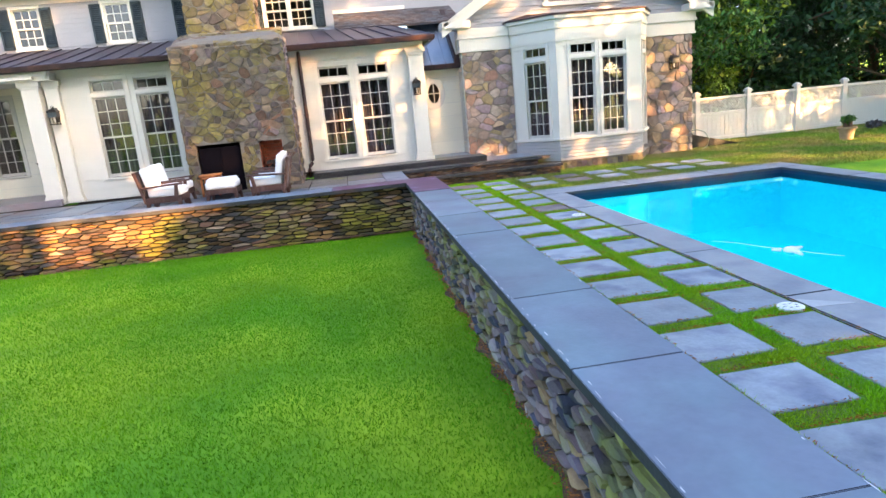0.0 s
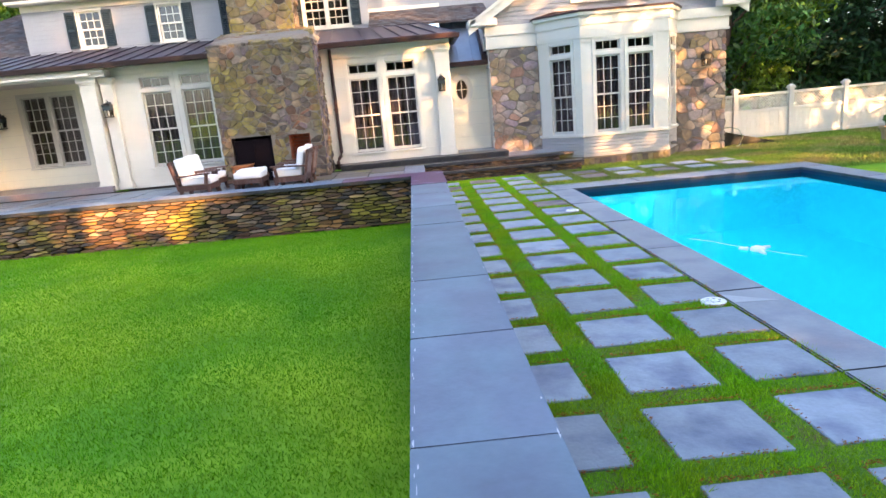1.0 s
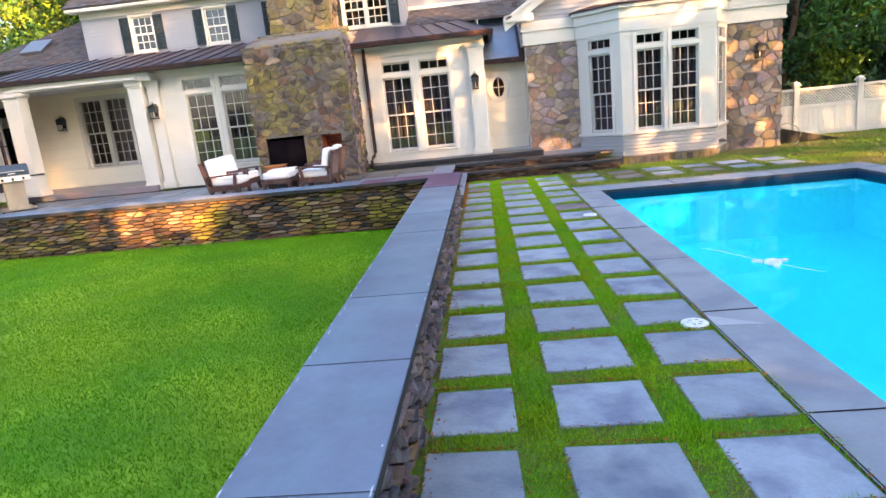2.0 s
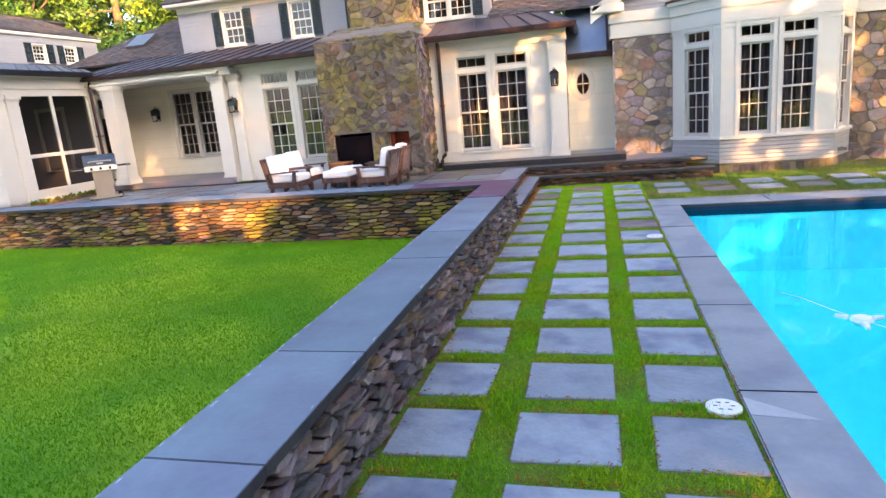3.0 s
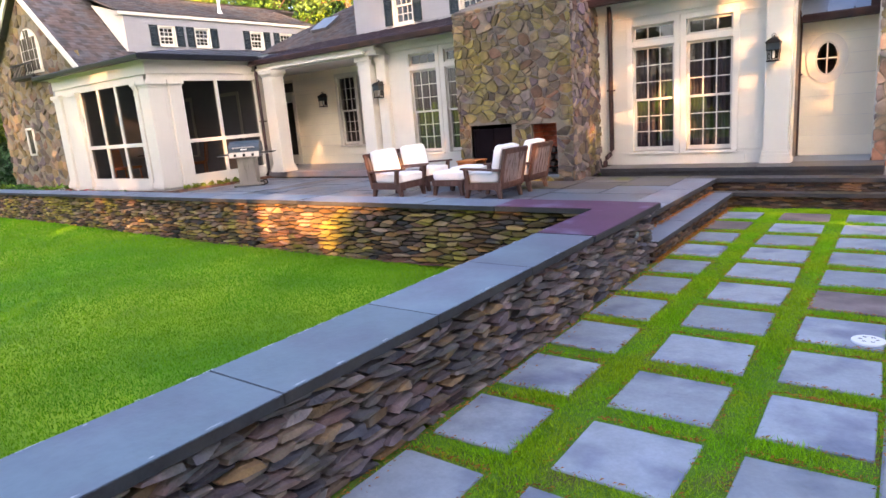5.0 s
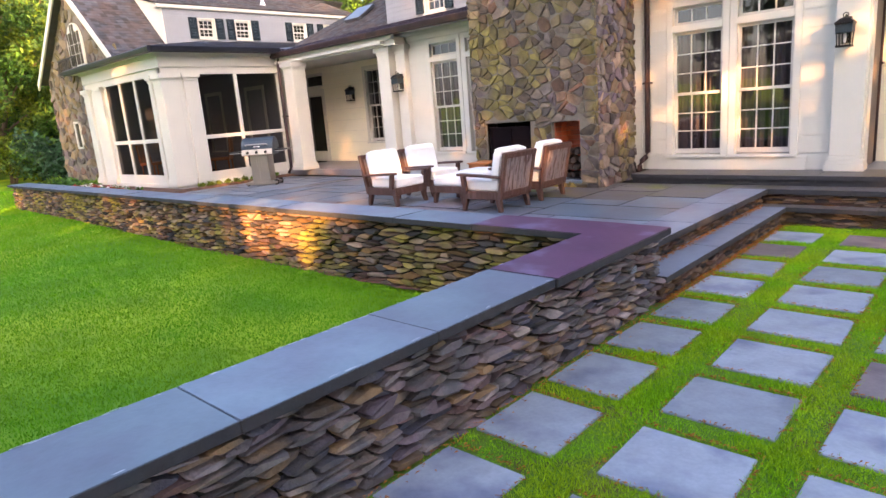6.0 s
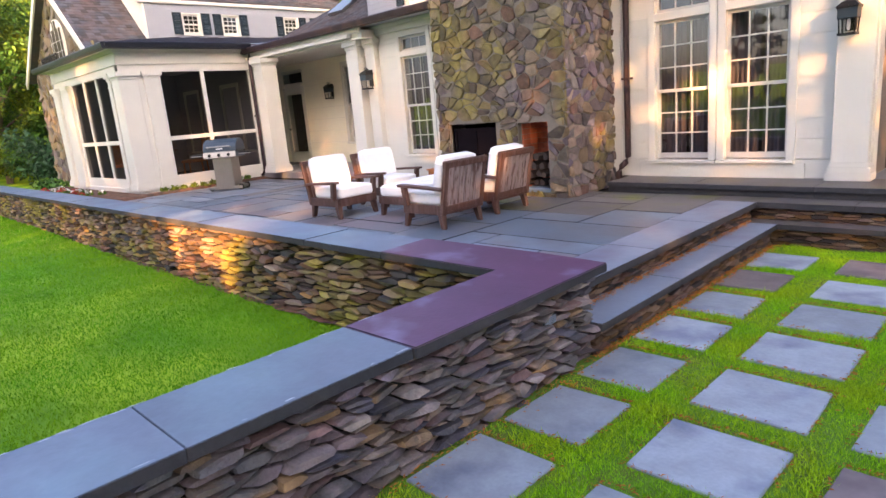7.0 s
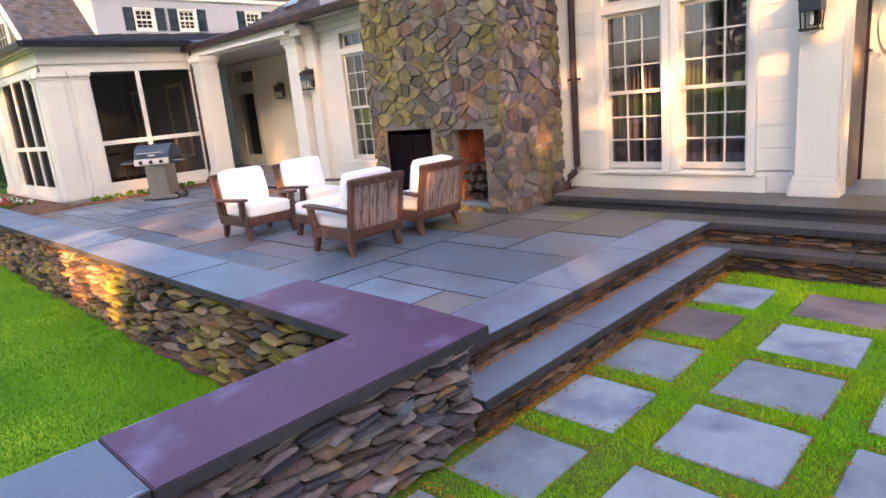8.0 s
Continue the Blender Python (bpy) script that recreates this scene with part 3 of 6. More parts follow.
# ---- terrace and steps ----
terrace = thing("terrace", "blue-grey flagstone terrace in front of the house", "terrace", kind="structure")
part("base", bx(-16.5, 0.98, 10.8, 15.5, -0.4, TZ - 0.035), CORE, terrace)
part("base", bx(0.98, 4.35, 14.62, 15.6, -0.4, TZ - 0.06), CORE, terrace)
x_0, y_0, nx_, ny_ = -11.0, 10.87, 29, 10
cx_, cy_ = (0.60 - x_0) / nx_, (14.86 - y_0) / ny_
free = {(i, k) for i in range(nx_) for k in range(ny_)}
for k in range(ny_):
    for i in range(nx_):
        if (i, k) not in free:
            continue
        for w_, h_ in R.sample([(3, 2), (2, 2), (2, 1), (3, 1), (1, 2), (2, 3), (2, 2), (4, 2)], 8) + [(1, 1)]:
            cs = {(i + a, k + b) for a in range(w_) for b in range(h_)}
            if cs <= free:
                break
        free -= cs
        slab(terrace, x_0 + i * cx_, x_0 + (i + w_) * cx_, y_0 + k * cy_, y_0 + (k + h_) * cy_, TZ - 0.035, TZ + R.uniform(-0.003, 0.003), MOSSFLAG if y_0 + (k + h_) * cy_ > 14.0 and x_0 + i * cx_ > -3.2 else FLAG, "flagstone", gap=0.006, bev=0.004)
for y0, y1 in ((10.87, 12.1), (12.1, 13.3), (13.3, 14.52)):
    slab(terrace, 0.60, 1.07, y0, y1, TZ - 0.06, TZ + 0.004, TREAD, "edge_stone")
for x0, x1 in ((0.60, 2.0), (2.0, 3.3), (3.3, 4.5)):
    slab(terrace, x0, x1, 14.52, 14.86, TZ - 0.06, TZ + 0.004, PLINTH, "edge_stone")
slab(terrace, 1.95, 4.5, 14.86, 16.0, TZ - 0.06, TZ, FLAG, "flagstone")
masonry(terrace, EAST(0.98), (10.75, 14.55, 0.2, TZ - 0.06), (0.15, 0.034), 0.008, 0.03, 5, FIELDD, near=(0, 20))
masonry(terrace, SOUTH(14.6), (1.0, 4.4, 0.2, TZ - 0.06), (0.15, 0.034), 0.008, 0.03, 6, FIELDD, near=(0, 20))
steps = thing("steps", "bluestone step in front of the terrace edge", "steps", kind="structure")
part("base", bx(0.9, 1.24, 10.75, 14.5, -0.2, 0.17), CORE, steps)
part("base", bx(1.1, 4.85, 14.46, 14.7, -0.2, 0.16), CORE, steps)
for y0, y1 in ((10.76, 12.0), (12.0, 13.2), (13.2, 14.36)):
    slab(steps, 0.95, 1.34, y0, y1, 0.165, 0.222, TREAD, "tread")
for x0, x1 in ((0.95, 2.3), (2.3, 3.6), (3.6, 4.95)):
    slab(steps, x0, x1, 14.36, 14.72, 0.165, 0.222, PLINTH, "tread")
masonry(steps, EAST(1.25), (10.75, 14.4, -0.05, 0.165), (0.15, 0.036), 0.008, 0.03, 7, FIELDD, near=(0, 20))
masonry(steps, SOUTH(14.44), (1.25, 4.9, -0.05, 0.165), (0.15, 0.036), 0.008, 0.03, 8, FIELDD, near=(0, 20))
ledge = thing("house_plinth", "weathered stone plinth step along the house wall", "plinth", kind="structure")
for x0, x1 in ((-0.97, 0.2), (0.2, 1.55), (1.55, 3.2)):
    slab(ledge, x0, x1, 14.86, 15.55, TZ + 0.002, 0.50, PLINTH, "plinth_block")
    slab(ledge, x0, x1, 14.82, 15.55, 0.502, 0.56, PLINTH, "plinth_cap")
slab(ledge, 1.82, 3.0, 15.55, 16.6, TZ, 0.55, FLAG, "landing")

# ---- pool ----
pool = thing("pool", "rectangular swimming pool with bright turquoise water", "pool", kind="structure")
PX0, PX1, PY0, PY1 = 3.87, 8.45, -1.8, 11.34
g = Geo()
for a in ((PX0, PX1, PY0, PY1, -1.25, -1.15), (PX0 - 0.1, PX0, PY0 - 0.1, PY1 + 0.1, -1.25, -0.2), (PX1, PX1 + 0.1, PY0 - 0.1, PY1 + 0.1, -1.25, -0.2),
          (PX0, PX1, PY0 - 0.1, PY0, -1.25, -0.2), (PX0, PX1, PY1, PY1 + 0.1, -1.25, -0.2)):
    g.box(*a)
part("basin", g, PLASTER, pool)
g = Geo()
for a in ((PX0 - 0.1, PX0 + 0.004, PY0 - 0.1, PY1 + 0.1, -0.2, -0.045), (PX1 - 0.004, PX1 + 0.1, PY0 - 0.1, PY1 + 0.1, -0.2, -0.045),
          (PX0, PX1, PY0 - 0.1, PY0 + 0.004, -0.2, -0.045), (PX0, PX1, PY1 - 0.004, PY1 + 0.1, -0.2, -0.045)):
    g.box(*a)
part("waterline_tile", g, TILE, pool, "dark navy tile band at the waterline")
part("water", Geo().add([(PX0, PY0, -0.11), (PX1, PY0, -0.11), (PX1, PY1, -0.11), (PX0, PY1, -0.11)], [(0, 1, 2, 3)]), WATER, pool, "clear turquoise water with faint ripples")


def coping(x0, x1, y0, y1, along_y):
    a, b = (y0, y1) if along_y else (x0, x1)
    k = max(1, round((b - a) / 1.65))
    for i in range(k):
        p, q = a + (b - a) * i / k, a + (b - a) * (i + 1) / k
        if along_y:
            slab(pool, x0, x1, p, q, -0.05, R.uniform(-0.002, 0.002), COPING, "coping_stone", bev=0.01)
        else:
            slab(pool, p, q, y0, y1, -0.05, R.uniform(-0.002, 0.002), COPING, "coping_stone", bev=0.01)


coping(3.42, 3.89, PY0 - 0.4, PY1 - 0.02, True)
coping(8.43, 8.93, PY0 - 0.4, PY1 - 0.02, True)
coping(3.42, 8.93, PY1 - 0.02, PY1 + 0.7, False)
coping(3.89, 8.43, PY0 - 0.4, PY0 + 0.02, False)

ob = part("coping_patch", Geo().prism([(3.43, 4.46, 0.0005), (3.80, 4.20, 0.0005), (3.43, 4.24, 0.0005)], (0, 0, 0.004)), PATCH, pool, "pale mortar wedge beside the skimmer")
# a pale mineral bloom flaked along the cap edges, and needles blown against the stone
fl = random.Random(21)
flecks = Geo()
for k in range(120):
    y = -1 + 10.2 * fl.random() ** 0.8
    w, d = fl.uniform(0.002, 0.006), fl.uniform(0.02, 0.09)
    x = 0.784 + abs(fl.gauss(0, 0.01)) if fl.random() < 0.75 else 1.318 - abs(fl.gauss(0, 0.006))
    flecks.add([(x, y, CZ + 0.0045), (x + w, y + 0.2 * d, CZ + 0.0045), (x + 0.8 * w, y + d, CZ + 0.0045), (x - 0.2 * w, y + 0.7 * d, CZ + 0.0045)], [(0, 1, 2, 3)])
tagged(part("flecks", flecks, CHIP, wall_a, "pale flecks flaked along the cap edges"), kind="stuff")
nd = Geo()
rim = [p for p in pavers if -1 < p[2] < 12.5 and p[0] < 3.2]
for k in range(15000):
    u = fl.random()
    if k >= 5200:
        x0, x1, y0, y1 = fl.choice(rim)
        e = abs(fl.gauss(0, 0.016))
        if u < 0.7:
            x, y, z = fl.uniform(x0, x1), (y0 - e if u < 0.2 else y1 + e), -0.002
        else:
            x, y, z = (x0 - e if u < 0.85 else x1 + e), fl.uniform(y0, y1), -0.002
    elif u < 0.35:
        x, y, z = 1.30 + abs(fl.gauss(0, 0.035)), fl.uniform(10.7, 14.3), 0.002
    elif u < 0.55:
        x, y, z = 1.02 + abs(fl.gauss(0, 0.03)), fl.uniform(10.9, 14.4), 0.228
    elif u < 0.7:
        x, y, z = 1.30 + abs(fl.gauss(0, 0.05)), fl.uniform(0, 10.7), -0.004
    else:
        x, y, z = 0.86 - abs(fl.gauss(0, 0.05)), fl.uniform(0, 10.2), -0.165
    a, L = fl.uniform(0, 6.28), fl.uniform(0.015, 0.035)
    c, s_ = math.cos(a) * L, math.sin(a) * L
    nd.add([(x, y, z), (x + c, y + s_, z + 0.006), (x + c * 0.5 - s_ * 0.12, y + s_ * 0.5 + c * 0.12, z + 0.009)], [(0, 1, 2)])
ob_of("fallen_needles", nd, NEEDLES, label="rusty fallen needles along the wall, steps and pavers", category="needles", kind="stuff")
vent = thing("wall_vent", "small blue-grey louvred plate set in the garden wall", "vent")
part("plate", bx(1.268, 1.282, 10.18, 10.31, 0.37, 0.43), SHUTTER, vent, bevel=0.003, seg=1)
for k in range(5):
    part("louvre", bx(1.282, 1.287, 10.19, 10.30, 0.375 + 0.011 * k, 0.380 + 0.011 * k), SEAMB, vent)

# ---- walls, siding, windows ----
def split(u0, u1, v0, v1, holes):
    """Rectangles that fill a face round its openings."""
    vs = sorted({v0, v1, *(min(max(h[k], v0), v1) for h in holes for k in (2, 3))})
    out = []
    for a, b in zip(vs, vs[1:]):
        if b - a < 1e-4:
            continue
        cuts = sorted((max(h[0], u0), min(h[1], u1)) for h in holes if h[2] < (a + b) / 2 < h[3] and h[1] > u0 and h[0] < u1)
        p = u0
        for c, d in cuts:
            if c > p:
                out.append((p, c, a, b))
            p = max(p, d)
        if p < u1:
            out.append((p, u1, a, b))
    return out


def wall(name, fm, u0, u1, v0, v1, holes, label, course=0.0, material=BOARD, thick=0.2, lap=False, single=False, back=WHITE):
    """A wall with openings; its boards are pieces, or one mesh where they stay far."""
    w = thing(name, label, "wall", kind="structure")
    g = Geo()
    for a in split(u0, u1, v0, v1, holes):
        g.box(*a, -thick, 0, m=fm)
    part("wall_panel", g, back, w)
    if not course:
        return w
    joined = Geo()
    v = v0
    while v < v1 - 1e-3:
        t = min(v + course, v1)
        for a, b, c, d in split(u0, u1, v, t, holes):
            g = joined if single else Geo()
            if lap:
                g.loft([[fm @ Vector((u, z, n)) for z, n in ((c, 0.001), (c, 0.018), (d, 0.006), (d, 0.001))] for u in (a, b)])
            else:
                g.box(a, b, c + 0.003, d - 0.003, 0.001, 0.016, m=fm)
            if not single:
                part("board", g, material, w)
        v = t
    if single:
        part("siding", joined, material, w)
    return w


def quad(fm, u0, u1, v0, v1, flip=False):
    p = [fm @ Vector(q) for q in ((u0, v0, 0), (u1, v0, 0), (u1, v1, 0), (u0, v1, 0))]
    return Geo().add(p[::-1] if flip else p, [(0, 1, 2, 3)])


def strip(fm, *a):
    return Geo().box(*a, m=fm)


def window(w, h, cols, rows, transom, label, casing=0.095, sill=True, name="window", sash_mat=SASH):
    """A double-hung window; its origin is the middle of the opening's foot, on the wall's face."""
    t = thing(name, label, "window", kind="structure")
    top = h + (0.36 if transom else 0)
    g = Geo()
    for s in (-1, 1):
        a, b = sorted((s * w / 2, s * (w / 2 + casing)))
        g.box(a, b, -0.032, 0.10, -0.02, top + casing)
    g.box(-w / 2, w / 2, -0.032, 0.10, top, top + casing)
    if transom:
        g.box(-w / 2, w / 2, -0.034, 0.10, h + 0.0, h + 0.10)
    part("window_frame", g, WHITE, t, bevel=0.004, seg=1)
    if sill:
        part("window_sill", bx(-w / 2 - casing, w / 2 + casing, -0.07, 0.10, -0.06, -0.021), WHITE, t, bevel=0.006, seg=1)
    panes = {}

    def sash(nm, z0, z1, y, nr):
        r = 0.042
        g = Geo()
        g.box(-w / 2, -w / 2 + r, y, y + 0.035, z0, z1).box(w / 2 - r, w / 2, y, y + 0.035, z0, z1)
        g.box(-w / 2 + r, w / 2 - r, y, y + 0.035, z0, z0 + r * (1.7 if nm == "lower_sash" else 1)).box(-w / 2 + r, w / 2 - r, y, y + 0.035, z1 - r, z1)
        s = part(nm, g, sash_mat, t)
        b0, b1 = z0 + r * (1.7 if nm == "lower_sash" else 1), z1 - r
        pw, ph = (w - 2 * r) / cols, (b1 - b0) / nr
        m = Geo()
        for i in range(1, cols):
            m.box(-w / 2 + r + i * pw - 0.009, -w / 2 + r + i * pw + 0.009, y + 0.004, y + 0.03, b0, b1)
        for k in range(1, nr):
            m.box(-w / 2 + r, w / 2 - r, y + 0.005, y + 0.029, b0 + k * ph - 0.009, b0 + k * ph + 0.009)
        part("muntins", m, sash_mat, s)
        for i in range(cols):
            for k in range(nr):
                key = (round(pw, 4), round(ph, 4))
                if key not in panes:
                    q = Geo().add([(-pw / 2, 0, -ph / 2), (pw / 2, 0, -ph / 2), (pw / 2, 0, ph / 2), (-pw / 2, 0, ph / 2)], [(0, 1, 2, 3)])
                    panes[key] = mesh_of(q, "pane")
                    panes[key].materials.append(GLASS)
                p = ob_of("pane", panes[key], GLASS, s)
                p.location = (-w / 2 + r + (i + 0.5) * pw, y + 0.018, b0 + (k + 0.5) * ph)
                p.rotation_euler = (R.uniform(-0.004, 0.004), 0, R.uniform(-0.006, 0.006))

    if transom:
        cu = Geo()
        for s0, s1 in ((-0.5, -0.04), (0.03, 0.5)):
            n = 28
            us = [w * (s0 + (s1 - s0) * i / n) for i in range(n + 1)]
            ph_ = R.uniform(0, 6)
            row = lambda z, k: [(u, 0.21 + k + 0.022 * math.sin(u * 62 + ph_) + 0.012 * math.sin(u * 23), z) for u in us]
            for k in (0.0,):
                cu.add(row(0.02, k) + row(h + 0.02, k), [(i, i + 1, n + 2 + i, n + 1 + i) for i in range(n)])
        part("curtain", cu, CURTAIN, t, "lilac-grey curtain in soft folds", smooth=True)
    if rows[0]:
        sash("upper_sash", h * 0.5 - 0.02, h, 0.03, rows[0])
        sash("lower_sash", 0, h * 0.5 + 0.02, 0.066, rows[1])
    else:
        sash("lower_sash", 0, h, 0.05, rows[1])
    if transom:
        sash("transom", h + 0.10, top, 0.04, 1)
    return t


def put(t, x, y, z, turn=0.0, first=False):
    if first:
        t.matrix_basis = pose(x, y, z, 0, 0, turn)
        return t
    return copy_thing(t, pose(x, y, z, 0, 0, turn))


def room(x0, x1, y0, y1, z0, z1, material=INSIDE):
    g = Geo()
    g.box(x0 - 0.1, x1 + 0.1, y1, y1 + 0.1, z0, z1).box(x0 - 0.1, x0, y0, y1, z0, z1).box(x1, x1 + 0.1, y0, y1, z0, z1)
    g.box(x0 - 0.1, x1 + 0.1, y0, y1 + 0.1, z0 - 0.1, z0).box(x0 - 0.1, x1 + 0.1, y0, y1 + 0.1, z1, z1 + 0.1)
    return ob_of("room_shell", g, material, label="room seen through the windows, its dimness put into the wall colour", category="room", kind="structure")


def hole(cx, w, z0, z1):
    return (cx - w / 2 - 0.005, cx + w / 2 + 0.005, z0 - 0.015, z1 + 0.005)


WZ, WH, WW = 0.80, 1.81, 0.73
S155 = SOUTH(15.5)
WZD = 0.92
w1x, w2x = (-5.30, -4.34), (-0.225, 0.705)
wall("wall_dining", S155, -6.6, -3.5, TZ, 3.3, [hole(x, WW, WZD, WZD + WH + 0.36) for x in w1x], "white painted flush-board wall with two tall windows", 0.235)
wall("wall_living", S155, -1.28, 1.95, 0.56, 3.3, [hole(x, WW, WZ, WZ + WH + 0.36) for x in w2x], "white painted flush-board wall with two tall windows", 0.235)
big = window(WW, WH, 3, (3, 3), True, "tall double-hung window with taupe sashes and a transom light")
put(big, w1x[0], 15.5, WZD, first=True)
put(big, w1x[1], 15.5, WZD)
for x in w2x:
    put(big, x, 15.5, WZ)
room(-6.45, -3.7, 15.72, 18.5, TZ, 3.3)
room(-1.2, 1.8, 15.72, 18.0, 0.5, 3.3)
trim = thing("trim", "white painted boards and frieze under the eaves", "trim", kind="structure")
for a in ((-6.6, -3.55, 3.2), (-1.30, 1.97, 3.12)):
    part("frieze_board", strip(S155, a[0], a[1], a[2], 3.38, 0.018, 0.05), WHITE, trim, bevel=0.004, seg=1)
    part("bed_mould", strip(S155, a[0], a[1], 3.30, 3.38, 0.05, 0.11), WHITE, trim, bevel=0.015)
for x0, x1, z0, z1 in ((-1.28, -1.08, 0.56, 3.12), (-0.80, 1.28, WZ - 0.24, WZ - 0.065), (-5.88, -3.76, WZD - 0.2, WZD - 0.065), (-3.74, -3.6, TZ, 3.19)):
    part("trim_board", strip(S155, x0, x1, z0, z1, 0.017, 0.035), WHITE, trim)


def pilaster(x0, x1, y0, y1, z0, z1, label="white square column with moulded base and capital", kind="structure"):
    t = thing("column", label, "column", "house columns", kind)
    part("shaft", bx(x0, x1, y0, y1, z0 + 0.2, z1 - 0.16), WHITE, t, bevel=0.006, seg=1)
    g = Geo().box(x0 - 0.05, x1 + 0.05, y0 - 0.05, y1 + 0.05, z0, z0 + 0.09).box(x0 - 0.035, x1 + 0.035, y0 - 0.035, y1 + 0.035, z0 + 0.09, z0 + 0.15).box(x0 - 0.015, x1 + 0.015, y0 - 0.015, y1 + 0.015, z0 + 0.15, z0 + 0.2)
    part("base", g, WHITE, t, bevel=0.008)
    g = Geo().box(x0 - 0.015, x1 + 0.015, y0 - 0.015, y1 + 0.015, z1 - 0.3, z1 - 0.27).box(x0 - 0.02, x1 + 0.02, y0 - 0.02, y1 + 0.02, z1 - 0.16, z1 - 0.1).box(x0 - 0.055, x1 + 0.055, y0 - 0.055, y1 + 0.055, z1 - 0.1, z1)
    part("capital", g, WHITE, t, bevel=0.008)
    return t


pilaster(1.57, 1.93, 15.36, 15.52, 0.56, 3.22)
pilaster(-6.99, -6.63, 15.22, 15.58, 0.44, 3.16)
pilaster(-6.57, -6.29, 15.36, 15.52, 0.44, 3.16)
pilaster(-10.0, -9.62, 14.82, 15.2, 0.58, 3.16)

# side wall and recessed entry with the oval window
wall("wall_entry_side", EAST(1.81), 15.5, 17.2, 0.55, 3.3, [], "white flush-board side wall of the entry", 0.235, single=True)
entry = wall("wall_entry", SOUTH(16.6), 1.81, 3.0, 0.55, 2.85, [(2.11, 2.47, 1.88, 2.41)], "cream flush-board wall with an oval window, sunlight put into the paint", 0.33, material=ENTRYC)
oval = thing("oval_window", "small oval window with crossed bars and a broad white surround", "window", kind="structure")
OC = Vector((2.29, 16.575, 2.145))


def ring(rx0, rz0, rx1, rz1, y0, y1, n=40):
    loops = []
    for rx, rz, y in ((rx0, rz0, y1), (rx0, rz0, y0), (rx1, rz1, y0), (rx1, rz1, y1)):
        loops.append([OC + Vector((rx * math.cos(2 * math.pi * k / n), y, rz * math.sin(2 * math.pi * k / n))) for k in range(n)])
    g = Geo()
    for a, b in zip(loops, loops[1:] + loops[:1]):
        g.add(a + b, [(i, (i + 1) % n, n + (i + 1) % n, n + i) for i in range(n)])
    return g


part("window_frame", ring(0.165, 0.265, 0.30, 0.40, -0.015, 0.02), WHITE, oval, smooth=False)
part("sash", ring(0.145, 0.245, 0.17, 0.27, -0.022, 0.02), SASH, oval)
part("muntins", Geo().box(2.28, 2.30, 16.555, 16.575, 1.90, 2.39).box(2.14, 2.44, 16.556, 16.574, 2.135, 2.155), WHITE, oval)
part("pane", Geo().add([OC + Vector((0.16 * math.cos(2 * math.pi * k / 32), 0.004, 0.26 * math.sin(2 * math.pi * k / 32))) for k in range(32)], [tuple(range(32))]), GLASS, oval)
room(1.97, 2.98, 16.82, 19.0, 0.6, 3.0)

# recessed porch
wall("wall_porch_back", SOUTH(17.0), -12.7, -6.64, 0.5, 3.25,
     [hole(-9.16, 0.66, 1.1, 2.95), hole(-8.42, 0.66, 1.1, 2.95), (-12.3, -11.35, 0.58, 2.6), (-12.3, -11.35, 2.7, 3.0)], "cream flush-board wall at the back of the porch, sunlight put into the paint", 0.3, material=ENTRYC, single=True)
wall("wall_porch_side", WEST(-6.62), 15.6, 17.2, 0.5, 3.25, [], "cream flush-board side wall of the porch, sunlight put into the paint", 0.3, material=ENTRYC, single=True)
pw = window(0.66, 1.85, 3, (3, 3), False, "double-hung porch window with taupe sashes")
put(pw, -9.16, 17.0, 1.1, first=True)
put(pw, -8.42, 17.0, 1.1)
room(-12.6, -6.9, 17.22, 20, 0.58, 3.25)
pdoor = thing("door_1", "white glazed porch door with a transom light", "door", kind="structure")
g = Geo().box(-12.34, -12.2, 16.97, 17.06, 0.58, 2.62).box(-11.45, -11.31, 16.97, 17.06, 0.58, 2.62).box(-12.2, -11.45, 16.97, 17.06, 2.42, 2.72).box(-12.2, -11.45, 16.97, 17.06, 0.58, 0.86).box(-12.34, -11.31, 16.97, 17.06, 2.98, 3.06)
part("door_frame", g, WHITE, pdoor, bevel=0.005, seg=1)
part("pane", quad(SOUTH(17.01), -12.2, -11.45, 0.86, 2.42), GLASS, pdoor)
part("transom_pane", quad(SOUTH(17.01), -12.3, -11.35, 2.72, 2.98), GLASS, pdoor)
part("door_handle", Geo().tube([(-12.15, 16.93, 1.45), (-12.15, 16.9, 1.5), (-12.05, 16.9, 1.5)], 0.012), BLACKM, pdoor)
ob_of("porch_floor", bx(-12.7, -6.62, 15.05, 17.0, TZ, 0.57), FLAG, label="flagstone porch floor one step above the terrace", category="floor", kind="structure", bevel=0.01)
ob_of("ceiling", bx(-12.7, -6.62, 15.0, 17.1, 3.2, 3.26), WHITE, label="white boarded porch ceiling", category="ceiling", kind="structure")
beam = thing("porch_beam", "white moulded beam over the porch columns", "beam", kind="structure")
part("beam", bx(-10.72, -6.31, 15.12, 15.5, 3.16, 3.32), WHITE, beam, bevel=0.006, seg=1)
part("crown", bx(-10.72, -6.29, 15.04, 15.12, 3.26, 3.40), WHITE, beam, bevel=0.02)

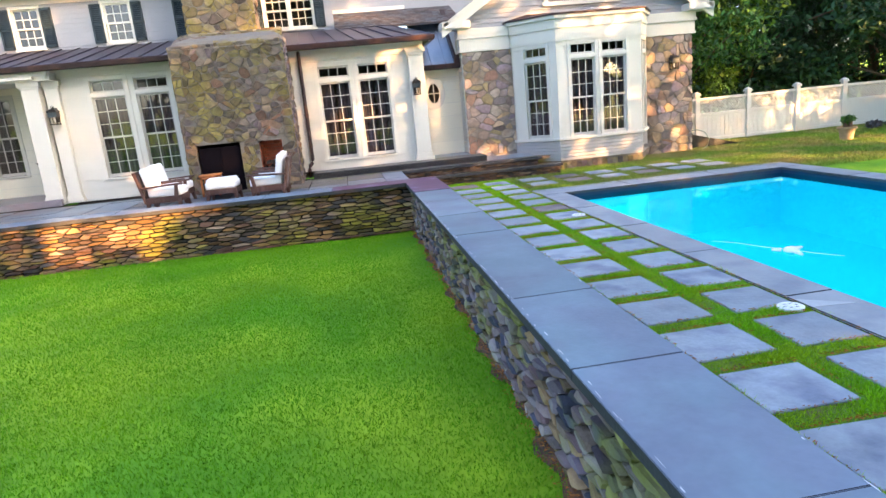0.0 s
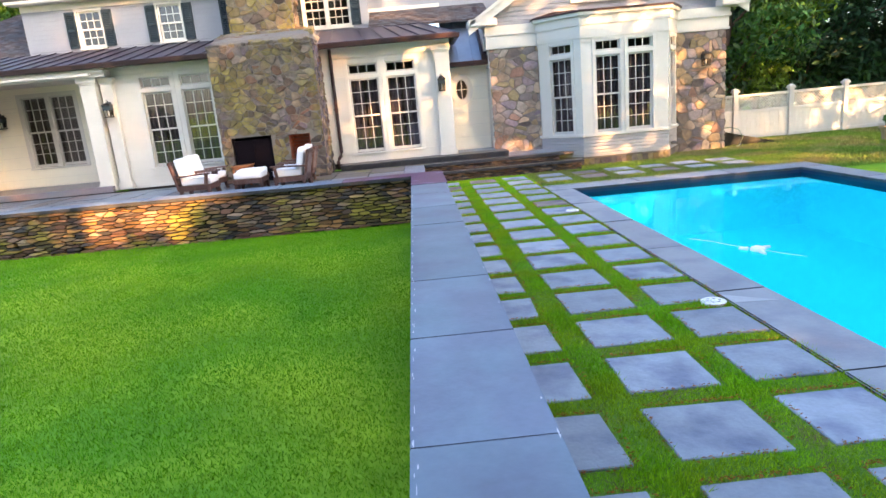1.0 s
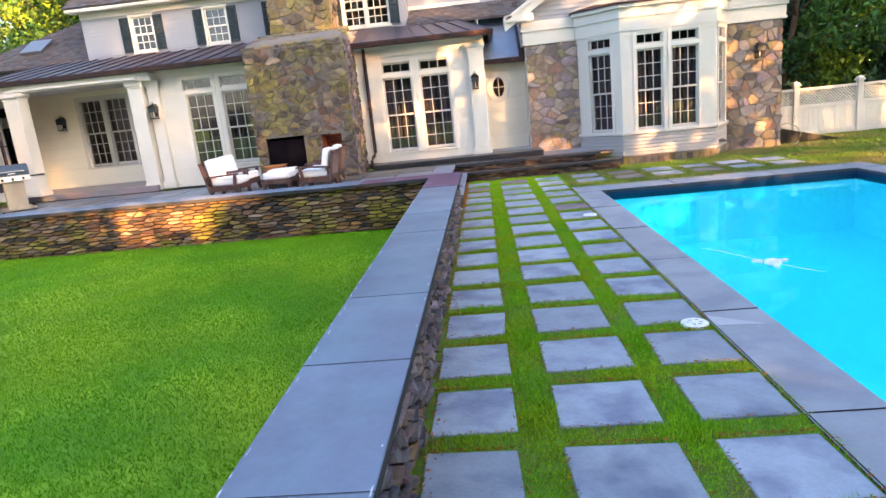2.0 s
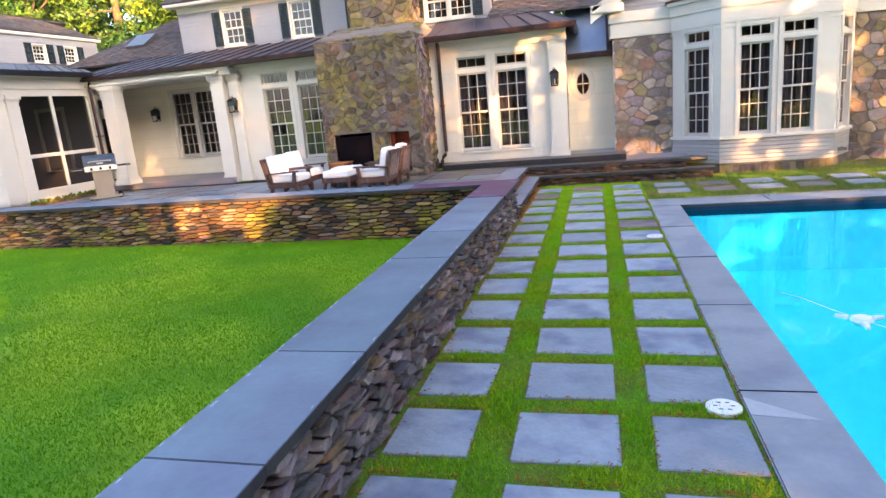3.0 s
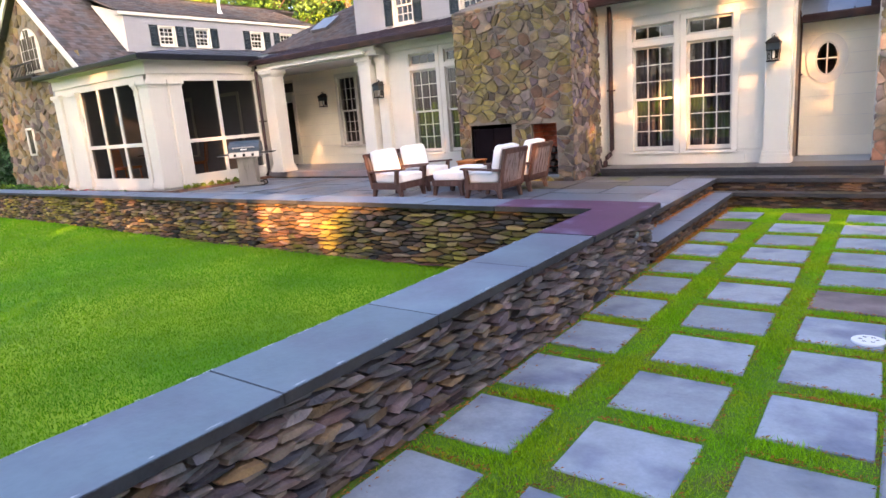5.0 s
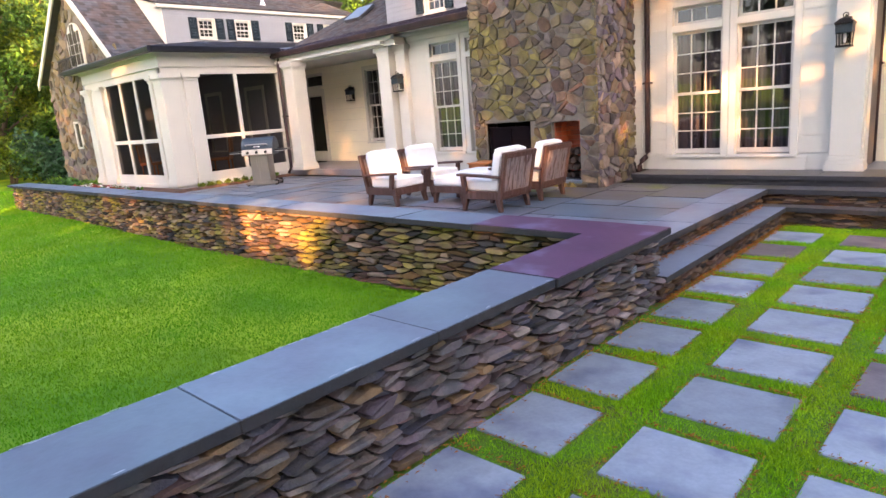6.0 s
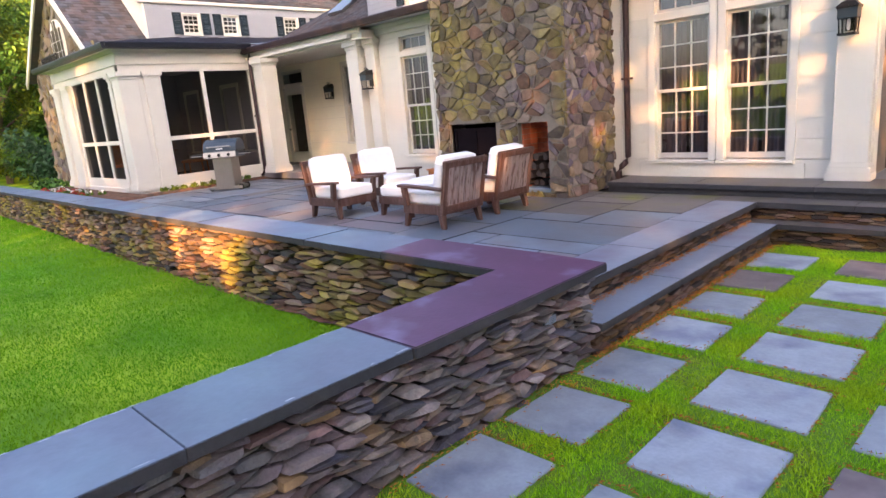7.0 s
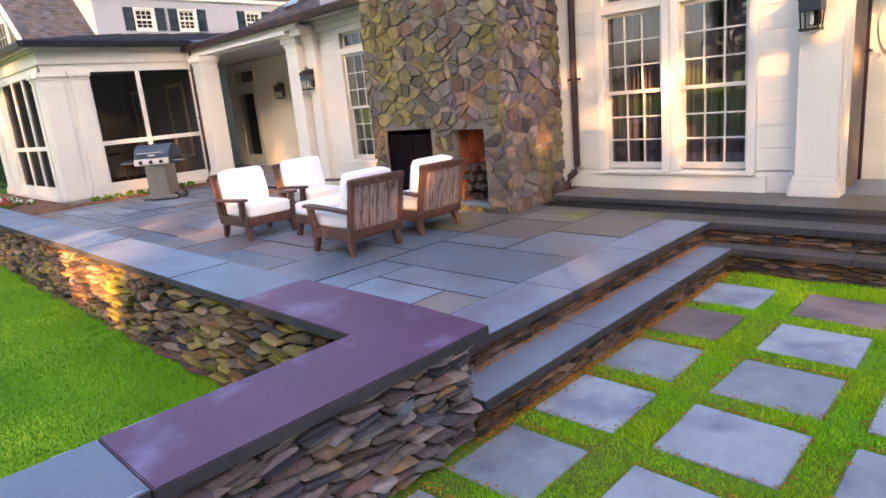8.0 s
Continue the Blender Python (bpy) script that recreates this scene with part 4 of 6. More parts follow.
# screened porch
porch = thing("screened_porch", "white screened porch with dark insect screens", "porch", kind="structure")
E11, S12 = EAST(-10.65), SOUTH(12.1)
part("floor_base", bx(-15.4, -10.63, 12.12, 15.3, 0.0, 0.52), CORE, porch)
for nm, fm, spans, u_a, u_b in (("east", E11, [(12.95, 15.03)], 12.1, 15.3), ("south", S12, [(-14.0, -11.28)], -15.4, -10.65)):
    o0, o1 = spans[0]
    u_e = u_b - (0.013 if nm == "south" else 0)
    g = Geo().box(u_a, u_e, 3.0, 3.16, -0.16, 0.0, m=fm).box(u_a, u_e, 0.5, 0.76, -0.1, 0.0, m=fm)
    part("beam", g, WHITE, porch, bevel=0.005, seg=1)
    part("frieze", strip(fm, u_a - 0.03, u_b + (0.03 if nm == "south" else 0), 3.16, 3.40, -0.14, 0.035), WHITE, porch, bevel=0.006, seg=1)
    part("crown", strip(fm, u_a - 0.1, u_b + (0.1 if nm == "south" else 0), 3.40, 3.50, -0.1, 0.11), WHITE, porch, bevel=0.03)
    part("base_board", strip(fm, u_a - 0.027, u_b + (0.022 if nm == "south" else 0), 0.42, 0.56, -0.1, 0.03), WHITE, porch, bevel=0.006, seg=1)
    for a, b in ((u_a, o0), (o1, u_b)):
        part("post_panel", strip(fm, a, b, 0.76, 3.0, -0.1, -0.012), WHITE, porch)
    part("mid_rail", strip(fm, o0, o1, 1.53, 1.62, -0.07, -0.01), WHITE, porch, bevel=0.004, seg=1)
    mull = [13.9] if nm == "east" else [-13.1, -12.2]
    for u in mull:
        part("mullion", strip(fm, u - 0.045, u + 0.045, 0.76, 3.0, -0.075, -0.008), WHITE, porch, bevel=0.004, seg=1)
    edges = [o0, *mull, o1]
    for a, b in zip(edges, edges[1:]):
        for z0, z1 in ((0.76, 1.53), (1.62, 3.0)):
            part("insect_screen", Geo().add([fm @ Vector(p) for p in ((a, z0, -0.04), (b, z0, -0.04), (b, z1, -0.04), (a, z1, -0.04))], [(0, 1, 2, 3)]), SCREEN, porch)
pilaster(-11.01, -10.61, 12.06, 12.46, 0.52, 3.02)
pilaster(-10.71, -10.60, 12.58, 12.9, 0.52, 3.02)
pilaster(-14.5, -14.12, 12.04, 12.2, 0.52, 3.02)
pilaster(-11.22, -11.06, 12.04, 12.2, 0.52, 3.02)
pilaster(-15.42, -15.05, 12.04, 12.4, 0.52, 3.02)
pilaster(-10.71, -10.59, 15.08, 15.32, 0.52, 3.02)
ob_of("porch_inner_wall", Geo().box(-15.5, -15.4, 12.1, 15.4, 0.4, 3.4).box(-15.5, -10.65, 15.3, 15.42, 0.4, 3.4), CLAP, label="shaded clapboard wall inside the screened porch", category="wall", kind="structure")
ob_of("porch_inner_ceiling", bx(-15.4, -10.65, 12.1, 15.3, 3.3, 3.38), WHITE, label="white boarded ceiling of the screened porch", category="ceiling", kind="structure")
inner = window(0.8, 1.6, 3, (3, 3), False, "white window in the shaded wall of the screened porch", sash_mat=WHITE)
put(inner, -14.5, 15.3, 1.1, first=True)
put(inner, -12.2, 15.3, 1.1)

# stone wing with the bay
S16 = SOUTH(16.0)
wing = thing("wall_stone_wing", "rubble stone wall in brown, grey and rust tones", "wall", kind="structure")
part("wall_panel", Geo().box(3.03, 4.4, 16.0, 16.3, -0.1, 3.1).box(7.77, 9.2, 16.0, 16.3, -0.1, 3.1).box(8.93, 9.2, 16.3, 23, -0.1, 3.1).box(3.03, 3.3, 16.3, 16.32, 0.5, 3.1), MORTAR, wing)
masonry(wing, S16, (3.0, 4.36, 0.38, 3.06), (0.30, 0.23), 0.02, 0.02, 21, RUBBLEW, near=(0, 20), jitter=0.5, inset=0.88, tilt=0.4, rd=0.2, halve=0.35)
masonry(wing, S16, (7.8, 9.23, -0.06, 3.06), (0.30, 0.23), 0.02, 0.02, 22, RUBBLEW, near=(0, 20), jitter=0.5, inset=0.88, tilt=0.4, rd=0.2, halve=0.35)
masonry(wing, EAST(9.2), (16.0, 20.0, -0.06, 3.06), (0.32, 0.26), 0.016, 0.016, 23, RUBBLEJ, near=None, jitter=0.45)
# glazed side door of the wing
W303 = WEST(3.02)
sdoor = thing("door_2", "white glazed door in the side of the stone wing", "door", kind="structure")
g = Geo()
for a in ((16.02, 16.1, 0.56, 3.05), (16.5, 16.58, 0.56, 3.05), (16.1, 16.5, 2.62, 2.74), (16.1, 16.5, 2.96, 3.05), (16.1, 16.5, 0.56, 0.84)):
    g.box(*a, -0.12, 0.03, m=W303)
part("door_frame", g, WHITE, sdoor, bevel=0.004, seg=1)
part("pane", quad(WEST(3.07), 16.1, 16.5, 0.84, 2.62, True), GLASS, sdoor)
part("transom_pane", quad(WEST(3.07), 16.1, 16.5, 2.74, 2.96, True), GLASS, sdoor)
BAY = [Vector((4.28, 16.1)), Vector((4.28, 15.88)), Vector((5.12, 15.0)), Vector((7.28, 15.0)), Vector((7.85, 15.88)), Vector((7.85, 16.1))]


def offset(poly, d):
    """The bay's outline moved outwards."""
    out = []
    for i, p in enumerate(poly):
        ns = []
        if i > 0:
            e = (p - poly[i - 1]).normalized()
            ns.append(Vector((e.y, -e.x)))
        if i < len(poly) - 1:
            e = (poly[i + 1] - p).normalized()
            ns.append(Vector((e.y, -e.x)))
        n = sum(ns, Vector((0, 0)))
        n = n / n.length
        out.append(p + n * d / max(0.5, n.dot(ns[0])))
    return out


def belt(poly, z0, z1, d0, d1):
    a, b = offset(poly, d0), offset(poly, d1)
    g = Geo()
    n = len(poly)
    vs = [(p.x, p.y, z) for z in (z0, z1) for p in a + b]
    o = 2 * n
    fs = []
    for i in range(n - 1):
        fs += [(n + i, n + i + 1, o + n + i + 1, o + n + i), (i, o + i, o + i + 1, i + 1), (i, i + 1, n + i + 1, n + i), (o + i, o + n + i, o + n + i + 1, o + i + 1)]
    fs += [(0, n, o + n, o), (n - 1, o + n - 1, o + 2 * n - 1, 2 * n - 1)]
    return g.add(vs, fs)


bay = thing("bay_window", "white bay with tall windows on a clapboard base", "bay window", kind="structure")
part("foundation", belt(BAY, -0.1, 0.2, -0.3, -0.03), MORTAR, bay)
for z in [0.2 + 0.083 * i for i in range(6)]:
    part("board", belt(BAY, z, z + 0.074, -0.2, 0.012), CLAPB, bay)
part("sill", belt(BAY, 0.70, 0.765, -0.2, 0.06), WHITE, bay, bevel=0.01)
part("head", belt(BAY, 2.97, 3.06, -0.2, 0.02), WHITE, bay)
for z0, z1, d in ((3.06, 3.12, 0.05), (3.12, 3.36, 0.03), (3.36, 3.42, 0.06), (3.42, 3.58, 0.05), (3.58, 3.66, 0.12)):
    part("entablature", belt(BAY, z0, z1, -0.3, d), WHITE, bay, bevel=0.008)
part("roof_edge", belt(BAY, 3.66, 3.70, -0.3, 0.15), COPPER, bay)
part("roof", Geo().loft([[(p.x, p.y, 3.70) for p in offset(BAY, 0.14)], [(p.x * 0.7 + 1.78, 16.1, 3.86) for p in BAY]]), COPPER, bay)
bw = window(0.62, 1.86, 3, (3, 3), True, "tall double-hung bay window with taupe sashes", casing=0.075, sill=False)
BZ = 0.80
faces = []
for i, (a, b, cs) in enumerate(((0, 1, []), (1, 2, [0.64]), (2, 3, [0.66, 1.46]), (3, 4, [0.50]), (4, 5, []))):
    p, q = BAY[a], BAY[b]
    e = (q - p)
    L = e.length
    e = e / L
    fm = facing((p.x, p.y, 0), Vector((e.x, e.y, 0)), Vector((0, 0, 1)), Vector((e.y, -e.x, 0)))
    g = Geo()
    for r in split(0, L, 0.76, 2.98, [hole(c, 0.62, BZ, BZ + 1.86 + 0.33) for c in cs]):
        g.box(*r, -0.14, 0.0, m=fm)
    part("bay_panel", g, WHITE, bay)
    ang = math.degrees(math.atan2(e.y, e.x))
    for c in cs:
        at = p + e * c
        put(bw, at.x, at.y, BZ - 0.02, ang, first=not faces)
        faces.append(1)
part("bay_floor", bx(4.4, 7.6, 15.2, 16.3, 0.3, 0.36), INSIDE, bay)
room(3.4, 8.75, 16.34, 20.0, 0.3, 3.4)
for i in range(16):
    ob = part("brick", bx(0, 0.18, 0, 0.05, -0.07, 0.15), RUBBLE, bay)
    ob.location = (5.12 + 0.136 * i, 14.99, 0)
    ob.scale = (0.7, 1, 1)

# wing cornice and gable
corn = thing("wing_cornice", "white classical entablature round the stone wing", "cornice", kind="structure")
for x0, x1 in ((2.98, 4.35), (7.75, 9.26)):
    for z0, z1, d in ((3.06, 3.12, 0.05), (3.12, 3.38, 0.03), (3.38, 3.46, 0.07), (3.46, 3.62, 0.05)):
        e0, e1 = (d if x0 < 4 else 0), (d if x1 > 8 else 0)
        part("entablature", bx(x0 - e0, x1 + e1, 16.0 - d, 16.3, z0, z1), WHITE, corn, bevel=0.008)
for x in (3.02, 9.22):
    s = -1 if x < 5 else 1
    part("cornice_return", bx(min(x - 0.22 * s, x + 0.25 * s) - (0.25 if s < 0 else 0), max(x - 0.22 * s, x + 0.25 * s) + (0.25 if s > 0 else 0), 15.74, 16.3, 3.62, 3.80), WHITE, corn, bevel=0.02)
    part("cornice_side", bx(min(x, x + 0.1 * s), max(x, x + 0.1 * s), 16.3, 22, 3.06, 3.7), WHITE, corn)
GX, GZ, GS = 6.12, 5.9, 0.62
gable = thing("wall_gable", "grey-white clapboard gable above the bay", "wall", kind="structure")
g = Geo()
z = 3.62
while z < 5.76:
    hw = (GZ - z - 0.05) / GS
    g.loft([[(GX + s * hw, y, zz) for zz, y in ((z, 16.2), (z, 16.12), (z + 0.11, 16.135), (z + 0.11, 16.2))] for s in (-1, 1)])
    z += 0.112
part("siding", g, CLAP, gable)
for s in (-1, 1):
    e = GX + s * 3.6
    pts = [(GX, 15.80, GZ), (e, 15.80, GZ - 3.6 * GS), (e, 15.80, GZ - 3.6 * GS - 0.24), (GX, 15.80, GZ - 0.24)]
    part("rake_board", Geo().prism(pts, (0, 0.06, 0)), WHITE, gable)
    pts = [(GX, 15.74, GZ + 0.07), (e - 0.05 * s, 15.74, GZ - 3.55 * GS + 0.05), (e - 0.05 * s, 15.74, GZ - 3.55 * GS - 0.04), (GX, 15.74, GZ - 0.03)]
    part("rake_crown", Geo().prism(pts, (0, 0.5, 0)), WHITE, gable)
part("gable_window_frame", Geo().box(5.2, 7.3, 16.06, 16.14, 4.02, 4.12).box(5.25, 5.35, 16.07, 16.13, 4.12, 5.0).box(7.15, 7.25, 16.07, 16.13, 4.12, 5.0).box(6.2, 6.3, 16.07, 16.13, 4.12, 5.0), WHITE, gable)
part("gable_pane", quad(SOUTH(16.1), 5.35, 7.15, 4.12, 5.0), GLASS, gable)

# ---- roofs ----
def lerp(a, b, t):
    return Vector(a) + (Vector(b) - Vector(a)) * t


def seam_roof(parent, p00, p10, p11, p01, n, material=SEAM, rib=0.03):
    """Metal pans with raised seams; corners: eave start, eave end, top end, top start."""
    nrm = (Vector(p10) - Vector(p00)).cross(Vector(p01) - Vector(p00)).normalized()
    if nrm.z < 0:
        nrm = -nrm
    for i in range(n):
        a, b, c, d = lerp(p00, p10, i / n), lerp(p00, p10, (i + 1) / n), lerp(p01, p11, (i + 1) / n), lerp(p01, p11, i / n)
        part("roof_panel", Geo().prism([a, b, c, d], -0.03 * nrm), material, parent)
        e = (b - a).normalized() * 0.012
        part("seam", Geo().prism([a - e, a + e, d + e, d - e], nrm * rib), material, parent)


def shingles(parent, p00, p10, p11, p01, exposure=0.14, width=0.15, material=SHINGLE):
    """Overlapping courses of shingles, each with a thick lower edge."""
    p00, p10, p11, p01 = (Vector(p) for p in (p00, p10, p11, p01))
    nrm = (p10 - p00).cross(p01 - p00)
    if nrm.length < 1e-6:
        nrm = (p11 - p10).cross(p00 - p10)
    nrm.normalize()
    if nrm.z < 0:
        nrm = -nrm
    part("roof_deck", Geo().prism([p00, p10, p11, p01] if (p11 - p01).length > 0.01 else [p00, p10, p11], -0.05 * nrm), SHINGLE, parent)
    rows = max(1, int(max((p01 - p00).length, (p11 - p10).length) / exposure))
    g = Geo()
    rnd = random.Random(rows)
    for k in range(rows):
        a, b, c, d = lerp(p00, p01, k / rows), lerp(p10, p11, k / rows), lerp(p10, p11, (k + 1.3) / rows), lerp(p00, p01, (k + 1.3) / rows)
        m = max(1, int((b - a).length / width))
        o = rnd.random() * 0.5
        for i in range(m):
            u0, u1 = max(0, (i - o) / m), min(1, (i + 1 - o - 0.04) / m)
            if i == m - 1:
                u1 = 1
            h = nrm * rnd.uniform(0.016, 0.026)
            e = [lerp(a, b, u0), lerp(a, b, u1), lerp(d, c, u1) + nrm * 0.003, lerp(d, c, u0) + nrm * 0.003]
            j = (a - d).normalized() * rnd.uniform(0, 0.012)
            g.add([e[0] + h + j, e[1] + h + j, e[2], e[3], e[0] + j, e[1] + j], [(0, 1, 2, 3), (4, 5, 1, 0)])
    tagged(part("shingles", g, material, parent), kind="stuff")


def gutter(parent, a, b, r=0.065, material=COPPER):
    a, b = Vector(a), Vector(b)
    d = (b - a).normalized()
    s = Vector((d.y, -d.x, 0))
    prof = [(-0.06, 0.05), (0.065, 0.05), (0.075, 0.03), (0.06, -0.06), (0.0, -0.08), (-0.06, -0.075)]
    part("gutter", Geo().loft([[p + s * u + Vector((0, 0, v)) for u, v in prof] for p in (a, b)]), material, parent, bevel=0.006)


r1 = thing("roof_dining", "dark standing-seam metal shed roof with copper gutter", "roof", kind="structure")
seam_roof(r1, (-11.0, 15.0, 3.46), (-3.5, 15.0, 3.46), (-3.5, 18.0, 4.12), (-11.0, 18.0, 4.12), 17)
gutter(r1, (-11.0, 14.96, 3.42), (-3.55, 14.96, 3.42))
part("soffit", bx(-11.0, -3.55, 15.0, 15.5, 3.385, 3.41), WHITE, r1)
r2 = thing("roof_living", "standing-seam metal hip roof with dark copper eave", "roof", kind="structure")
seam_roof(r2, (-1.36, 15.1, 3.47), (2.12, 15.1, 3.47), (1.3, 17.3, 4.02), (-1.36, 17.3, 4.02), 8)
seam_roof(r2, (2.12, 15.1, 3.47), (2.12, 17.6, 3.47), (1.3, 17.6, 4.02), (1.3, 17.3, 4.02), 4)
gutter(r2, (-1.36, 15.05, 3.42), (2.17, 15.05, 3.42))
gutter(r2, (2.15, 15.05, 3.42), (2.15, 17.4, 3.42))
part("soffit", bx(-1.3, 2.08, 15.1, 15.5, 3.385, 3.41), WHITE, r2)
r3 = thing("roof_entry", "steep blue-grey metal roof over the entry", "roof", kind="structure")
seam_roof(r3, (1.9, 16.35, 2.86), (3.02, 16.35, 2.86), (3.02, 18.0, 4.2), (1.9, 18.0, 4.2), 3, SEAMB)
gutter(r3, (1.95, 16.32, 2.80), (3.0, 16.32, 2.80))
part("copper_flashing", Geo().prism([(3.0, 16.3, 2.75), (3.0, 16.3, 3.0), (3.0, 18.0, 4.4), (3.0, 18.0, 4.1)], (-0.14, 0, 0)), COPPER, r3)
r4 = thing("roof_back", "brown cedar-shingle roof between the upper walls", "roof", kind="structure")
shingles(r4, (-0.05, 17.2, 4.0), (3.3, 17.2, 4.0), (3.3, 18.9, 4.62), (-0.05, 18.9, 4.62))
wall("wall_upper_east", SOUTH(18.9), -0.1, 4.2, 4.4, 7.0, [], "grey-white clapboard upper wall", 0.11, CLAP, lap=True, single=True, back=CLAP)
ob_of("upper_trim", bx(-0.4, 2.0, 18.86, 18.9, 4.62, 4.72), WHITE, label="white sill board of the upper wall", category="trim", kind="structure")

# upper storey
upx = (-7.72, -5.53)
wall("wall_upper", SOUTH(18.0), -9.5, -0.05, 4.05, 5.45, [hole(x, 0.62, 4.2, 5.16) for x in (*upx, -1.52, -0.88)], "grey-white clapboard wall of the upper storey", 0.115, CLAP, lap=True, single=True, back=CLAP)
wall("wall_upper_side", WEST(-9.5), 18.0, 22, 4.05, 5.45, [], "grey-white clapboard end wall", 0.115, CLAP, lap=True, single=True, back=CLAP)
uw = window(0.62, 0.96, 3, (2, 2), False, "small upper double-hung window with white sashes", casing=0.07, sash_mat=WHITE)
put(uw, upx[0], 18.0, 4.2, first=True)
for x in (upx[1], -1.52, -0.88):
    put(uw, x, 18.0, 4.2)
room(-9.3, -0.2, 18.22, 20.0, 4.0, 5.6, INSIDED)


def shutter(u, v0, v1, fm, w=0.27):
    t = thing("shutter", "dark blue-green louvred window shutter", "shutter", "window shutters")
    g = Geo()
    for a in ((u - w / 2, u - w / 2 + 0.045, v0, v1), (u + w / 2 - 0.045, u + w / 2, v0, v1), (u - w / 2, u + w / 2, v0, v0 + 0.06), (u - w / 2, u + w / 2, v1 - 0.06, v1), (u - w / 2, u + w / 2, (v0 + v1) / 2 - 0.03, (v0 + v1) / 2 + 0.03)):
        g.box(*a, 0.021, 0.055, m=fm)
    part("shutter_frame", g, SHUTTER, t)
    z = v0 + 0.06
    while z < v1 - 0.08:
        part("slat", Geo().loft([[fm @ Vector((uu, vv, n)) for vv, n in ((z, 0.045), (z + 0.008, 0.05), (z + 0.045, 0.028), (z + 0.037, 0.022))] for uu in (u - w / 2 + 0.04, u + w / 2 - 0.04)]), SHUTTER, t)
        z += 0.048
    return t


S18 = SOUTH(18.0)
for x in (upx[0] - 0.5, upx[0] + 0.5, upx[1] - 0.5, upx[1] + 0.5, -4.0, -2.02, -0.40):
    shutter(x, 4.2, 5.16, S18)
ue = thing("roof_upper", "cedar-shingle main roof with a white moulded eave", "roof", kind="structure")
shingles(ue, (-9.75, 17.6, 5.52), (-0.3, 17.6, 5.52), (-1.0, 20.6, 7.9), (-9.0, 20.6, 7.9))
part("eave_board", bx(-9.72, -0.0, 17.62, 18.0, 5.40, 5.50), WHITE, ue, bevel=0.02)
part("frieze_board", bx(-9.5, -0.05, 17.95, 18.0, 5.24, 5.40), WHITE, ue)
hip = thing("roof_hip", "cedar-shingle hip roof with a skylight", "roof", kind="structure")
shingles(hip, (-14.2, 18.0, 4.1), (-9.5, 18.0, 4.1), (-9.5, 20.3, 5.75), (-10.3, 20.3, 5.75))
shingles(hip, (-14.2, 24.0, 4.1), (-14.2, 18.0, 4.1), (-10.3, 20.3, 5.75), (-10.3, 22.0, 5.75))
part("skylight", Geo().prism([lerp(lerp((-12.1, 18.0, 4.14), (-11.4, 18.0, 4.14), u), lerp((-11.6, 20.3, 5.8), (-10.9, 20.3, 5.8), u), v) for u, v in ((0, 0.25), (1, 0.25), (1, 0.48), (0, 0.48))], (0, -0.05, 0.07)), STEEL, hip)
# porch roof
pr = thing("roof_porch", "dark standing-seam metal hip roof over the screened porch", "roof", kind="structure")
seam_roof(pr, (-10.37, 11.86, 3.56), (-10.37, 15.2, 3.56), (-17.7, 22.5, 4.75), (-14.0, 15.0, 4.18), 10)
seam_roof(pr, (-15.8, 11.86, 3.56), (-10.37, 11.86, 3.56), (-14.0, 15.0, 4.18), (-15.8, 15.0, 4.18), 12)
seam_roof(pr, (-15.8, 15.0, 4.18), (-14.0, 15.0, 4.18), (-17.5, 22.0, 4.75), (-18.4, 22.0, 4.75), 6)
gutter(pr, (-10.33, 11.82, 3.52), (-10.33, 15.0, 3.52), material=NAVY)
gutter(pr, (-15.8, 11.82, 3.52), (-10.29, 11.82, 3.52), material=NAVY)
part("soffit", bx(-15.8, -10.40, 11.88, 15.3, 3.46, 3.50), WHITE, pr)

# far wing
far = thing("far_wing", "far wing with stone gable, shingle roof and long shed dormer", "house", kind="structure")
X18 = EAST(-18.00)
RX, RZ, EZ = -21.00, 7.1, 4.1
part("gable_wall", Geo().prism([(-24.80, 14.0, -0.2), (-17.50, 14.0, -0.2), (-17.50, 14.0, EZ), (RX, 14.0, RZ - 0.1), (-24.80, 14.0, EZ)], (0, 0.3, 0)), MORTAR, far)
g = Geo()
rnd = random.Random(31)
for poly in cells(-24.80, -17.50, -0.1, 7.0, 0.36, 0.3, rnd, [(-21.75, -20.25, 4.2, 5.7), (-22.80, -22.20, 1.4, 2.4), (-19.20, -18.80, 2.0, 2.6)], 0.45):
    cxx, czz = sum(p[0] for p in poly) / len(poly), sum(p[1] for p in poly) / len(poly)
    if czz < EZ + (RZ - EZ) * (1 - abs(cxx - RX) / 3.7) - 0.15:
        stone(g, poly, SOUTH(14.0), 0.025, 0.03, rnd.uniform(0.01, 0.04), rnd)
tagged(part("stone_rubble", g, RUBBLEJ, far), kind="stuff")
part("side_wall", bx(-17.80, -17.50, 14.3, 26, -0.2, EZ), CLAP, far)
part("back_wall", bx(-24.80, -17.50, 25.8, 26, -0.2, EZ), CLAP, far)
shingles(far, (-17.20, 13.7, EZ - 0.15), (-17.20, 16.0, EZ - 0.15), (RX, 16.0, RZ), (RX, 13.7, RZ), 0.16, 0.2)
shingles(far, (-17.90, 15.6, 5.95), (-17.90, 24.4, 5.95), (RX, 24.4, RZ), (RX, 15.6, RZ), 0.16, 0.2)
shingles(far, (-25.00, 26, EZ - 0.15), (-25.00, 13.7, EZ - 0.15), (RX, 13.7, RZ), (RX, 26, RZ), 0.2, 0.3)
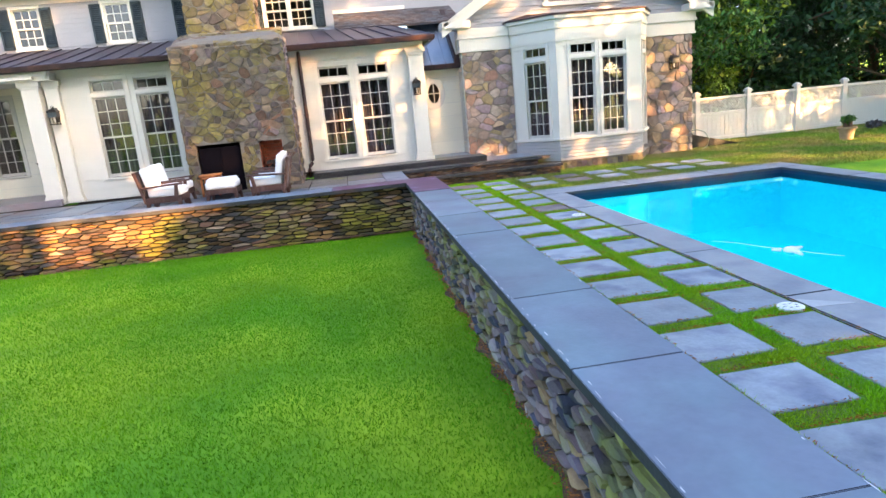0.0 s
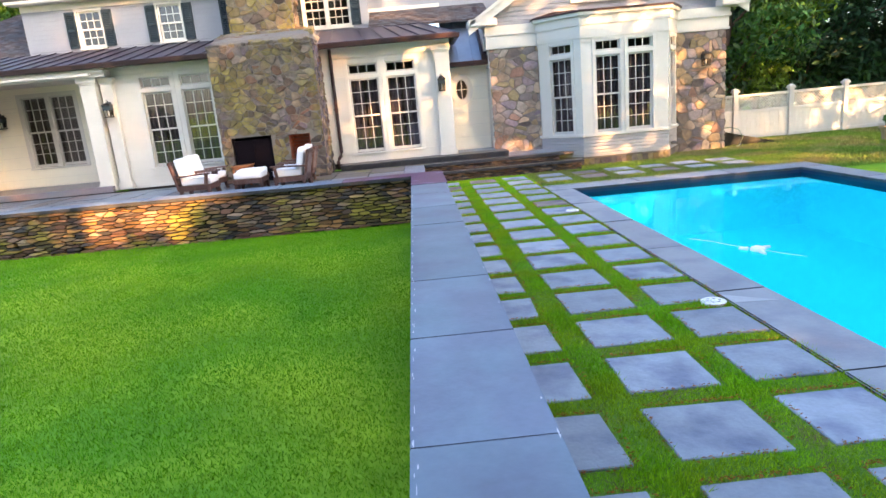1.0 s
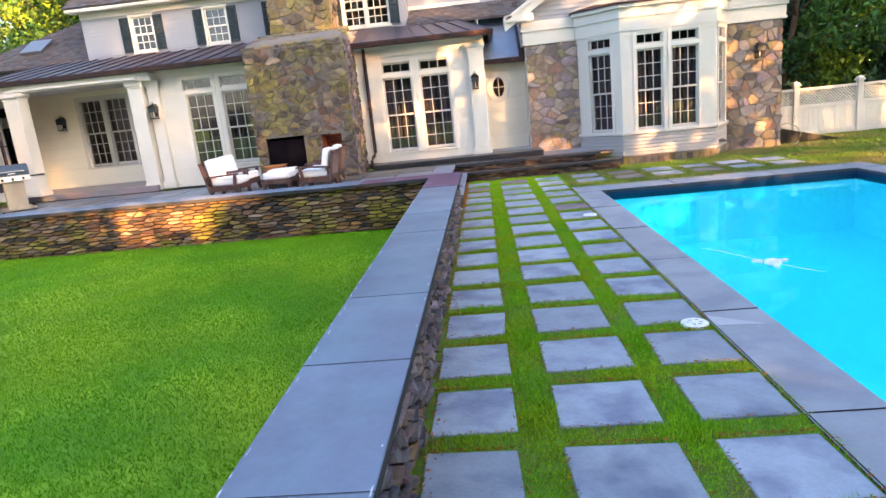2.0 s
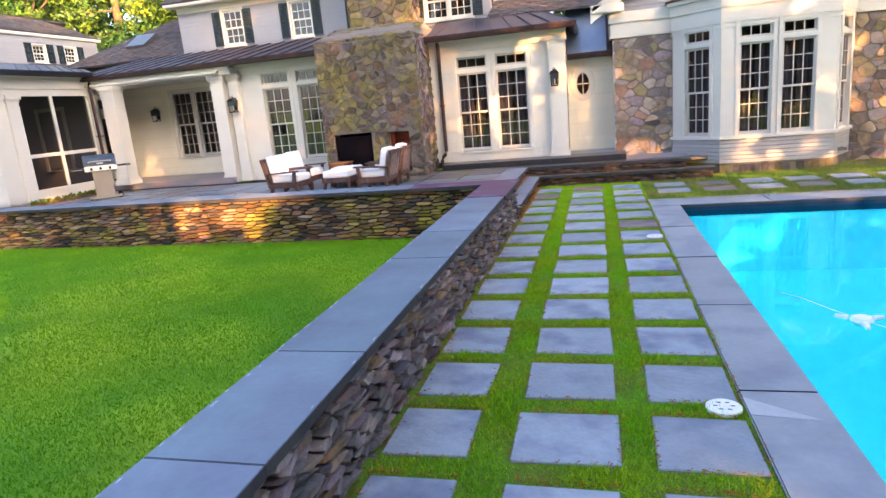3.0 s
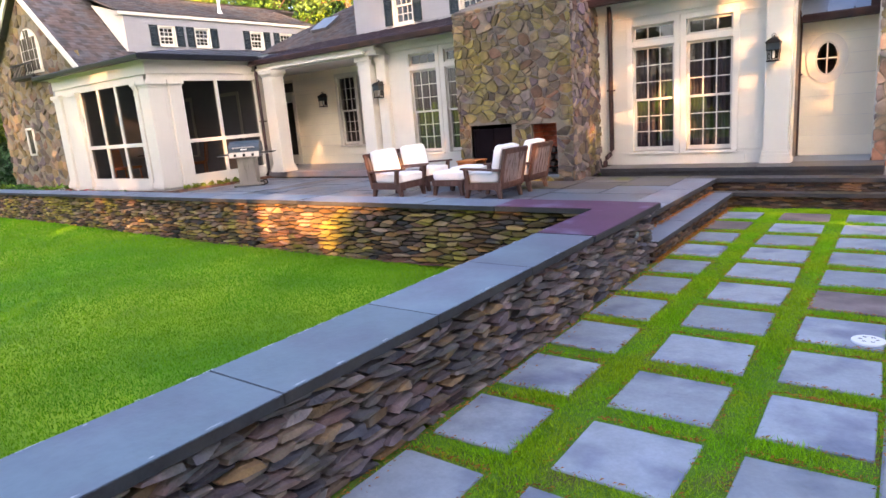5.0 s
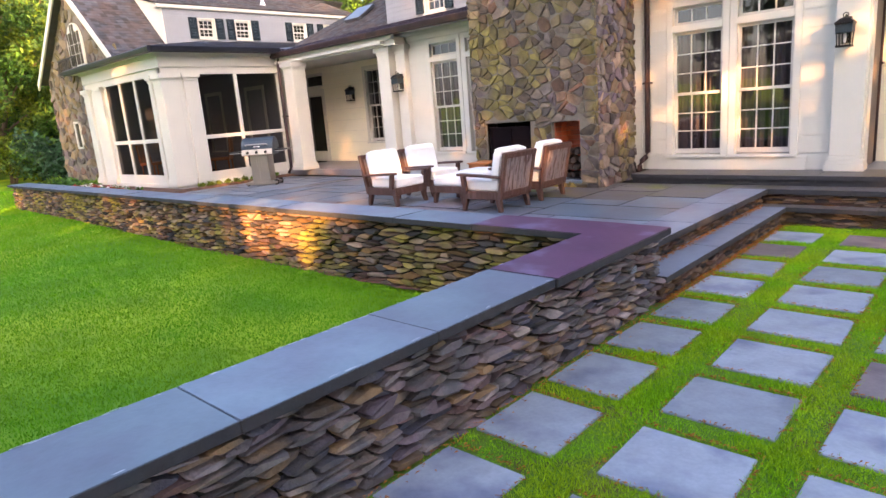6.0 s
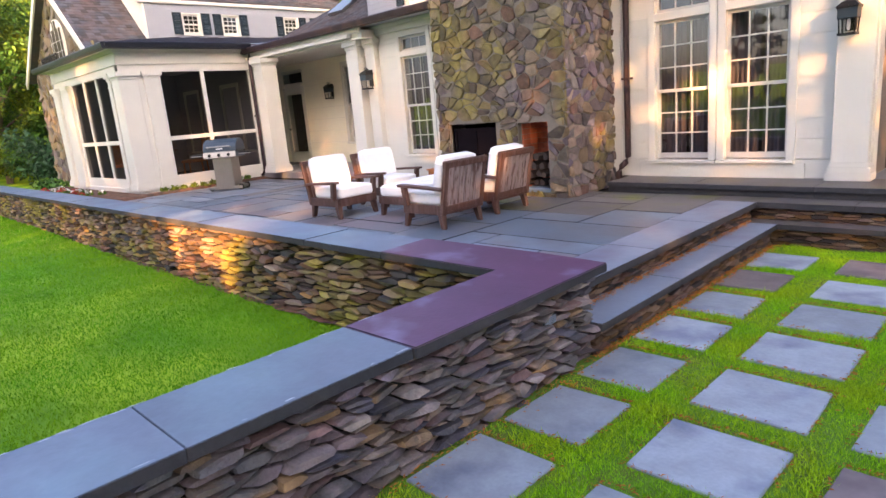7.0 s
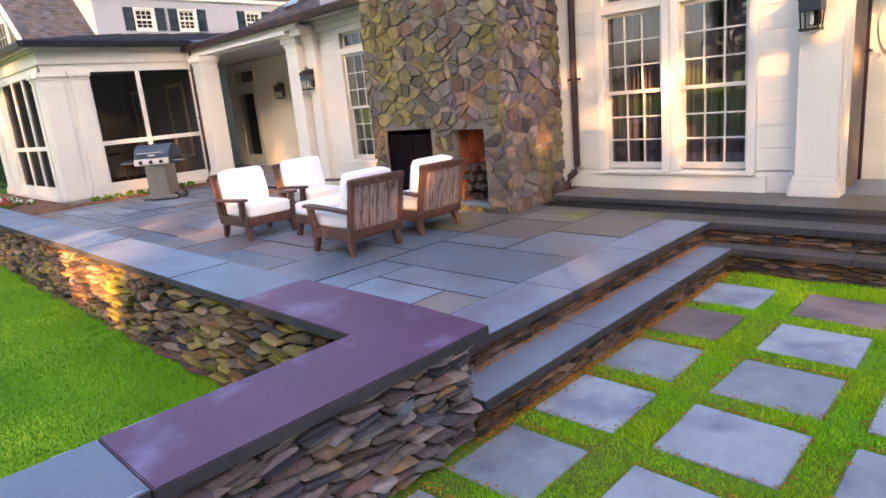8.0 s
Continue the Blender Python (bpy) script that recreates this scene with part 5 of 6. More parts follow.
for e, s in ((-17.15, 1), (-25.05, -1)):
    part("rake_board", Geo().prism([(RX, 13.66, RZ + 0.02), (e, 13.66, EZ - 0.15), (e, 13.66, EZ - 0.38), (RX, 13.66, RZ - 0.22)], (0, 0.06, 0)), WHITE, far)
dw_y = (17.3, 18.72, 21.2, 22.7)
g = Geo()
for a in split(15.8, 24.2, 4.5, 5.95, [(y - 0.31, y + 0.31, 4.84, 5.52) for y in dw_y]):
    g.box(*a, -0.15, 0, m=X18)
part("dormer_wall", g, CLAP, far)
g = Geo()
z = 4.5
while z < 5.8:
    for a, b, c, d in split(15.8, 24.2, z, z + 0.11, [(y - 0.36, y + 0.36, 4.8, 5.56) for y in dw_y]):
        g.loft([[X18 @ Vector((u, zz, n)) for zz, n in ((c, 0.001), (c, 0.016), (d, 0.005), (d, 0.001))] for u in (a, b)])
    z += 0.11
part("dormer_siding", g, CLAP, far)
ob_of("room_shell", Geo().box(-19.9, -19.8, 15.9, 24.1, 4.4, 5.8).box(-19.9, -18.2, 15.85, 15.95, 4.4, 5.8).box(-19.9, -18.2, 24.05, 24.15, 4.4, 5.8).box(-19.9, -18.2, 15.9, 24.1, 4.35, 4.45).box(-19.9, -18.2, 15.9, 24.1, 5.75, 5.8), INSIDED, label="attic room of the far wing, its dimness put into the wall colour", category="room", kind="structure")
part("dormer_cheek", Geo().prism([(-18.00, 15.75, 4.6), (-18.00, 15.75, 5.9), (-19.90, 15.75, 6.4)], (0, 0.1, 0)), WHITE, far)
part("dormer_eave", bx(-18.22, -17.90, 15.6, 24.4, 5.80, 5.93), WHITE, far, bevel=0.02)
for y in dw_y:
    w_ = window(0.56, 0.62, 3, (2, 2), False, "small dormer window with white sashes", casing=0.05, sash_mat=WHITE)
    put(w_, -18.00, y, 4.87, 90, first=True)
    for s in (-1, 1):
        shutter(y + s * 0.5, 4.84, 5.54, X18, 0.3)
arch = thing("arched_window", "tall arched white window in the stone gable", "window", kind="structure")
pts = [(-21.70, 13.93, 4.2), (-20.30, 13.93, 4.2)] + [(-21.00 + 0.7 * math.cos(a), 13.93, 4.95 + 0.72 * math.sin(a)) for a in [math.pi * k / 12 for k in range(13)]]
part("window_frame", Geo().prism(pts, (0, 0.06, 0)), WHITE, arch)
for x0, x1 in ((-21.58, -21.22), (-21.17, -20.83), (-20.78, -20.42)):
    zt = 4.95 + 0.68 * math.sqrt(max(0.05, 1 - ((abs((x0 + x1) / 2 + 21.0) + 0.16) / 0.7) ** 2))
    # dark slab before the frame, painted in for the unlit room
    part("dark_opening", bx(x0, x1, 13.912, 13.935, 4.28, zt), INSIDE, arch)
    part("pane", quad(SOUTH(13.906), x0, x1, 4.28, zt), GLASS, arch)
    part("muntins", Geo().box((x0 + x1) / 2 - 0.008, (x0 + x1) / 2 + 0.008, 13.90, 13.911, 4.28, zt).box(x0, x1, 13.90, 13.911, 4.62, 4.636).box(x0, x1, 13.90, 13.911, 4.95, 4.966), WHITE, arch)
part("balcony_rail", Geo().box(-21.90, -20.10, 13.55, 13.59, 4.45, 4.5).box(-21.90, -20.10, 13.55, 13.59, 4.05, 4.1).box(-21.90, -20.10, 13.5, 13.95, 4.0, 4.05), BLACKM, arch)
for i in range(15):
    part("baluster", bx(-21.88 + 0.125 * i, -21.86 + 0.125 * i, 13.56, 13.58, 4.1, 4.45), BLACKM, arch)
for x0, x1, z0, z1 in ((-22.80, -22.20, 1.4, 2.4), (-19.20, -18.80, 2.0, 2.6)):
    sw = thing("small_window", "small white window low in the stone gable", "window", kind="structure")
    part("window_frame", Geo().box(x0, x1, 13.95, 14.02, z0, z0 + 0.07).box(x0, x1, 13.95, 14.02, z1 - 0.07, z1).box(x0, x0 + 0.07, 13.95, 14.02, z0, z1).box(x1 - 0.07, x1, 13.95, 14.02, z0, z1), WHITE, sw)
    part("pane", quad(SOUTH(13.98), x0 + 0.07, x1 - 0.07, z0 + 0.07, z1 - 0.07), GLASS, sw)
vent = thing("vent_pipe", "white metal vent pipe with flashing on the roof", "vent pipe")
part("pipe", Geo().tube([(-18.80, 20.2, 6.1), (-18.80, 20.2, 8.4)], 0.055, 10), PLASTIC, vent)
part("flashing", Geo().lathe((-18.80, 20.2, 6.1), [(0.2, 0.0), (0.14, 0.1), (0.07, 0.3)], 12), PLASTIC, vent)

# ---- chimney ----
ch = thing("chimney", "massive outdoor rubble-stone fireplace and chimney with moss", "chimney", kind="structure")
CX0, CX1, CY, CB = -3.58, -1.2, 14.27, 15.6
holes = [(-3.34, -2.42, TZ, 1.47), (-2.02, -1.52, 0.52, 1.44)]
g = Geo()
for a in split(CX0 + 0.02, CX1 - 0.02, TZ, 3.55, holes):
    g.box(*a, -0.35, 0.0, m=SOUTH(CY))
g.box(CX0 + 0.026, CX1 - 0.026, CY + 1.0, CB, TZ, 3.6).box(CX0 + 0.023, CX0 + 0.2, CY + 0.35, CB, TZ, 3.55).box(CX1 - 0.2, CX1 - 0.023, CY + 0.35, CB, TZ, 3.55).box(-2.42, -2.02, CY + 0.35, CB, TZ, 3.55)
g.box(CX0 + 0.021, CX1 - 0.021, CY + 0.3, CB, 1.5, 3.55)
part("mortar_core", g, MORTAR, ch)
masonry(ch, SOUTH(CY), (CX0, CX1, TZ - 0.02, 3.5), (0.20, 0.16), 0.018, 0.03, 41, RUBBLE, near=(-9, 9), holes=holes, jitter=0.5, inset=0.9, tilt=0.8, rd=0.14, halve=0.5)
# east side: its purple-grey shade is put into the stone colour
masonry(ch, EAST(CX1 - 0.02), (CY, CB, TZ - 0.02, 3.55), (0.20, 0.16), 0.018, 0.03, 42, RUBBLEE, near=(0, 99), jitter=0.5, inset=0.9, tilt=0.8, rd=0.14, halve=0.5)
masonry(ch, WEST(CX0 + 0.02), (CY, CB, TZ - 0.02, 3.55), (0.20, 0.16), 0.022, 0.026, 43, RUBBLEJ, jitter=0.5, inset=0.86, tilt=0.45, rd=0.2, halve=0.35)
# sloped stone shoulders up to the stack
part("shoulder", Geo().loft([[(CX0, CY - 0.03, 3.46), (CX1, CY - 0.03, 3.46), (CX1, CB + 0.6, 3.5), (CX0, CB + 0.6, 3.5)],
                             [(CX0 + 0.1, CY + 0.15, 3.62), (CX1 - 0.06, CY + 0.15, 3.66), (CX1 - 0.06, CB + 0.6, 3.75), (CX0 + 0.1, CB + 0.6, 3.75)],
                             [(CX0 + 0.35, CY + 0.7, 3.78), (CX1 - 0.3, CY + 0.7, 3.8), (CX1 - 0.5, CB + 1.2, 4.1), (CX0 + 0.1, CB + 1.2, 4.1)]]), MORTAR, ch)
sl = facing((0, CY - 0.02, 3.50), Vector((1, 0, 0)), Vector((0, 0.95, 0.3)).normalized(), Vector((0, -0.3, 0.95)).normalized())
masonry(ch, sl, (CX0 + 0.05, CX1 - 0.05, 0.0, 1.3), (0.26, 0.22), 0.02, 0.05, 44, RUBBLE, near=(-9, 9), jitter=0.5, inset=0.86, tilt=0.45, rd=0.2, halve=0.35)
part("stack_core", bx(-3.66, -2.02, 17.0, 18.3, 3.5, 7.5), MORTAR, ch)
masonry(ch, SOUTH(17.0), (-3.7, -1.98, 3.7, 7.4), (0.26, 0.22), 0.022, 0.035, 45, RUBBLE, near=(-9, 9), jitter=0.5, inset=0.86, tilt=0.45, rd=0.2, halve=0.35)
masonry(ch, EAST(-2.02), (17.0, 18.3, 3.7, 7.4), (0.26, 0.22), 0.022, 0.035, 46, RUBBLEJ, jitter=0.5, inset=0.86, tilt=0.45, rd=0.2, halve=0.35)
# firebox and log niche
part("firebox", Geo().box(-3.4, -2.38, CY + 0.85, CY + 0.9, TZ, 1.5).box(-3.4, -3.34, CY + 0.05, CY + 0.9, TZ, 1.5).box(-2.42, -2.38, CY + 0.05, CY + 0.9, TZ, 1.5).box(-3.4, -2.38, CY + 0.02, CY + 0.9, TZ + 0.001, TZ + 0.03).box(-3.4, -2.38, CY + 0.3, CY + 0.9, 1.44, 1.5), SOOT, ch)
part("fire_screen", Geo().box(-3.31, -3.27, CY + 0.06, CY + 0.09, TZ + 0.03, 1.38).box(-2.49, -2.45, CY + 0.06, CY + 0.09, TZ + 0.03, 1.38).box(-3.31, -2.45, CY + 0.06, CY + 0.09, 1.36, 1.4).box(-2.9, -2.86, CY + 0.06, CY + 0.09, TZ + 0.03, 1.38).box(-3.27, -2.49, CY + 0.08, CY + 0.084, TZ + 0.03, 1.40), SOOT, ch, "black mesh fire screen")
k = 0
for z in [0.53 + 0.075 * i for i in range(12)]:
    for i in range(4):
        o = 0.0 if k % 2 else -0.06
        x = -2.04 + o + 0.145 * i
        part("brick", bx(max(x, -2.03), min(x + 0.14, -1.51), CY + 0.42, CY + 0.48, z, z + 0.068), BRICK, ch)
    for i in range(2):
        part("brick", bx(-1.55, -1.5, CY + 0.08 + 0.18 * i, CY + 0.25 + 0.18 * i, z, z + 0.068), BRICK, ch)
        part("brick", bx(-2.04, -2.0, CY + 0.08 + 0.18 * i, CY + 0.25 + 0.18 * i, z, z + 0.068), BRICK, ch)
    k += 1
part("niche_floor", bx(-2.04, -1.5, CY - 0.02, CY + 0.5, 0.48, 0.53), BLUESTONE, ch)
for r, zz in enumerate((0.60, 0.72, 0.84, 0.96)):
    for i in range(4 - (r % 2)):
        x = -1.96 + 0.125 * i + 0.06 * (r % 2)
        rad = R.uniform(0.048, 0.062)
        lg = thing("firewood_log", "split firewood log stacked in the niche", "log", "stacked firewood")
        x, z_ = x + R.uniform(-0.015, 0.015), zz + R.uniform(-0.008, 0.008)
        yf = CY + 0.03 + R.uniform(0, 0.09)
        out_ = [(rad * R.uniform(0.7, 1.08), a + R.uniform(-0.3, 0.3)) for a in (0.3, 1.5, 2.5, 3.7, 4.6, 5.6)]
        part("bark", Geo().loft([[(x + r_ * math.cos(a), y, z_ + r_ * math.sin(a)) for r_, a in out_] for y in (yf, CY + 0.40)]), LOG, lg)

# ---- downpipes and lanterns ----
for nm, pts in (("downpipe", [(-0.97, 15.40, 3.36), (-0.97, 15.42, 3.2), (-0.97, 15.42, 0.84), (-0.99, 15.40, 0.77), (-1.05, 15.36, 0.70), (-1.07, 15.34, 0.63), (-1.07, 15.33, 0.43)]),
                ("downpipe", [(1.885, 16.3, 2.9), (1.885, 16.5, 2.8), (1.885, 16.52, 2.7), (1.885, 16.52, 0.56)]),
                ("downpipe", [(-10.47, 15.1, 3.45), (-10.47, 15.02, 3.2), (-10.47, 15.02, 0.62), (-10.39, 14.88, 0.5)])):
    d = thing(nm, "dark copper rainwater downpipe fixed to the wall", "downpipe", "downpipes")
    part("pipe", Geo().tube(pts, 0.042, 10), COPPER, d, smooth=True)
    part("bracket", bx(pts[2][0] - 0.06, pts[2][0] + 0.06, pts[2][1] - 0.05, pts[2][1] + 0.1, 1.9, 1.93), COPPER, d)


def lantern():
    t = thing("wall_lantern", "black metal wall lantern with clear glass sides", "lantern", "wall lanterns")
    part("backplate", bx(-0.05, 0.05, -0.03, 0.0, -0.12, 0.2), BLACKM, t, bevel=0.004)
    part("arm", Geo().tube([(0, -0.02, 0.16), (0, -0.1, 0.22), (0, -0.13, 0.19)], 0.011), BLACKM, t)
    g = Geo()
    for sx in (-1, 1):
        for sy in (-1, 1):
            g.tube([(sx * 0.07, -0.13 + sy * 0.07, -0.15), (sx * 0.085, -0.13 + sy * 0.085, 0.1)], 0.008, 5)
    g.box(-0.085, 0.085, -0.215, -0.045, -0.17, -0.145).box(-0.1, 0.1, -0.23, -0.03, 0.1, 0.12)
    part("cage", g, BLACKM, t)
    part("roof", Geo().loft([[(s * a, -0.13 + q * a, z) for s, q in ((-1, -1), (1, -1), (1, 1), (-1, 1))] for a, z in ((0.11, 0.12), (0.06, 0.17), (0.02, 0.19))]), BLACKM, t)
    for a in ((-0.075, 0.075, -0.212, -0.208), (-0.075, 0.075, -0.052, -0.048)):
        part("pane", quad(SOUTH(a[2]), a[0], a[1], -0.14, 0.1), LGLASS, t)
    part("hood", bx(-0.092, 0.092, -0.222, -0.038, 0.0, 0.11), SHUTTER, t, bevel=0.004, seg=1)
    part("hanging_ring", Geo().tube([(0.03 * math.cos(k * 0.524), -0.13, 0.215 + 0.03 * math.sin(k * 0.524)) for k in range(13)], 0.006, 6), BLACKM, t)
    part("bulb", Geo().lathe((0, -0.13, -0.12), [(0.01, 0.0), (0.018, 0.02), (0.018, 0.1), (0.006, 0.14)], 8), PLASTIC, t)
    return t


ln = lantern()
put(ln, 1.70, 15.36, 2.30, first=True)
put(ln, -6.43, 15.36, 2.38)
put(ln, -10.03, 17.0, 2.36)
put(ln, 8.62, 15.96, 2.35)

# ---- terrace furniture ----
def cushion(parent, c, sx, sy, sz, tilt=0.0, name="cushion", label="thick white cushion"):
    """A padded block with soft, slightly crowned faces and a piped edge."""
    n = 7
    m = Matrix.Translation(c) @ Matrix.Rotation(tilt, 4, "Y")
    rings = []
    for k in range(7):
        t = -1 + 2 * k / 6
        s = 1 - 0.07 * abs(t) ** 8
        z = sz / 2 * t
        ring_ = []
        for i in range(24):
            a = 2 * math.pi * i / 24
            ca, sa = math.cos(a), math.sin(a)
            e = 0.16
            x, y = abs(ca) ** e * (1 if ca > 0 else -1), abs(sa) ** e * (1 if sa > 0 else -1)
            ring_.append(m @ Vector((x * sx / 2 * s, y * sy / 2 * s, z)))
        rings.append(ring_)
    top = [m @ Vector((0.8 * (m.inverted() @ p).x, 0.8 * (m.inverted() @ p).y, sz / 2 * 1.07)) for p in rings[-1]]
    bot = [m @ Vector((0.8 * (m.inverted() @ p).x, 0.8 * (m.inverted() @ p).y, -sz / 2 * 1.05)) for p in rings[0]]
    ob = part(name, Geo().loft([bot] + rings + [top]), CUSHION, parent, label, smooth=True)
    loop = [rings[5][i] for i in range(24)] + [rings[5][0]]
    part("piping", Geo().tube(loop, 0.006, 5), CUSHION, ob)
    return ob


def leg(parent, x, y, h, splay, material=TEAK):
    sx, sy = (1 if x > 0 else -1), (1 if y > 0 else -1)
    a, b = 0.036, 0.026
    g = Geo().loft([[(x + splay * sx + u * b, y + 0.3 * splay * sy + v * b, 0) for u, v in ((-1, -1), (1, -1), (1, 1), (-1, 1))],
                    [(x + u * a, y + v * a, h) for u, v in ((-1, -1), (1, -1), (1, 1), (-1, 1))]])
    part("leg", g, material, parent, bevel=0.004, seg=1)


def armchair():
    """Faces +x; the back stands at -x."""
    t = thing("armchair", "dark teak lounge chair with thick white cushions", "armchair", "chairs round the ottoman")
    for x in (-0.27, 0.27):
        for y in (-0.29, 0.29):
            leg(t, x, y, 0.17, 0.035)
    g = Geo().box(-0.32, 0.32, -0.33, -0.295, 0.16, 0.27).box(-0.32, 0.32, 0.295, 0.33, 0.16, 0.27).box(0.285, 0.325, -0.295, 0.295, 0.16, 0.27).box(-0.32, -0.28, -0.295, 0.295, 0.16, 0.27)
    part("seat_frame", g, TEAK, t, bevel=0.006, seg=1)
    for i in range(6):
        part("seat_slat", bx(-0.27 + 0.095 * i, -0.2 + 0.095 * i, -0.295, 0.295, 0.24, 0.262), TEAK, t)
    lean = Matrix.Translation((-0.30, 0, 0.17)) @ Matrix.Rotation(radians(-12), 4, "Y")
    for y in (-0.31, 0.31):
        part("back_post", Geo().box(-0.03, 0.02, y - 0.03, y + 0.03, 0.0, 0.58, m=lean), TEAK, t, bevel=0.005, seg=1)
    part("top_rail", Geo().box(-0.035, 0.025, -0.345, 0.345, 0.53, 0.60, m=lean), TEAK, t, bevel=0.008)
    part("bottom_rail", Geo().box(-0.028, 0.018, -0.28, 0.28, 0.03, 0.10, m=lean), TEAK, t, bevel=0.005, seg=1)
    for i in range(6):
        y = -0.235 + 0.094 * i
        part("back_slat", Geo().box(-0.018, 0.006, y - 0.042, y + 0.042, 0.10, 0.53, m=lean), SLATW, t, "greyed weathered teak slat")
    for y in (-0.335, 0.335):
        part("arm", Geo().loft([[(x, y + s * w, z) for s, w, z in ((-1, hw, 0.455 + dz), (1, hw, 0.455 + dz), (1, hw, 0.485 + dz), (-1, hw, 0.485 + dz))] for x, hw, dz in ((-0.36, 0.035, -0.02), (0.0, 0.045, 0.0), (0.30, 0.055, 0.012), (0.35, 0.045, 0.012))]), TEAK, t, bevel=0.005, seg=1)
        part("arm_post", Geo().loft([[(0.24 + u * 0.03, y + v * 0.028, 0.25) for u, v in ((-1, -1), (1, -1), (1, 1), (-1, 1))], [(0.27 + u * 0.028, y + v * 0.028, 0.46) for u, v in ((-1, -1), (1, -1), (1, 1), (-1, 1))]]), TEAK, t)
    cushion(t, (0.03, 0, 0.335), 0.60, 0.575, 0.145, name="seat_cushion")
    cushion(t, (-0.245, 0, 0.585), 0.13, 0.575, 0.42, radians(-12), name="back_cushion")
    return t


def ottoman():
    t = thing("ottoman", "low dark teak ottoman with a white cushion", "ottoman", "ottomans")
    for x in (-0.25, 0.25):
        for y in (-0.25, 0.25):
            leg(t, x, y, 0.17, 0.03)
    g = Geo().box(-0.3, 0.3, -0.3, -0.265, 0.16, 0.26).box(-0.3, 0.3, 0.265, 0.3, 0.16, 0.26).box(0.265, 0.3, -0.265, 0.265, 0.16, 0.26).box(-0.3, -0.265, -0.265, 0.265, 0.16, 0.26)
    part("frame", g, TEAK, t, bevel=0.006, seg=1)
    for i in range(6):
        part("slat", bx(-0.26 + 0.088 * i, -0.19 + 0.088 * i, -0.265, 0.265, 0.23, 0.25), TEAK, t)
    cushion(t, (0, 0, 0.325), 0.58, 0.58, 0.14)
    return t


ch_a = armchair()
put(ch_a, -3.55, 12.27, TZ, 0, first=True)
put(ch_a, -3.68, 13.22, TZ, -3)
put(ch_a, -1.67, 12.31, TZ, 180)
put(ch_a, -1.71, 13.26, TZ, 182)
ot = ottoman()
put(ot, -2.6, 12.66, TZ, 0, first=True)
put(ot, -2.73, 13.32, TZ, 4)
st = thing("side_table", "small honey-coloured teak side table beside the chairs", "side table")
for x in (-0.17, 0.17):
    for y in (-0.17, 0.17):
        part("leg", bx(x - 0.02, x + 0.02, y - 0.02, y + 0.02, 0, 0.43), TEAKL, st)
for i in range(5):
    part("slat", bx(-0.21 + 0.086 * i, -0.13 + 0.086 * i, -0.21, 0.21, 0.43, 0.452), TEAKL, st, bevel=0.004, seg=1)
part("apron", Geo().box(-0.19, 0.19, -0.19, -0.17, 0.37, 0.43).box(-0.19, 0.19, 0.17, 0.19, 0.37, 0.43), TEAKL, st)
st.location = (-3.05, 13.82, TZ)

# ---- grill ----
gr = thing("barbecue_grill", "stainless gas grill with a blue-grey lid and side shelves", "grill", at=(-9.15, 13.4, TZ))
gr.rotation_euler = (0, 0, radians(42))
part("cabinet", bx(-0.2, 0.2, -0.22, 0.22, 0.07, 0.68), STEEL, gr, bevel=0.01)
for s in (-1, 1):
    dr = part("cabinet_door", bx(min(0.01 * s, 0.19 * s), max(0.01 * s, 0.19 * s), -0.235, -0.221, 0.12, 0.65), STEEL, gr, bevel=0.005)
    part("door_handle", Geo().tube([(0.05 * s, -0.25, 0.4), (0.05 * s, -0.26, 0.45), (0.05 * s, -0.26, 0.55), (0.05 * s, -0.25, 0.6)], 0.008), STEEL, dr)
part("base_tray", bx(-0.36, 0.36, -0.25, 0.25, 0.03, 0.09), STEEL, gr, bevel=0.01)
part("firebox", bx(-0.34, 0.34, -0.26, 0.26, 0.68, 0.80), GRILLBLUE, gr, bevel=0.015)
pan = part("control_panel", Geo().loft([[(x, y, z) for y, z in ((-0.26, 0.68), (-0.33, 0.70), (-0.30, 0.81), (-0.26, 0.82))] for x in (-0.34, 0.34)]), STEEL, gr, bevel=0.006)
for x in (-0.2, 0.0, 0.2):
    part("knob", Geo().tube([(x, -0.31, 0.755), (x, -0.35, 0.748)], 0.03, 12), BLACKM, pan)
prof = [(-0.27, 0.81)] + [(-0.27 * math.cos(a), 0.83 + 0.24 * math.sin(a)) for a in [math.pi * k / 10 for k in range(11)]] + [(0.27, 0.81)]
lid = part("lid", Geo().loft([[(x, y, z) for y, z in prof] for x in (-0.35, 0.35)]), GRILLBLUE, gr, bevel=0.01)
part("lid_handle", Geo().tube([(-0.24, -0.26, 0.9), (-0.24, -0.32, 0.92), (0.24, -0.32, 0.92), (0.24, -0.26, 0.9)], 0.013), STEEL, lid)
part("badge", bx(-0.07, 0.07, -0.268, -0.262, 0.86, 0.885), PLASTIC, lid)
for s in (-1, 1):
    sh = part("side_shelf", bx(min(0.36 * s, 0.66 * s), max(0.36 * s, 0.66 * s), -0.22, 0.2, 0.76, 0.785), BLACKM, gr, bevel=0.008)
    part("towel_bar", Geo().tube([(0.4 * s, -0.22, 0.75), (0.4 * s, -0.27, 0.75), (0.62 * s, -0.27, 0.75), (0.62 * s, -0.22, 0.75)], 0.008), STEEL, sh)
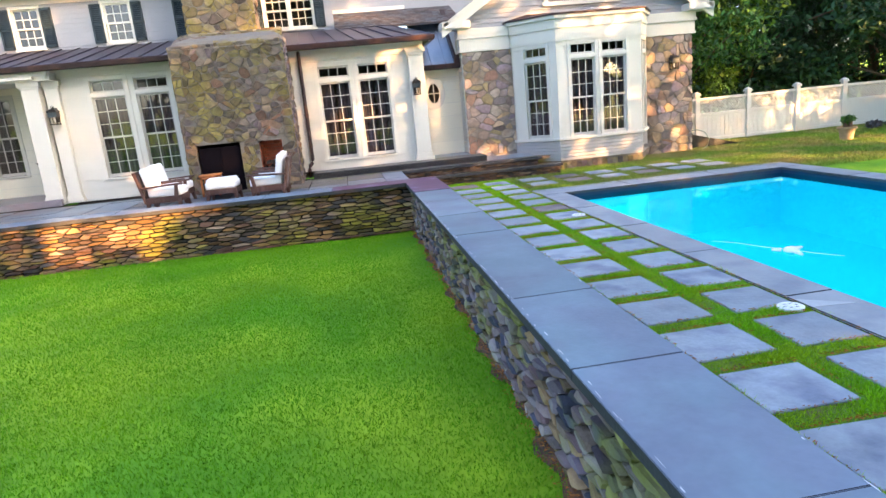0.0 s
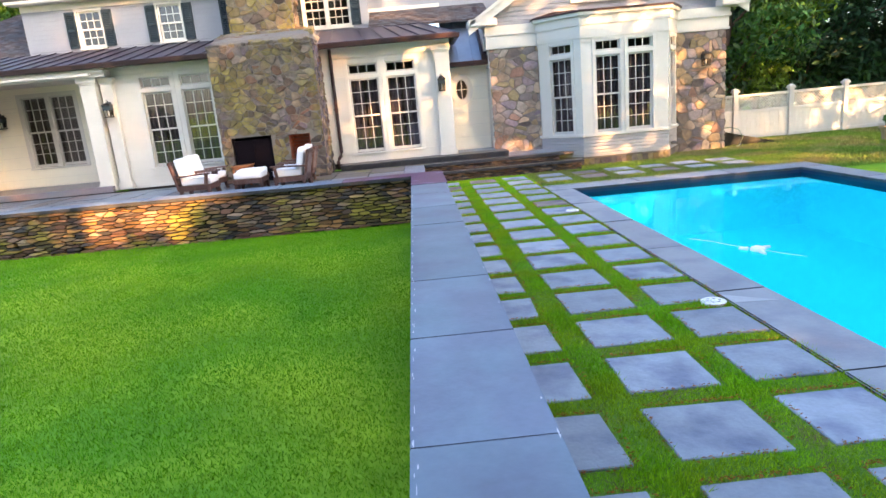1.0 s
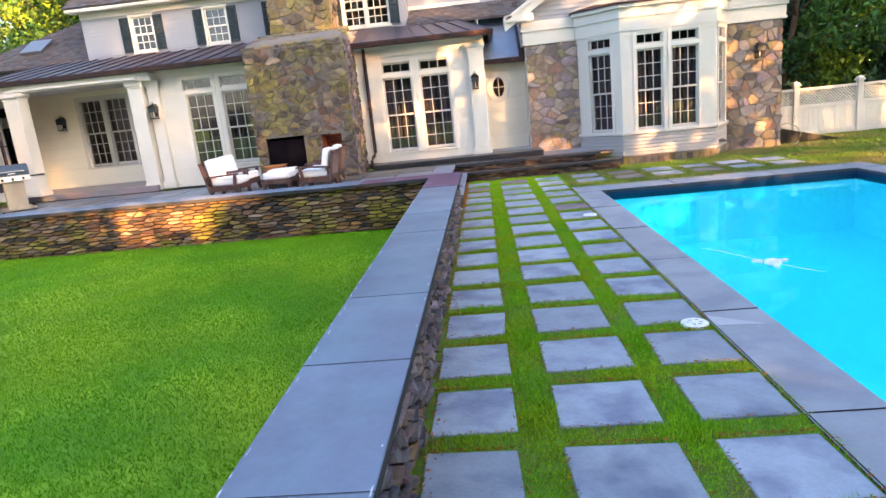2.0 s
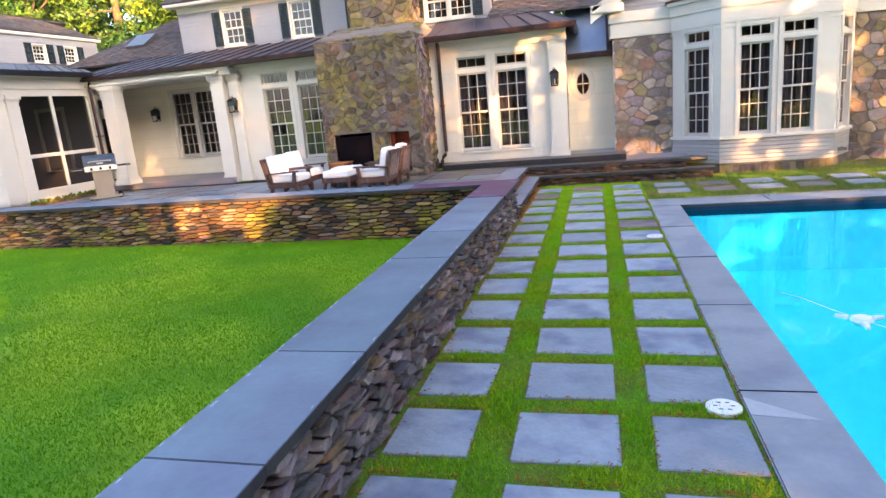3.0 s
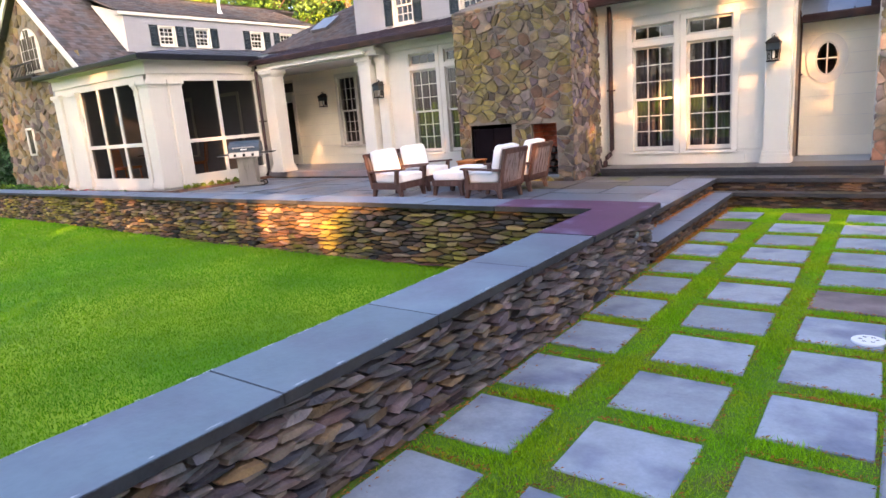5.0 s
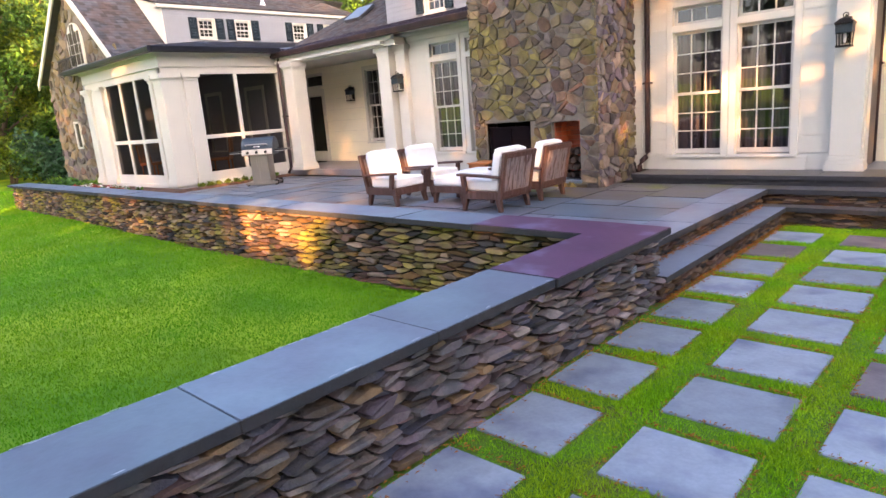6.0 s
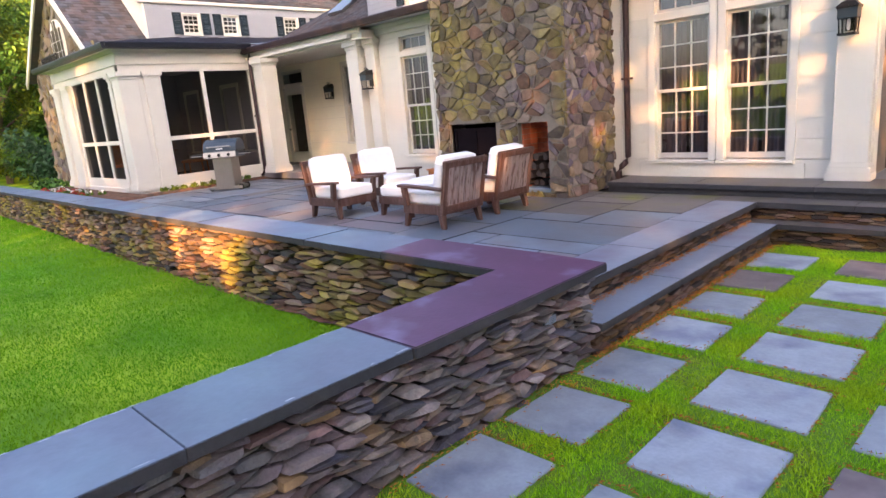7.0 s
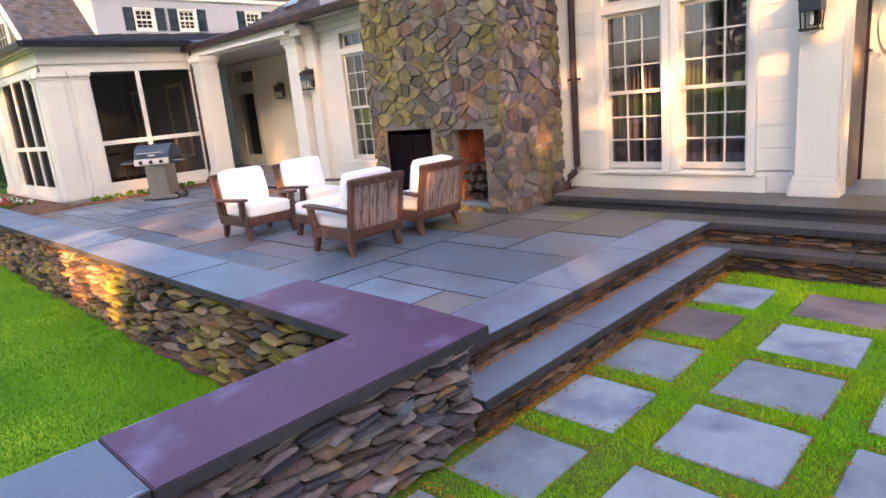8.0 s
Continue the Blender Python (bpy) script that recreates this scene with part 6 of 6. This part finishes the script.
for y in (-0.18, 0.18):
    wh = part("wheel", Geo().tube([(0.3, y - 0.02, 0.06), (0.33, y + 0.02, 0.06)], 0.06, 16), RUBBER, gr)
    part("hub", Geo().tube([(0.33, y - 0.024, 0.06), (0.33, y + 0.024, 0.06)], 0.03, 12), PLASTIC, wh)
    part("caster", Geo().tube([(-0.32, y - 0.015, 0.035), (-0.32, y + 0.015, 0.035)], 0.034, 12), RUBBER, gr)

# ---- things on the recessed porch and in the screened porch ----
para = thing("folded_parasol", "furled red fabric parasol leaning behind the column", "parasol", at=(-6.72, 15.78, 0.57))
para.rotation_euler = (0, radians(-33), 0)
para.scale = (0.8, 0.8, 0.8)
part("pole", Geo().tube([(0, 0, 0), (0, 0, 1.25)], 0.018), TEAK, para)
rings = []
for z, r in ((0.12, 0.15), (0.35, 0.17), (0.7, 0.14), (1.0, 0.09), (1.12, 0.03)):
    rings.append([(r * (1 + 0.25 * (i % 2)) * math.cos(2 * math.pi * i / 16), r * (1 + 0.25 * (i % 2)) * math.sin(2 * math.pi * i / 16), z) for i in range(16)])
part("canopy", Geo().loft(rings), REDF, para)
ob_of("doormat", bx(-12.25, -11.35, 16.3, 16.85, 0.57, 0.588), RUBBER, label="dark doormat before the porch door", category="doormat", bevel=0.004)
tb = thing("porch_table", "round dark table inside the screened porch", "table", at=(-13.6, 13.7, 0.52))
part("tabletop", Geo().lathe((0, 0, 0.7), [(0.5, 0.0), (0.53, 0.015), (0.53, 0.03), (0.48, 0.04)], 28), TEAK, tb)
part("pedestal", Geo().lathe((0, 0, 0), [(0.28, 0.0), (0.25, 0.04), (0.05, 0.1), (0.05, 0.6), (0.15, 0.7)], 14), TEAK, tb)


def wicker():
    t = thing("wicker_chair", "honey-brown wicker chair inside the screened porch", "chair", "porch chairs")
    for x in (-0.24, 0.24):
        for y in (-0.24, 0.24):
            part("leg", Geo().tube([(x, y, 0), (x * 0.95, y * 0.95, 0.4)], 0.02), TEAKL, t)
    part("seat", bx(-0.28, 0.28, -0.28, 0.28, 0.38, 0.45), TEAKL, t, bevel=0.02)
    part("backrest", Geo().loft([[(0.3 * math.sin(a), 0.26 + 0.06 * math.cos(a) + 0.1 * (z - 0.45), z) for a in [(-1 + i / 5) for i in range(11)]] + [(0.26 * math.sin(a), 0.22 + 0.06 * math.cos(a) + 0.1 * (z - 0.45), z) for a in [(1 - i / 5) for i in range(11)]] for z in (0.45, 0.7, 0.95)]), TEAKL, t)
    return t


wc = wicker()
put(wc, -12.7, 14.3, 0.52, -40, first=True)
put(wc, -14.4, 13.2, 0.52, 120)
put(wc, -12.4, 13.2, 0.52, 60)

# ---- pool things ----
for i, y in enumerate((4.33, 9.08)):
    sk = thing("skimmer_lid", "round white plastic skimmer lid set beside the pool", "skimmer lid", "skimmer lids", at=(3.30, y, 0.003))
    part("lid", Geo().lathe((0, 0, 0), [(0.104, -0.02), (0.104, 0.0), (0.098, 0.004), (0.0005, 0.006)], 28), PLASTIC, sk)
    for k in range(6):
        a = math.pi * k / 3
        part("slot", bx(0.05 * math.cos(a) - 0.012, 0.05 * math.cos(a) + 0.012, 0.05 * math.sin(a) - 0.004, 0.05 * math.sin(a) + 0.004, 0.0055, 0.0075), BLACKM, sk)
cl = thing("pool_cleaner", "small white pool cleaner on the water", "pool cleaner")
CLP = Vector((4.68, 6.12, -0.10))
part("body", Geo().lathe(CLP, [(0.06, -0.04), (0.085, 0.0), (0.07, 0.03), (0.03, 0.045)], 16), PLASTIC, cl)
for k in range(3):
    a = 2.1 * k + 0.4
    part("float", Geo().tube([CLP + Vector((0.1 * math.cos(a), 0.1 * math.sin(a), 0)), CLP + Vector((0.2 * math.cos(a), 0.2 * math.sin(a), 0.0))], [0.03, 0.016], 8), PLASTIC, cl)
part("hose", Geo().tube([(4.24, 6.98, -0.112), (4.4, 6.75, -0.106), (4.55, 6.4, -0.104), (4.66, 6.14, -0.09), (4.82, 5.92, -0.104), (5.0, 5.7, -0.112)], 0.003, 6), PLASTIC, cl, "thin white floating hose", smooth=True)

# ---- yard: fence, planter, bulkhead, hose ----
fence = thing("fence", "white board fence with lattice top and capped posts", "fence", kind="structure")


def bay_of_fence(p, q):
    p, q = Vector((*p, 0)), Vector((*q, 0))
    d = (q - p)
    L = d.length
    d.normalize()
    fm = facing(p, d, Vector((0, 0, 1)), Vector((d.y, -d.x, 0)))
    post = part("post", Geo().box(-0.07, 0.07, -0.08, 1.37, -0.07, 0.07, m=fm), WHITE, fence, bevel=0.006, seg=1)
    g = Geo().box(-0.10, 0.10, 1.37, 1.41, -0.10, 0.10, m=fm)
    g.loft([[fm @ Vector((u * a, z, v * a)) for u, v in ((-1, -1), (1, -1), (1, 1), (-1, 1))] for a, z in ((0.085, 1.41), (0.085, 1.44), (0.02, 1.49))])
    part("post_cap", g, WHITE, post)
    for z0, z1 in ((0.0, 0.10), (0.76, 0.85), (1.23, 1.30)):
        part("rail", Geo().box(0.07, L - 0.07, z0, z1, -0.035, 0.035, m=fm), WHITE, fence, bevel=0.004, seg=1)
    n = int((L - 0.14) / 0.14)
    w = (L - 0.14) / n
    for i in range(n):
        part("board", Geo().box(0.07 + i * w + 0.002, 0.07 + (i + 1) * w - 0.002, 0.10, 0.76, -0.012, 0.012, m=fm), WHITE, fence)
    lat = Geo()
    s = 0.085
    k = -6
    while k * s < L:
        for sg in (-1, 1):
            u0 = k * s + 0.07
            a = [(u0, 0.85), (u0 + 0.38, 1.23)] if sg > 0 else [(u0 + 0.38, 0.85), (u0, 1.23)]
            (ua, za), (ub, zb) = a
            lo, hi = 0.07, L - 0.07
            if max(ua, ub) <= lo or min(ua, ub) >= hi:
                continue
            t0, t1 = 0.0, 1.0
            for bound in (lo, hi):
                t = (bound - ua) / (ub - ua)
                inside_a = lo <= ua <= hi
                if 0 < t < 1:
                    if (ua < bound) == (bound == lo):
                        t0 = max(t0, t)
                    else:
                        t1 = min(t1, t)
            if t1 - t0 < 0.02:
                continue
            pa, pb = (ua + (ub - ua) * t0, za + (zb - za) * t0), (ua + (ub - ua) * t1, za + (zb - za) * t1)
            hw = 0.016
            lat.loft([[fm @ Vector((c[0] + e * hw, c[1], nn)) for e, nn in ((-1, 0.002 * sg), (1, 0.002 * sg), (1, 0.008 * sg), (-1, 0.008 * sg))] for c in (pa, pb)])
        k += 1
    part("lattice", lat, WHITE, fence, "white diagonal lattice panel")


posts = [(8.76, 17.85), (10.46, 17.87), (12.16, 17.89), (13.84, 17.92), (15.51, 17.97), (17.1, 17.7), (17.5, 16.1), (17.9, 14.5), (18.3, 12.9), (18.7, 11.3), (19.1, 9.7)]
for p, q in zip(posts, posts[1:]):
    bay_of_fence(p, q)
pot = thing("garden_urn", "weathered brown planter with a small green plant", "planter", at=(12.62, 14.47, -0.03))
part("pot", Geo().lathe((0, 0, 0), [(0.13, 0.0), (0.15, 0.03), (0.17, 0.2), (0.20, 0.30), (0.23, 0.31), (0.23, 0.36), (0.19, 0.36), (0.18, 0.32), (0.001, 0.31)], 20), TERRACOTTA, pot)
bulk = thing("cellar_bulkhead", "low sloping black cellar hatch against the house", "hatch")
part("hatch", Geo().prism([(9.28, 16.35, -0.05), (11.09, 16.35, -0.05), (9.28, 16.35, 0.42)], (0, 1.1, 0)), BLACKM, bulk, bevel=0.015)
part("hatch_seam", Geo().prism([(9.3, 16.88, 0.425), (11.05, 16.88, -0.035), (11.05, 16.88, -0.02), (9.3, 16.88, 0.44)], (0, 0.04, 0)), STEEL, bulk)
hs = thing("garden_hose", "grey-green garden hose looped down the stone corner", "hose")
part("hose", Geo().tube([(9.3, 16.2, 0.5), (9.43, 16.1, 0.52), (9.63, 16.05, 0.45), (9.73, 16.0, 0.25), (9.63, 15.95, 0.05), (9.48, 15.9, -0.01), (9.28, 15.85, -0.01)], 0.014, 8), HOSE, hs, smooth=True)


# ---- plants ----
def leaf_cloud(name, centres, n, size, material, parent=None, squash=1.0, seed=0, shell=0.55, droop=0.0):
    """Many small leaves in uneven clumps, one mesh. centres: x, y, z, radius."""
    q = np.random.default_rng(seed)
    c = np.array(centres, float)
    w = c[:, 3] ** 2
    idx = q.choice(len(c), n, p=w / w.sum())
    d = q.normal(size=(n, 3))
    d /= np.linalg.norm(d, axis=1, keepdims=True)
    r = (shell + (1 - shell) * q.random(n)) * q.uniform(0.75, 1.12, n)
    p = c[idx, :3] + d * (r * c[idx, 3])[:, None] * np.array([1, 1, squash])
    a = q.normal(size=(n, 3))
    a[:, 2] -= droop
    a /= np.linalg.norm(a, axis=1, keepdims=True)
    b = np.cross(a, q.normal(size=(n, 3)))
    b /= np.linalg.norm(b, axis=1, keepdims=True)
    s = size * q.uniform(0.6, 1.4, n)[:, None]
    v = np.empty((n, 4, 3))
    v[:, 0], v[:, 1], v[:, 2], v[:, 3] = p - a * s, p + b * s * 0.42, p + a * s, p - b * s * 0.42
    me = bpy.data.meshes.new(name)
    me.vertices.add(4 * n)
    me.vertices.foreach_set("co", v.ravel())
    me.loops.add(4 * n)
    me.loops.foreach_set("vertex_index", np.arange(4 * n))
    me.polygons.add(n)
    me.polygons.foreach_set("loop_start", np.arange(0, 4 * n, 4))
    me.update()
    me.validate()
    me.materials.append(material)
    return ob_of(name, me, material, parent)


def tree(at, h, spread, material, n=5000, size=0.16, seed=0, base=0.25, label="broad leafy green tree", trunk=0.16, airy=False):
    rnd = random.Random(seed)
    t = thing("tree", label, "tree", "trees")
    x, y, z = at
    g = Geo()
    path = [(x + rnd.uniform(-0.15, 0.15) * k, y + rnd.uniform(-0.15, 0.15) * k, z - 0.2 + h * 0.85 * k / 6) for k in range(7)]
    g.tube(path, [trunk * (1 - 0.13 * k) for k in range(7)], 9)
    clumps = []
    for i in range(16):
        f = base + (0.95 - base) * (i + rnd.random()) / 16
        a = i * 2.4 + rnd.uniform(-0.5, 0.5)
        reach = spread * (0.35 + 0.75 * math.sin(math.pi * min(1, (f - base) / (1 - base) * 0.85 + 0.18))) * rnd.uniform(0.6, 1.1)
        p0 = Vector(path[min(5, int(f * 6))])
        p1 = Vector((x + reach * math.cos(a), y + reach * math.sin(a), z + h * f + rnd.uniform(0, 0.8)))
        g.tube([p0, (p0 + p1) / 2 + Vector((0, 0, 0.25)), p1], [trunk * 0.35, trunk * 0.22, 0.02], 6)
        clumps.append((*p1, spread * rnd.uniform(0.28, 0.5)))
        clumps.append((*((p0 + p1) / 2 + Vector((rnd.uniform(-0.5, 0.5), rnd.uniform(-0.5, 0.5), 0.3))), spread * rnd.uniform(0.22, 0.38)))
    clumps.append((x, y, z + h * 0.95, spread * 0.4))
    part("trunk", g, BARK, t)
    if airy:
        clumps = [(*c[:3], c[3] * 1.5) for c in clumps]
    leaf_cloud("crown", clumps, n, size, material, t, 0.75, seed, 0.05 if airy else 0.55)
    return t


def pine(at, h, seed, n=2600):
    rnd = random.Random(seed)
    t = thing("pine_tree", "tall dark pine with a bare lower trunk", "tree", "pine trees")
    x, y, z = at
    g = Geo().tube([(x, y, z - 0.2), (x + 0.1, y, z + h * 0.5), (x, y + 0.1, z + h)], [0.26, 0.2, 0.04], 9)
    cl_ = []
    for i in range(26):
        f = 0.35 + 0.63 * i / 26
        a = i * 2.4 + rnd.uniform(-0.4, 0.4)
        L = (1.05 - f) * 4.2 * rnd.uniform(0.6, 1.15) + 0.4
        p0, p1 = Vector((x, y, z + h * f)), Vector((x + L * math.cos(a), y + L * math.sin(a), z + h * f - 0.15 * L))
        g.tube([p0, p1], [0.05, 0.012], 5)
        for k in (0.45, 0.75, 1.0):
            cl_.append((*(p0 + (p1 - p0) * k), 0.35 + 0.25 * L / 3))
    part("trunk", g, BARK, t)
    leaf_cloud("needles", cl_, n, 0.17, NEEDLE, t, 0.5, seed, 0.2)
    return t


# trees beside and behind the house
for i, (x, y, h, s, m, n) in enumerate((
        (-29, 19, 8.5, 3.4, LEAFY, 9000), (-33, 24, 11, 4.2, LEAF, 8000), (-27.5, 26, 9, 3.2, LEAFY, 7000), (-36, 16, 10, 4, LEAF, 7000), (-30, 31, 13, 4.5, LEAF, 7000),
        (-40, 22, 14, 5, LEAFD, 6000), (-13.5, 27, 10.5, 3.4, LEAFY, 9000), (-10, 30, 12.5, 4, LEAF, 8000), (-17, 31, 10.5, 3.6, LEAFY, 7000), (-20, 34, 12, 4, LEAF, 7000),
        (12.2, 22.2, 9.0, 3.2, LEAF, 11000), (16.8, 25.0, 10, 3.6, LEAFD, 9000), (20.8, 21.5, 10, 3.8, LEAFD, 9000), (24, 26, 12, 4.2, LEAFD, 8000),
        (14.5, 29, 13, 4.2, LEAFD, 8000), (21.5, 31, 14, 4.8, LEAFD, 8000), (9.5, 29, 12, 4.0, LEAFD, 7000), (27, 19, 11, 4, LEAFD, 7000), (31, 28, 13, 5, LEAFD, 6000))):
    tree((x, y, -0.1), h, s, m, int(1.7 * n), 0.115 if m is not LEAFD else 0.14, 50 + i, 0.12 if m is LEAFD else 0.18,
         {"leaf_green": "leafy green tree beside the house", "leaf_sunlit_yellow": "yellow-green tree touched by low sun", "leaf_dark": "woodland tree, its shade put into the dark leaves"}[m.name])
for i, (x, y, h) in enumerate(((-24, 33, 17), (-21, 36, 18), (-28, 38, 19), (-15, 38, 18), (-32, 34, 17), (-36, 30, 17), (18, 34, 17), (25, 33, 18), (12, 36, 18))):
    pine((x, y, 0), h, 90 + i)


def shrub(name, label, centres, n, size, material, seed, category="shrub", kind=""):
    t = thing(name, label, category, kind=kind)
    g = Geo()
    for c in centres[:10]:
        g.tube([(c[0], c[1], c[2] - c[3] - 0.1), (c[0], c[1], c[2])], [0.03, 0.012], 5)
    part("stems", g, BARK, t)
    leaf_cloud("foliage", centres, n, size, material, t, 0.8, seed, 0.4)
    return t


rnd = random.Random(5)
shrub("hedge", "dark evergreen hedge at the edge of the lawn", [(-34 + rnd.uniform(-1, 1) + 0.5 * i, 17 - 0.2 * i + rnd.uniform(-1, 1), 0.9 + rnd.uniform(-0.3, 0.9), rnd.uniform(0.8, 1.3)) for i in range(18)], 9000, 0.11, LEAFD, 201, "hedge")
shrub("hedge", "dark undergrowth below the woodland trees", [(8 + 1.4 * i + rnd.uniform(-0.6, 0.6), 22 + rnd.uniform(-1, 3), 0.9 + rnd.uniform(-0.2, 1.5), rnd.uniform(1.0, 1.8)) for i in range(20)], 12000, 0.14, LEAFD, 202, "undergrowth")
shrub("hosta_clump", "low bright green hosta plants by the stone gable", [(-18.5 - 0.45 * i, 13.0 + rnd.uniform(-0.3, 0.3), 0.12 + rnd.uniform(0, 0.12), 0.28) for i in range(12)], 2200, 0.11, LEAF, 203, "plants")
shrub("potted_plant", "small green plant in the garden urn", [(12.62 + rnd.uniform(-0.14, 0.14), 14.47 + rnd.uniform(-0.14, 0.14), 0.42 + rnd.uniform(0, 0.15), 0.1) for i in range(8)], 500, 0.05, LEAF, 204, "plant")
shrub("dry_shrub", "low twiggy reddish shrub by the fence", [(15.0 + 0.2 * i, 16.4 + rnd.uniform(-0.2, 0.2), 0.1, 0.16) for i in range(6)], 500, 0.06, SHINGLE, 205)
ob_of("flower_bed", Geo().loft([[(-16.4, 11.1, 0.40), (-10.07, 11.1, 0.40), (-10.07, 12.0, 0.40), (-10.20, 12.05, 0.40), (-10.20, 15.0, 0.40), (-10.55, 15.0, 0.40), (-10.55, 12.1, 0.40), (-16.4, 12.1, 0.40)],
                                [(-16.3, 11.2, 0.47), (-10.17, 11.2, 0.47), (-10.17, 11.9, 0.47), (-10.30, 12.0, 0.47), (-10.30, 14.9, 0.47), (-10.50, 14.9, 0.47), (-10.50, 12.1, 0.47), (-16.3, 12.1, 0.47)]]), MULCH, label="red-brown mulch bed along the screened porch", category="flower bed", kind="structure")
for k, (m, lab) in enumerate(((FLOWR, "small red bedding flowers in the mulch"), (FLOWW, "small white bedding flowers in the mulch"))):
    t = thing("bedding_flowers", lab, "flowers", "bedding flowers")
    cs = [(-11.3 - 0.16 * i + rnd.uniform(-0.1, 0.1), 11.35 + 0.12 * k + rnd.uniform(-0.12, 0.25), 0.53, 0.09) for i in range(3 + k, 26, 2)]
    leaf_cloud("leaves", [(*c[:2], 0.49, 0.11) for c in cs], 900, 0.04, LEAF, t, 0.6, 210 + k, 0.2)
    tagged(leaf_cloud("petals", cs, 420, 0.028, m, t, 0.5, 220 + k, 0.6), kind="stuff")
shrub("bed_plants", "small leafy plants in the mulch bed", [(-10.37 + rnd.uniform(-0.05, 0.05), 12.5 + 0.22 * i, 0.5, 0.09) for i in range(10)], 900, 0.04, LEAFY, 230, "plants")

# more woodland to close the view
for i, (x, y, h, s_, m, n) in enumerate(((-31, 13.5, 9, 3.2, LEAFY, 12000), (-37, 11, 10, 3.8, LEAF, 9000), (-42, 15, 13, 5, LEAF, 8000), (-34, 8, 9, 3.4, LEAFY, 8000), (-46, 8, 14, 5, LEAFD, 7000),
                                         (-26, 30, 12, 4, LEAF, 8000), (-6, 33, 12, 4.4, LEAF, 7000), (35, 21, 13, 5, LEAFD, 7000), (29, 34, 15, 5, LEAFD, 7000))):
    tree((x, y, -0.1), h, s_, m, 2 * n, 0.11, 400 + i, 0.1, {"leaf_green": "leafy green tree at the wood's edge", "leaf_sunlit_yellow": "tree at the wood's edge, sunlit yellow put into its leaves", "leaf_dark": "dark tree in the woods"}[m.name])


def wood_belt(label, x0, y0, x1, y1, top, n, size, seed, material=LEAFD, lift=0.7):
    q = random.Random(seed)
    L = math.hypot(x1 - x0, y1 - y0)
    k = int(L / 1.1)
    cs = []
    for i in range(k):
        for z in range(int(top / 1.6)):
            f = (i + q.random()) / k
            cs.append((x0 + (x1 - x0) * f + q.uniform(-1, 1), y0 + (y1 - y0) * f + q.uniform(-1, 1), lift + 1.6 * z + q.uniform(-0.6, 0.6), q.uniform(0.9, 1.5)))
    t = thing("woodland", label, "woods", kind="stuff")
    g = Geo()
    for c in cs[::max(1, len(cs) // 40)]:
        g.tube([(c[0], c[1], -0.2), (c[0] + 0.2, c[1], top + 1)], [0.14, 0.05], 6)
    part("trunks", g, BARK, t)
    leaf_cloud("foliage", cs, n, size, material, t, 0.9, seed, 0.3)


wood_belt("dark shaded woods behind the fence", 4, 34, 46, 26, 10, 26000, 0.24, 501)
wood_belt("green woods beyond the lawn", -50, -2, -40, 30, 8, 22000, 0.24, 502, LEAF)
wood_belt("green woods behind the far wing", -40, 36, -4, 40, 9, 20000, 0.26, 503, LEAF)

wood_belt("tall dark woods behind the house", -46, 34, 2, 38, 15, 60000, 0.30, 505)
wood_belt("dark woods beyond the hedge", -46, 14, -38, 33, 12, 34000, 0.28, 506)

# unseen tall trees and shrubs on the sunny side, added to shape the sun patches
SD = Vector((SUN_DIR.x, SUN_DIR.y, 0)).normalized()
ST = Vector((-SD.y, SD.x, 0))
MID = Vector((0, 6, 0))
for i in range(26):
    p = SD * (19.5 + 2.2 * (i % 3)) + ST * (-34 + 2.6 * i) + MID
    tree((p.x, p.y, 0), 14.5 + 2 * math.sin(i * 1.7) + (4 if i < 15 else 0), 3.4, LEAFD, 8000 if i < 9 else 10000 if i < 15 else 4200, 0.21, 300 + i, 0.40 if i in (13, 14) else 0.25, "unseen tall tree, added to dapple the sun", 0.2, True)
a_, d_, e_, f_, b_, c_ = (SD * 23 + ST * k + MID for k in (-42, -2.5, 1.3, 2.7, 7.0, 42))
wood_belt("unseen dense saplings, added to keep sun off the lawn", a_.x, a_.y, d_.x, d_.y, 5.0, 60000, 0.30, 504, LEAFD, 1.65)
wood_belt("unseen dense shrubs, added to mask the low sun", d_.x, d_.y, e_.x, e_.y, 5.0, 12000, 0.30, 508, LEAFD, 1.78)
wood_belt("unseen low shrubs, added as a gap for sun patches", e_.x, e_.y, f_.x, f_.y, 3.3, 9000, 0.30, 509, LEAFD, 2.08)
wood_belt("unseen dense shrubs, added to mask the low sun", f_.x, f_.y, b_.x, b_.y, 5.0, 13000, 0.30, 510, LEAFD, 1.25)
wood_belt("unseen lower shrubs, added to let sun onto the house", b_.x, b_.y, c_.x, c_.y, 3.3, 30000, 0.30, 507, LEAFD)
# unseen trees, added only as silhouettes for the panes to mirror
for i in range(8):
    tree((-34 + 8 * i, -34 - 4 * math.sin(i), 0), (9.0 if i in (2, 5) else 2.7) + 0.6 * math.sin(2.1 * i), 2.2, LEAFD, 3000, 0.22, 340 + i, 0.1, "unseen dark tree, added for the window reflections", 0.22)
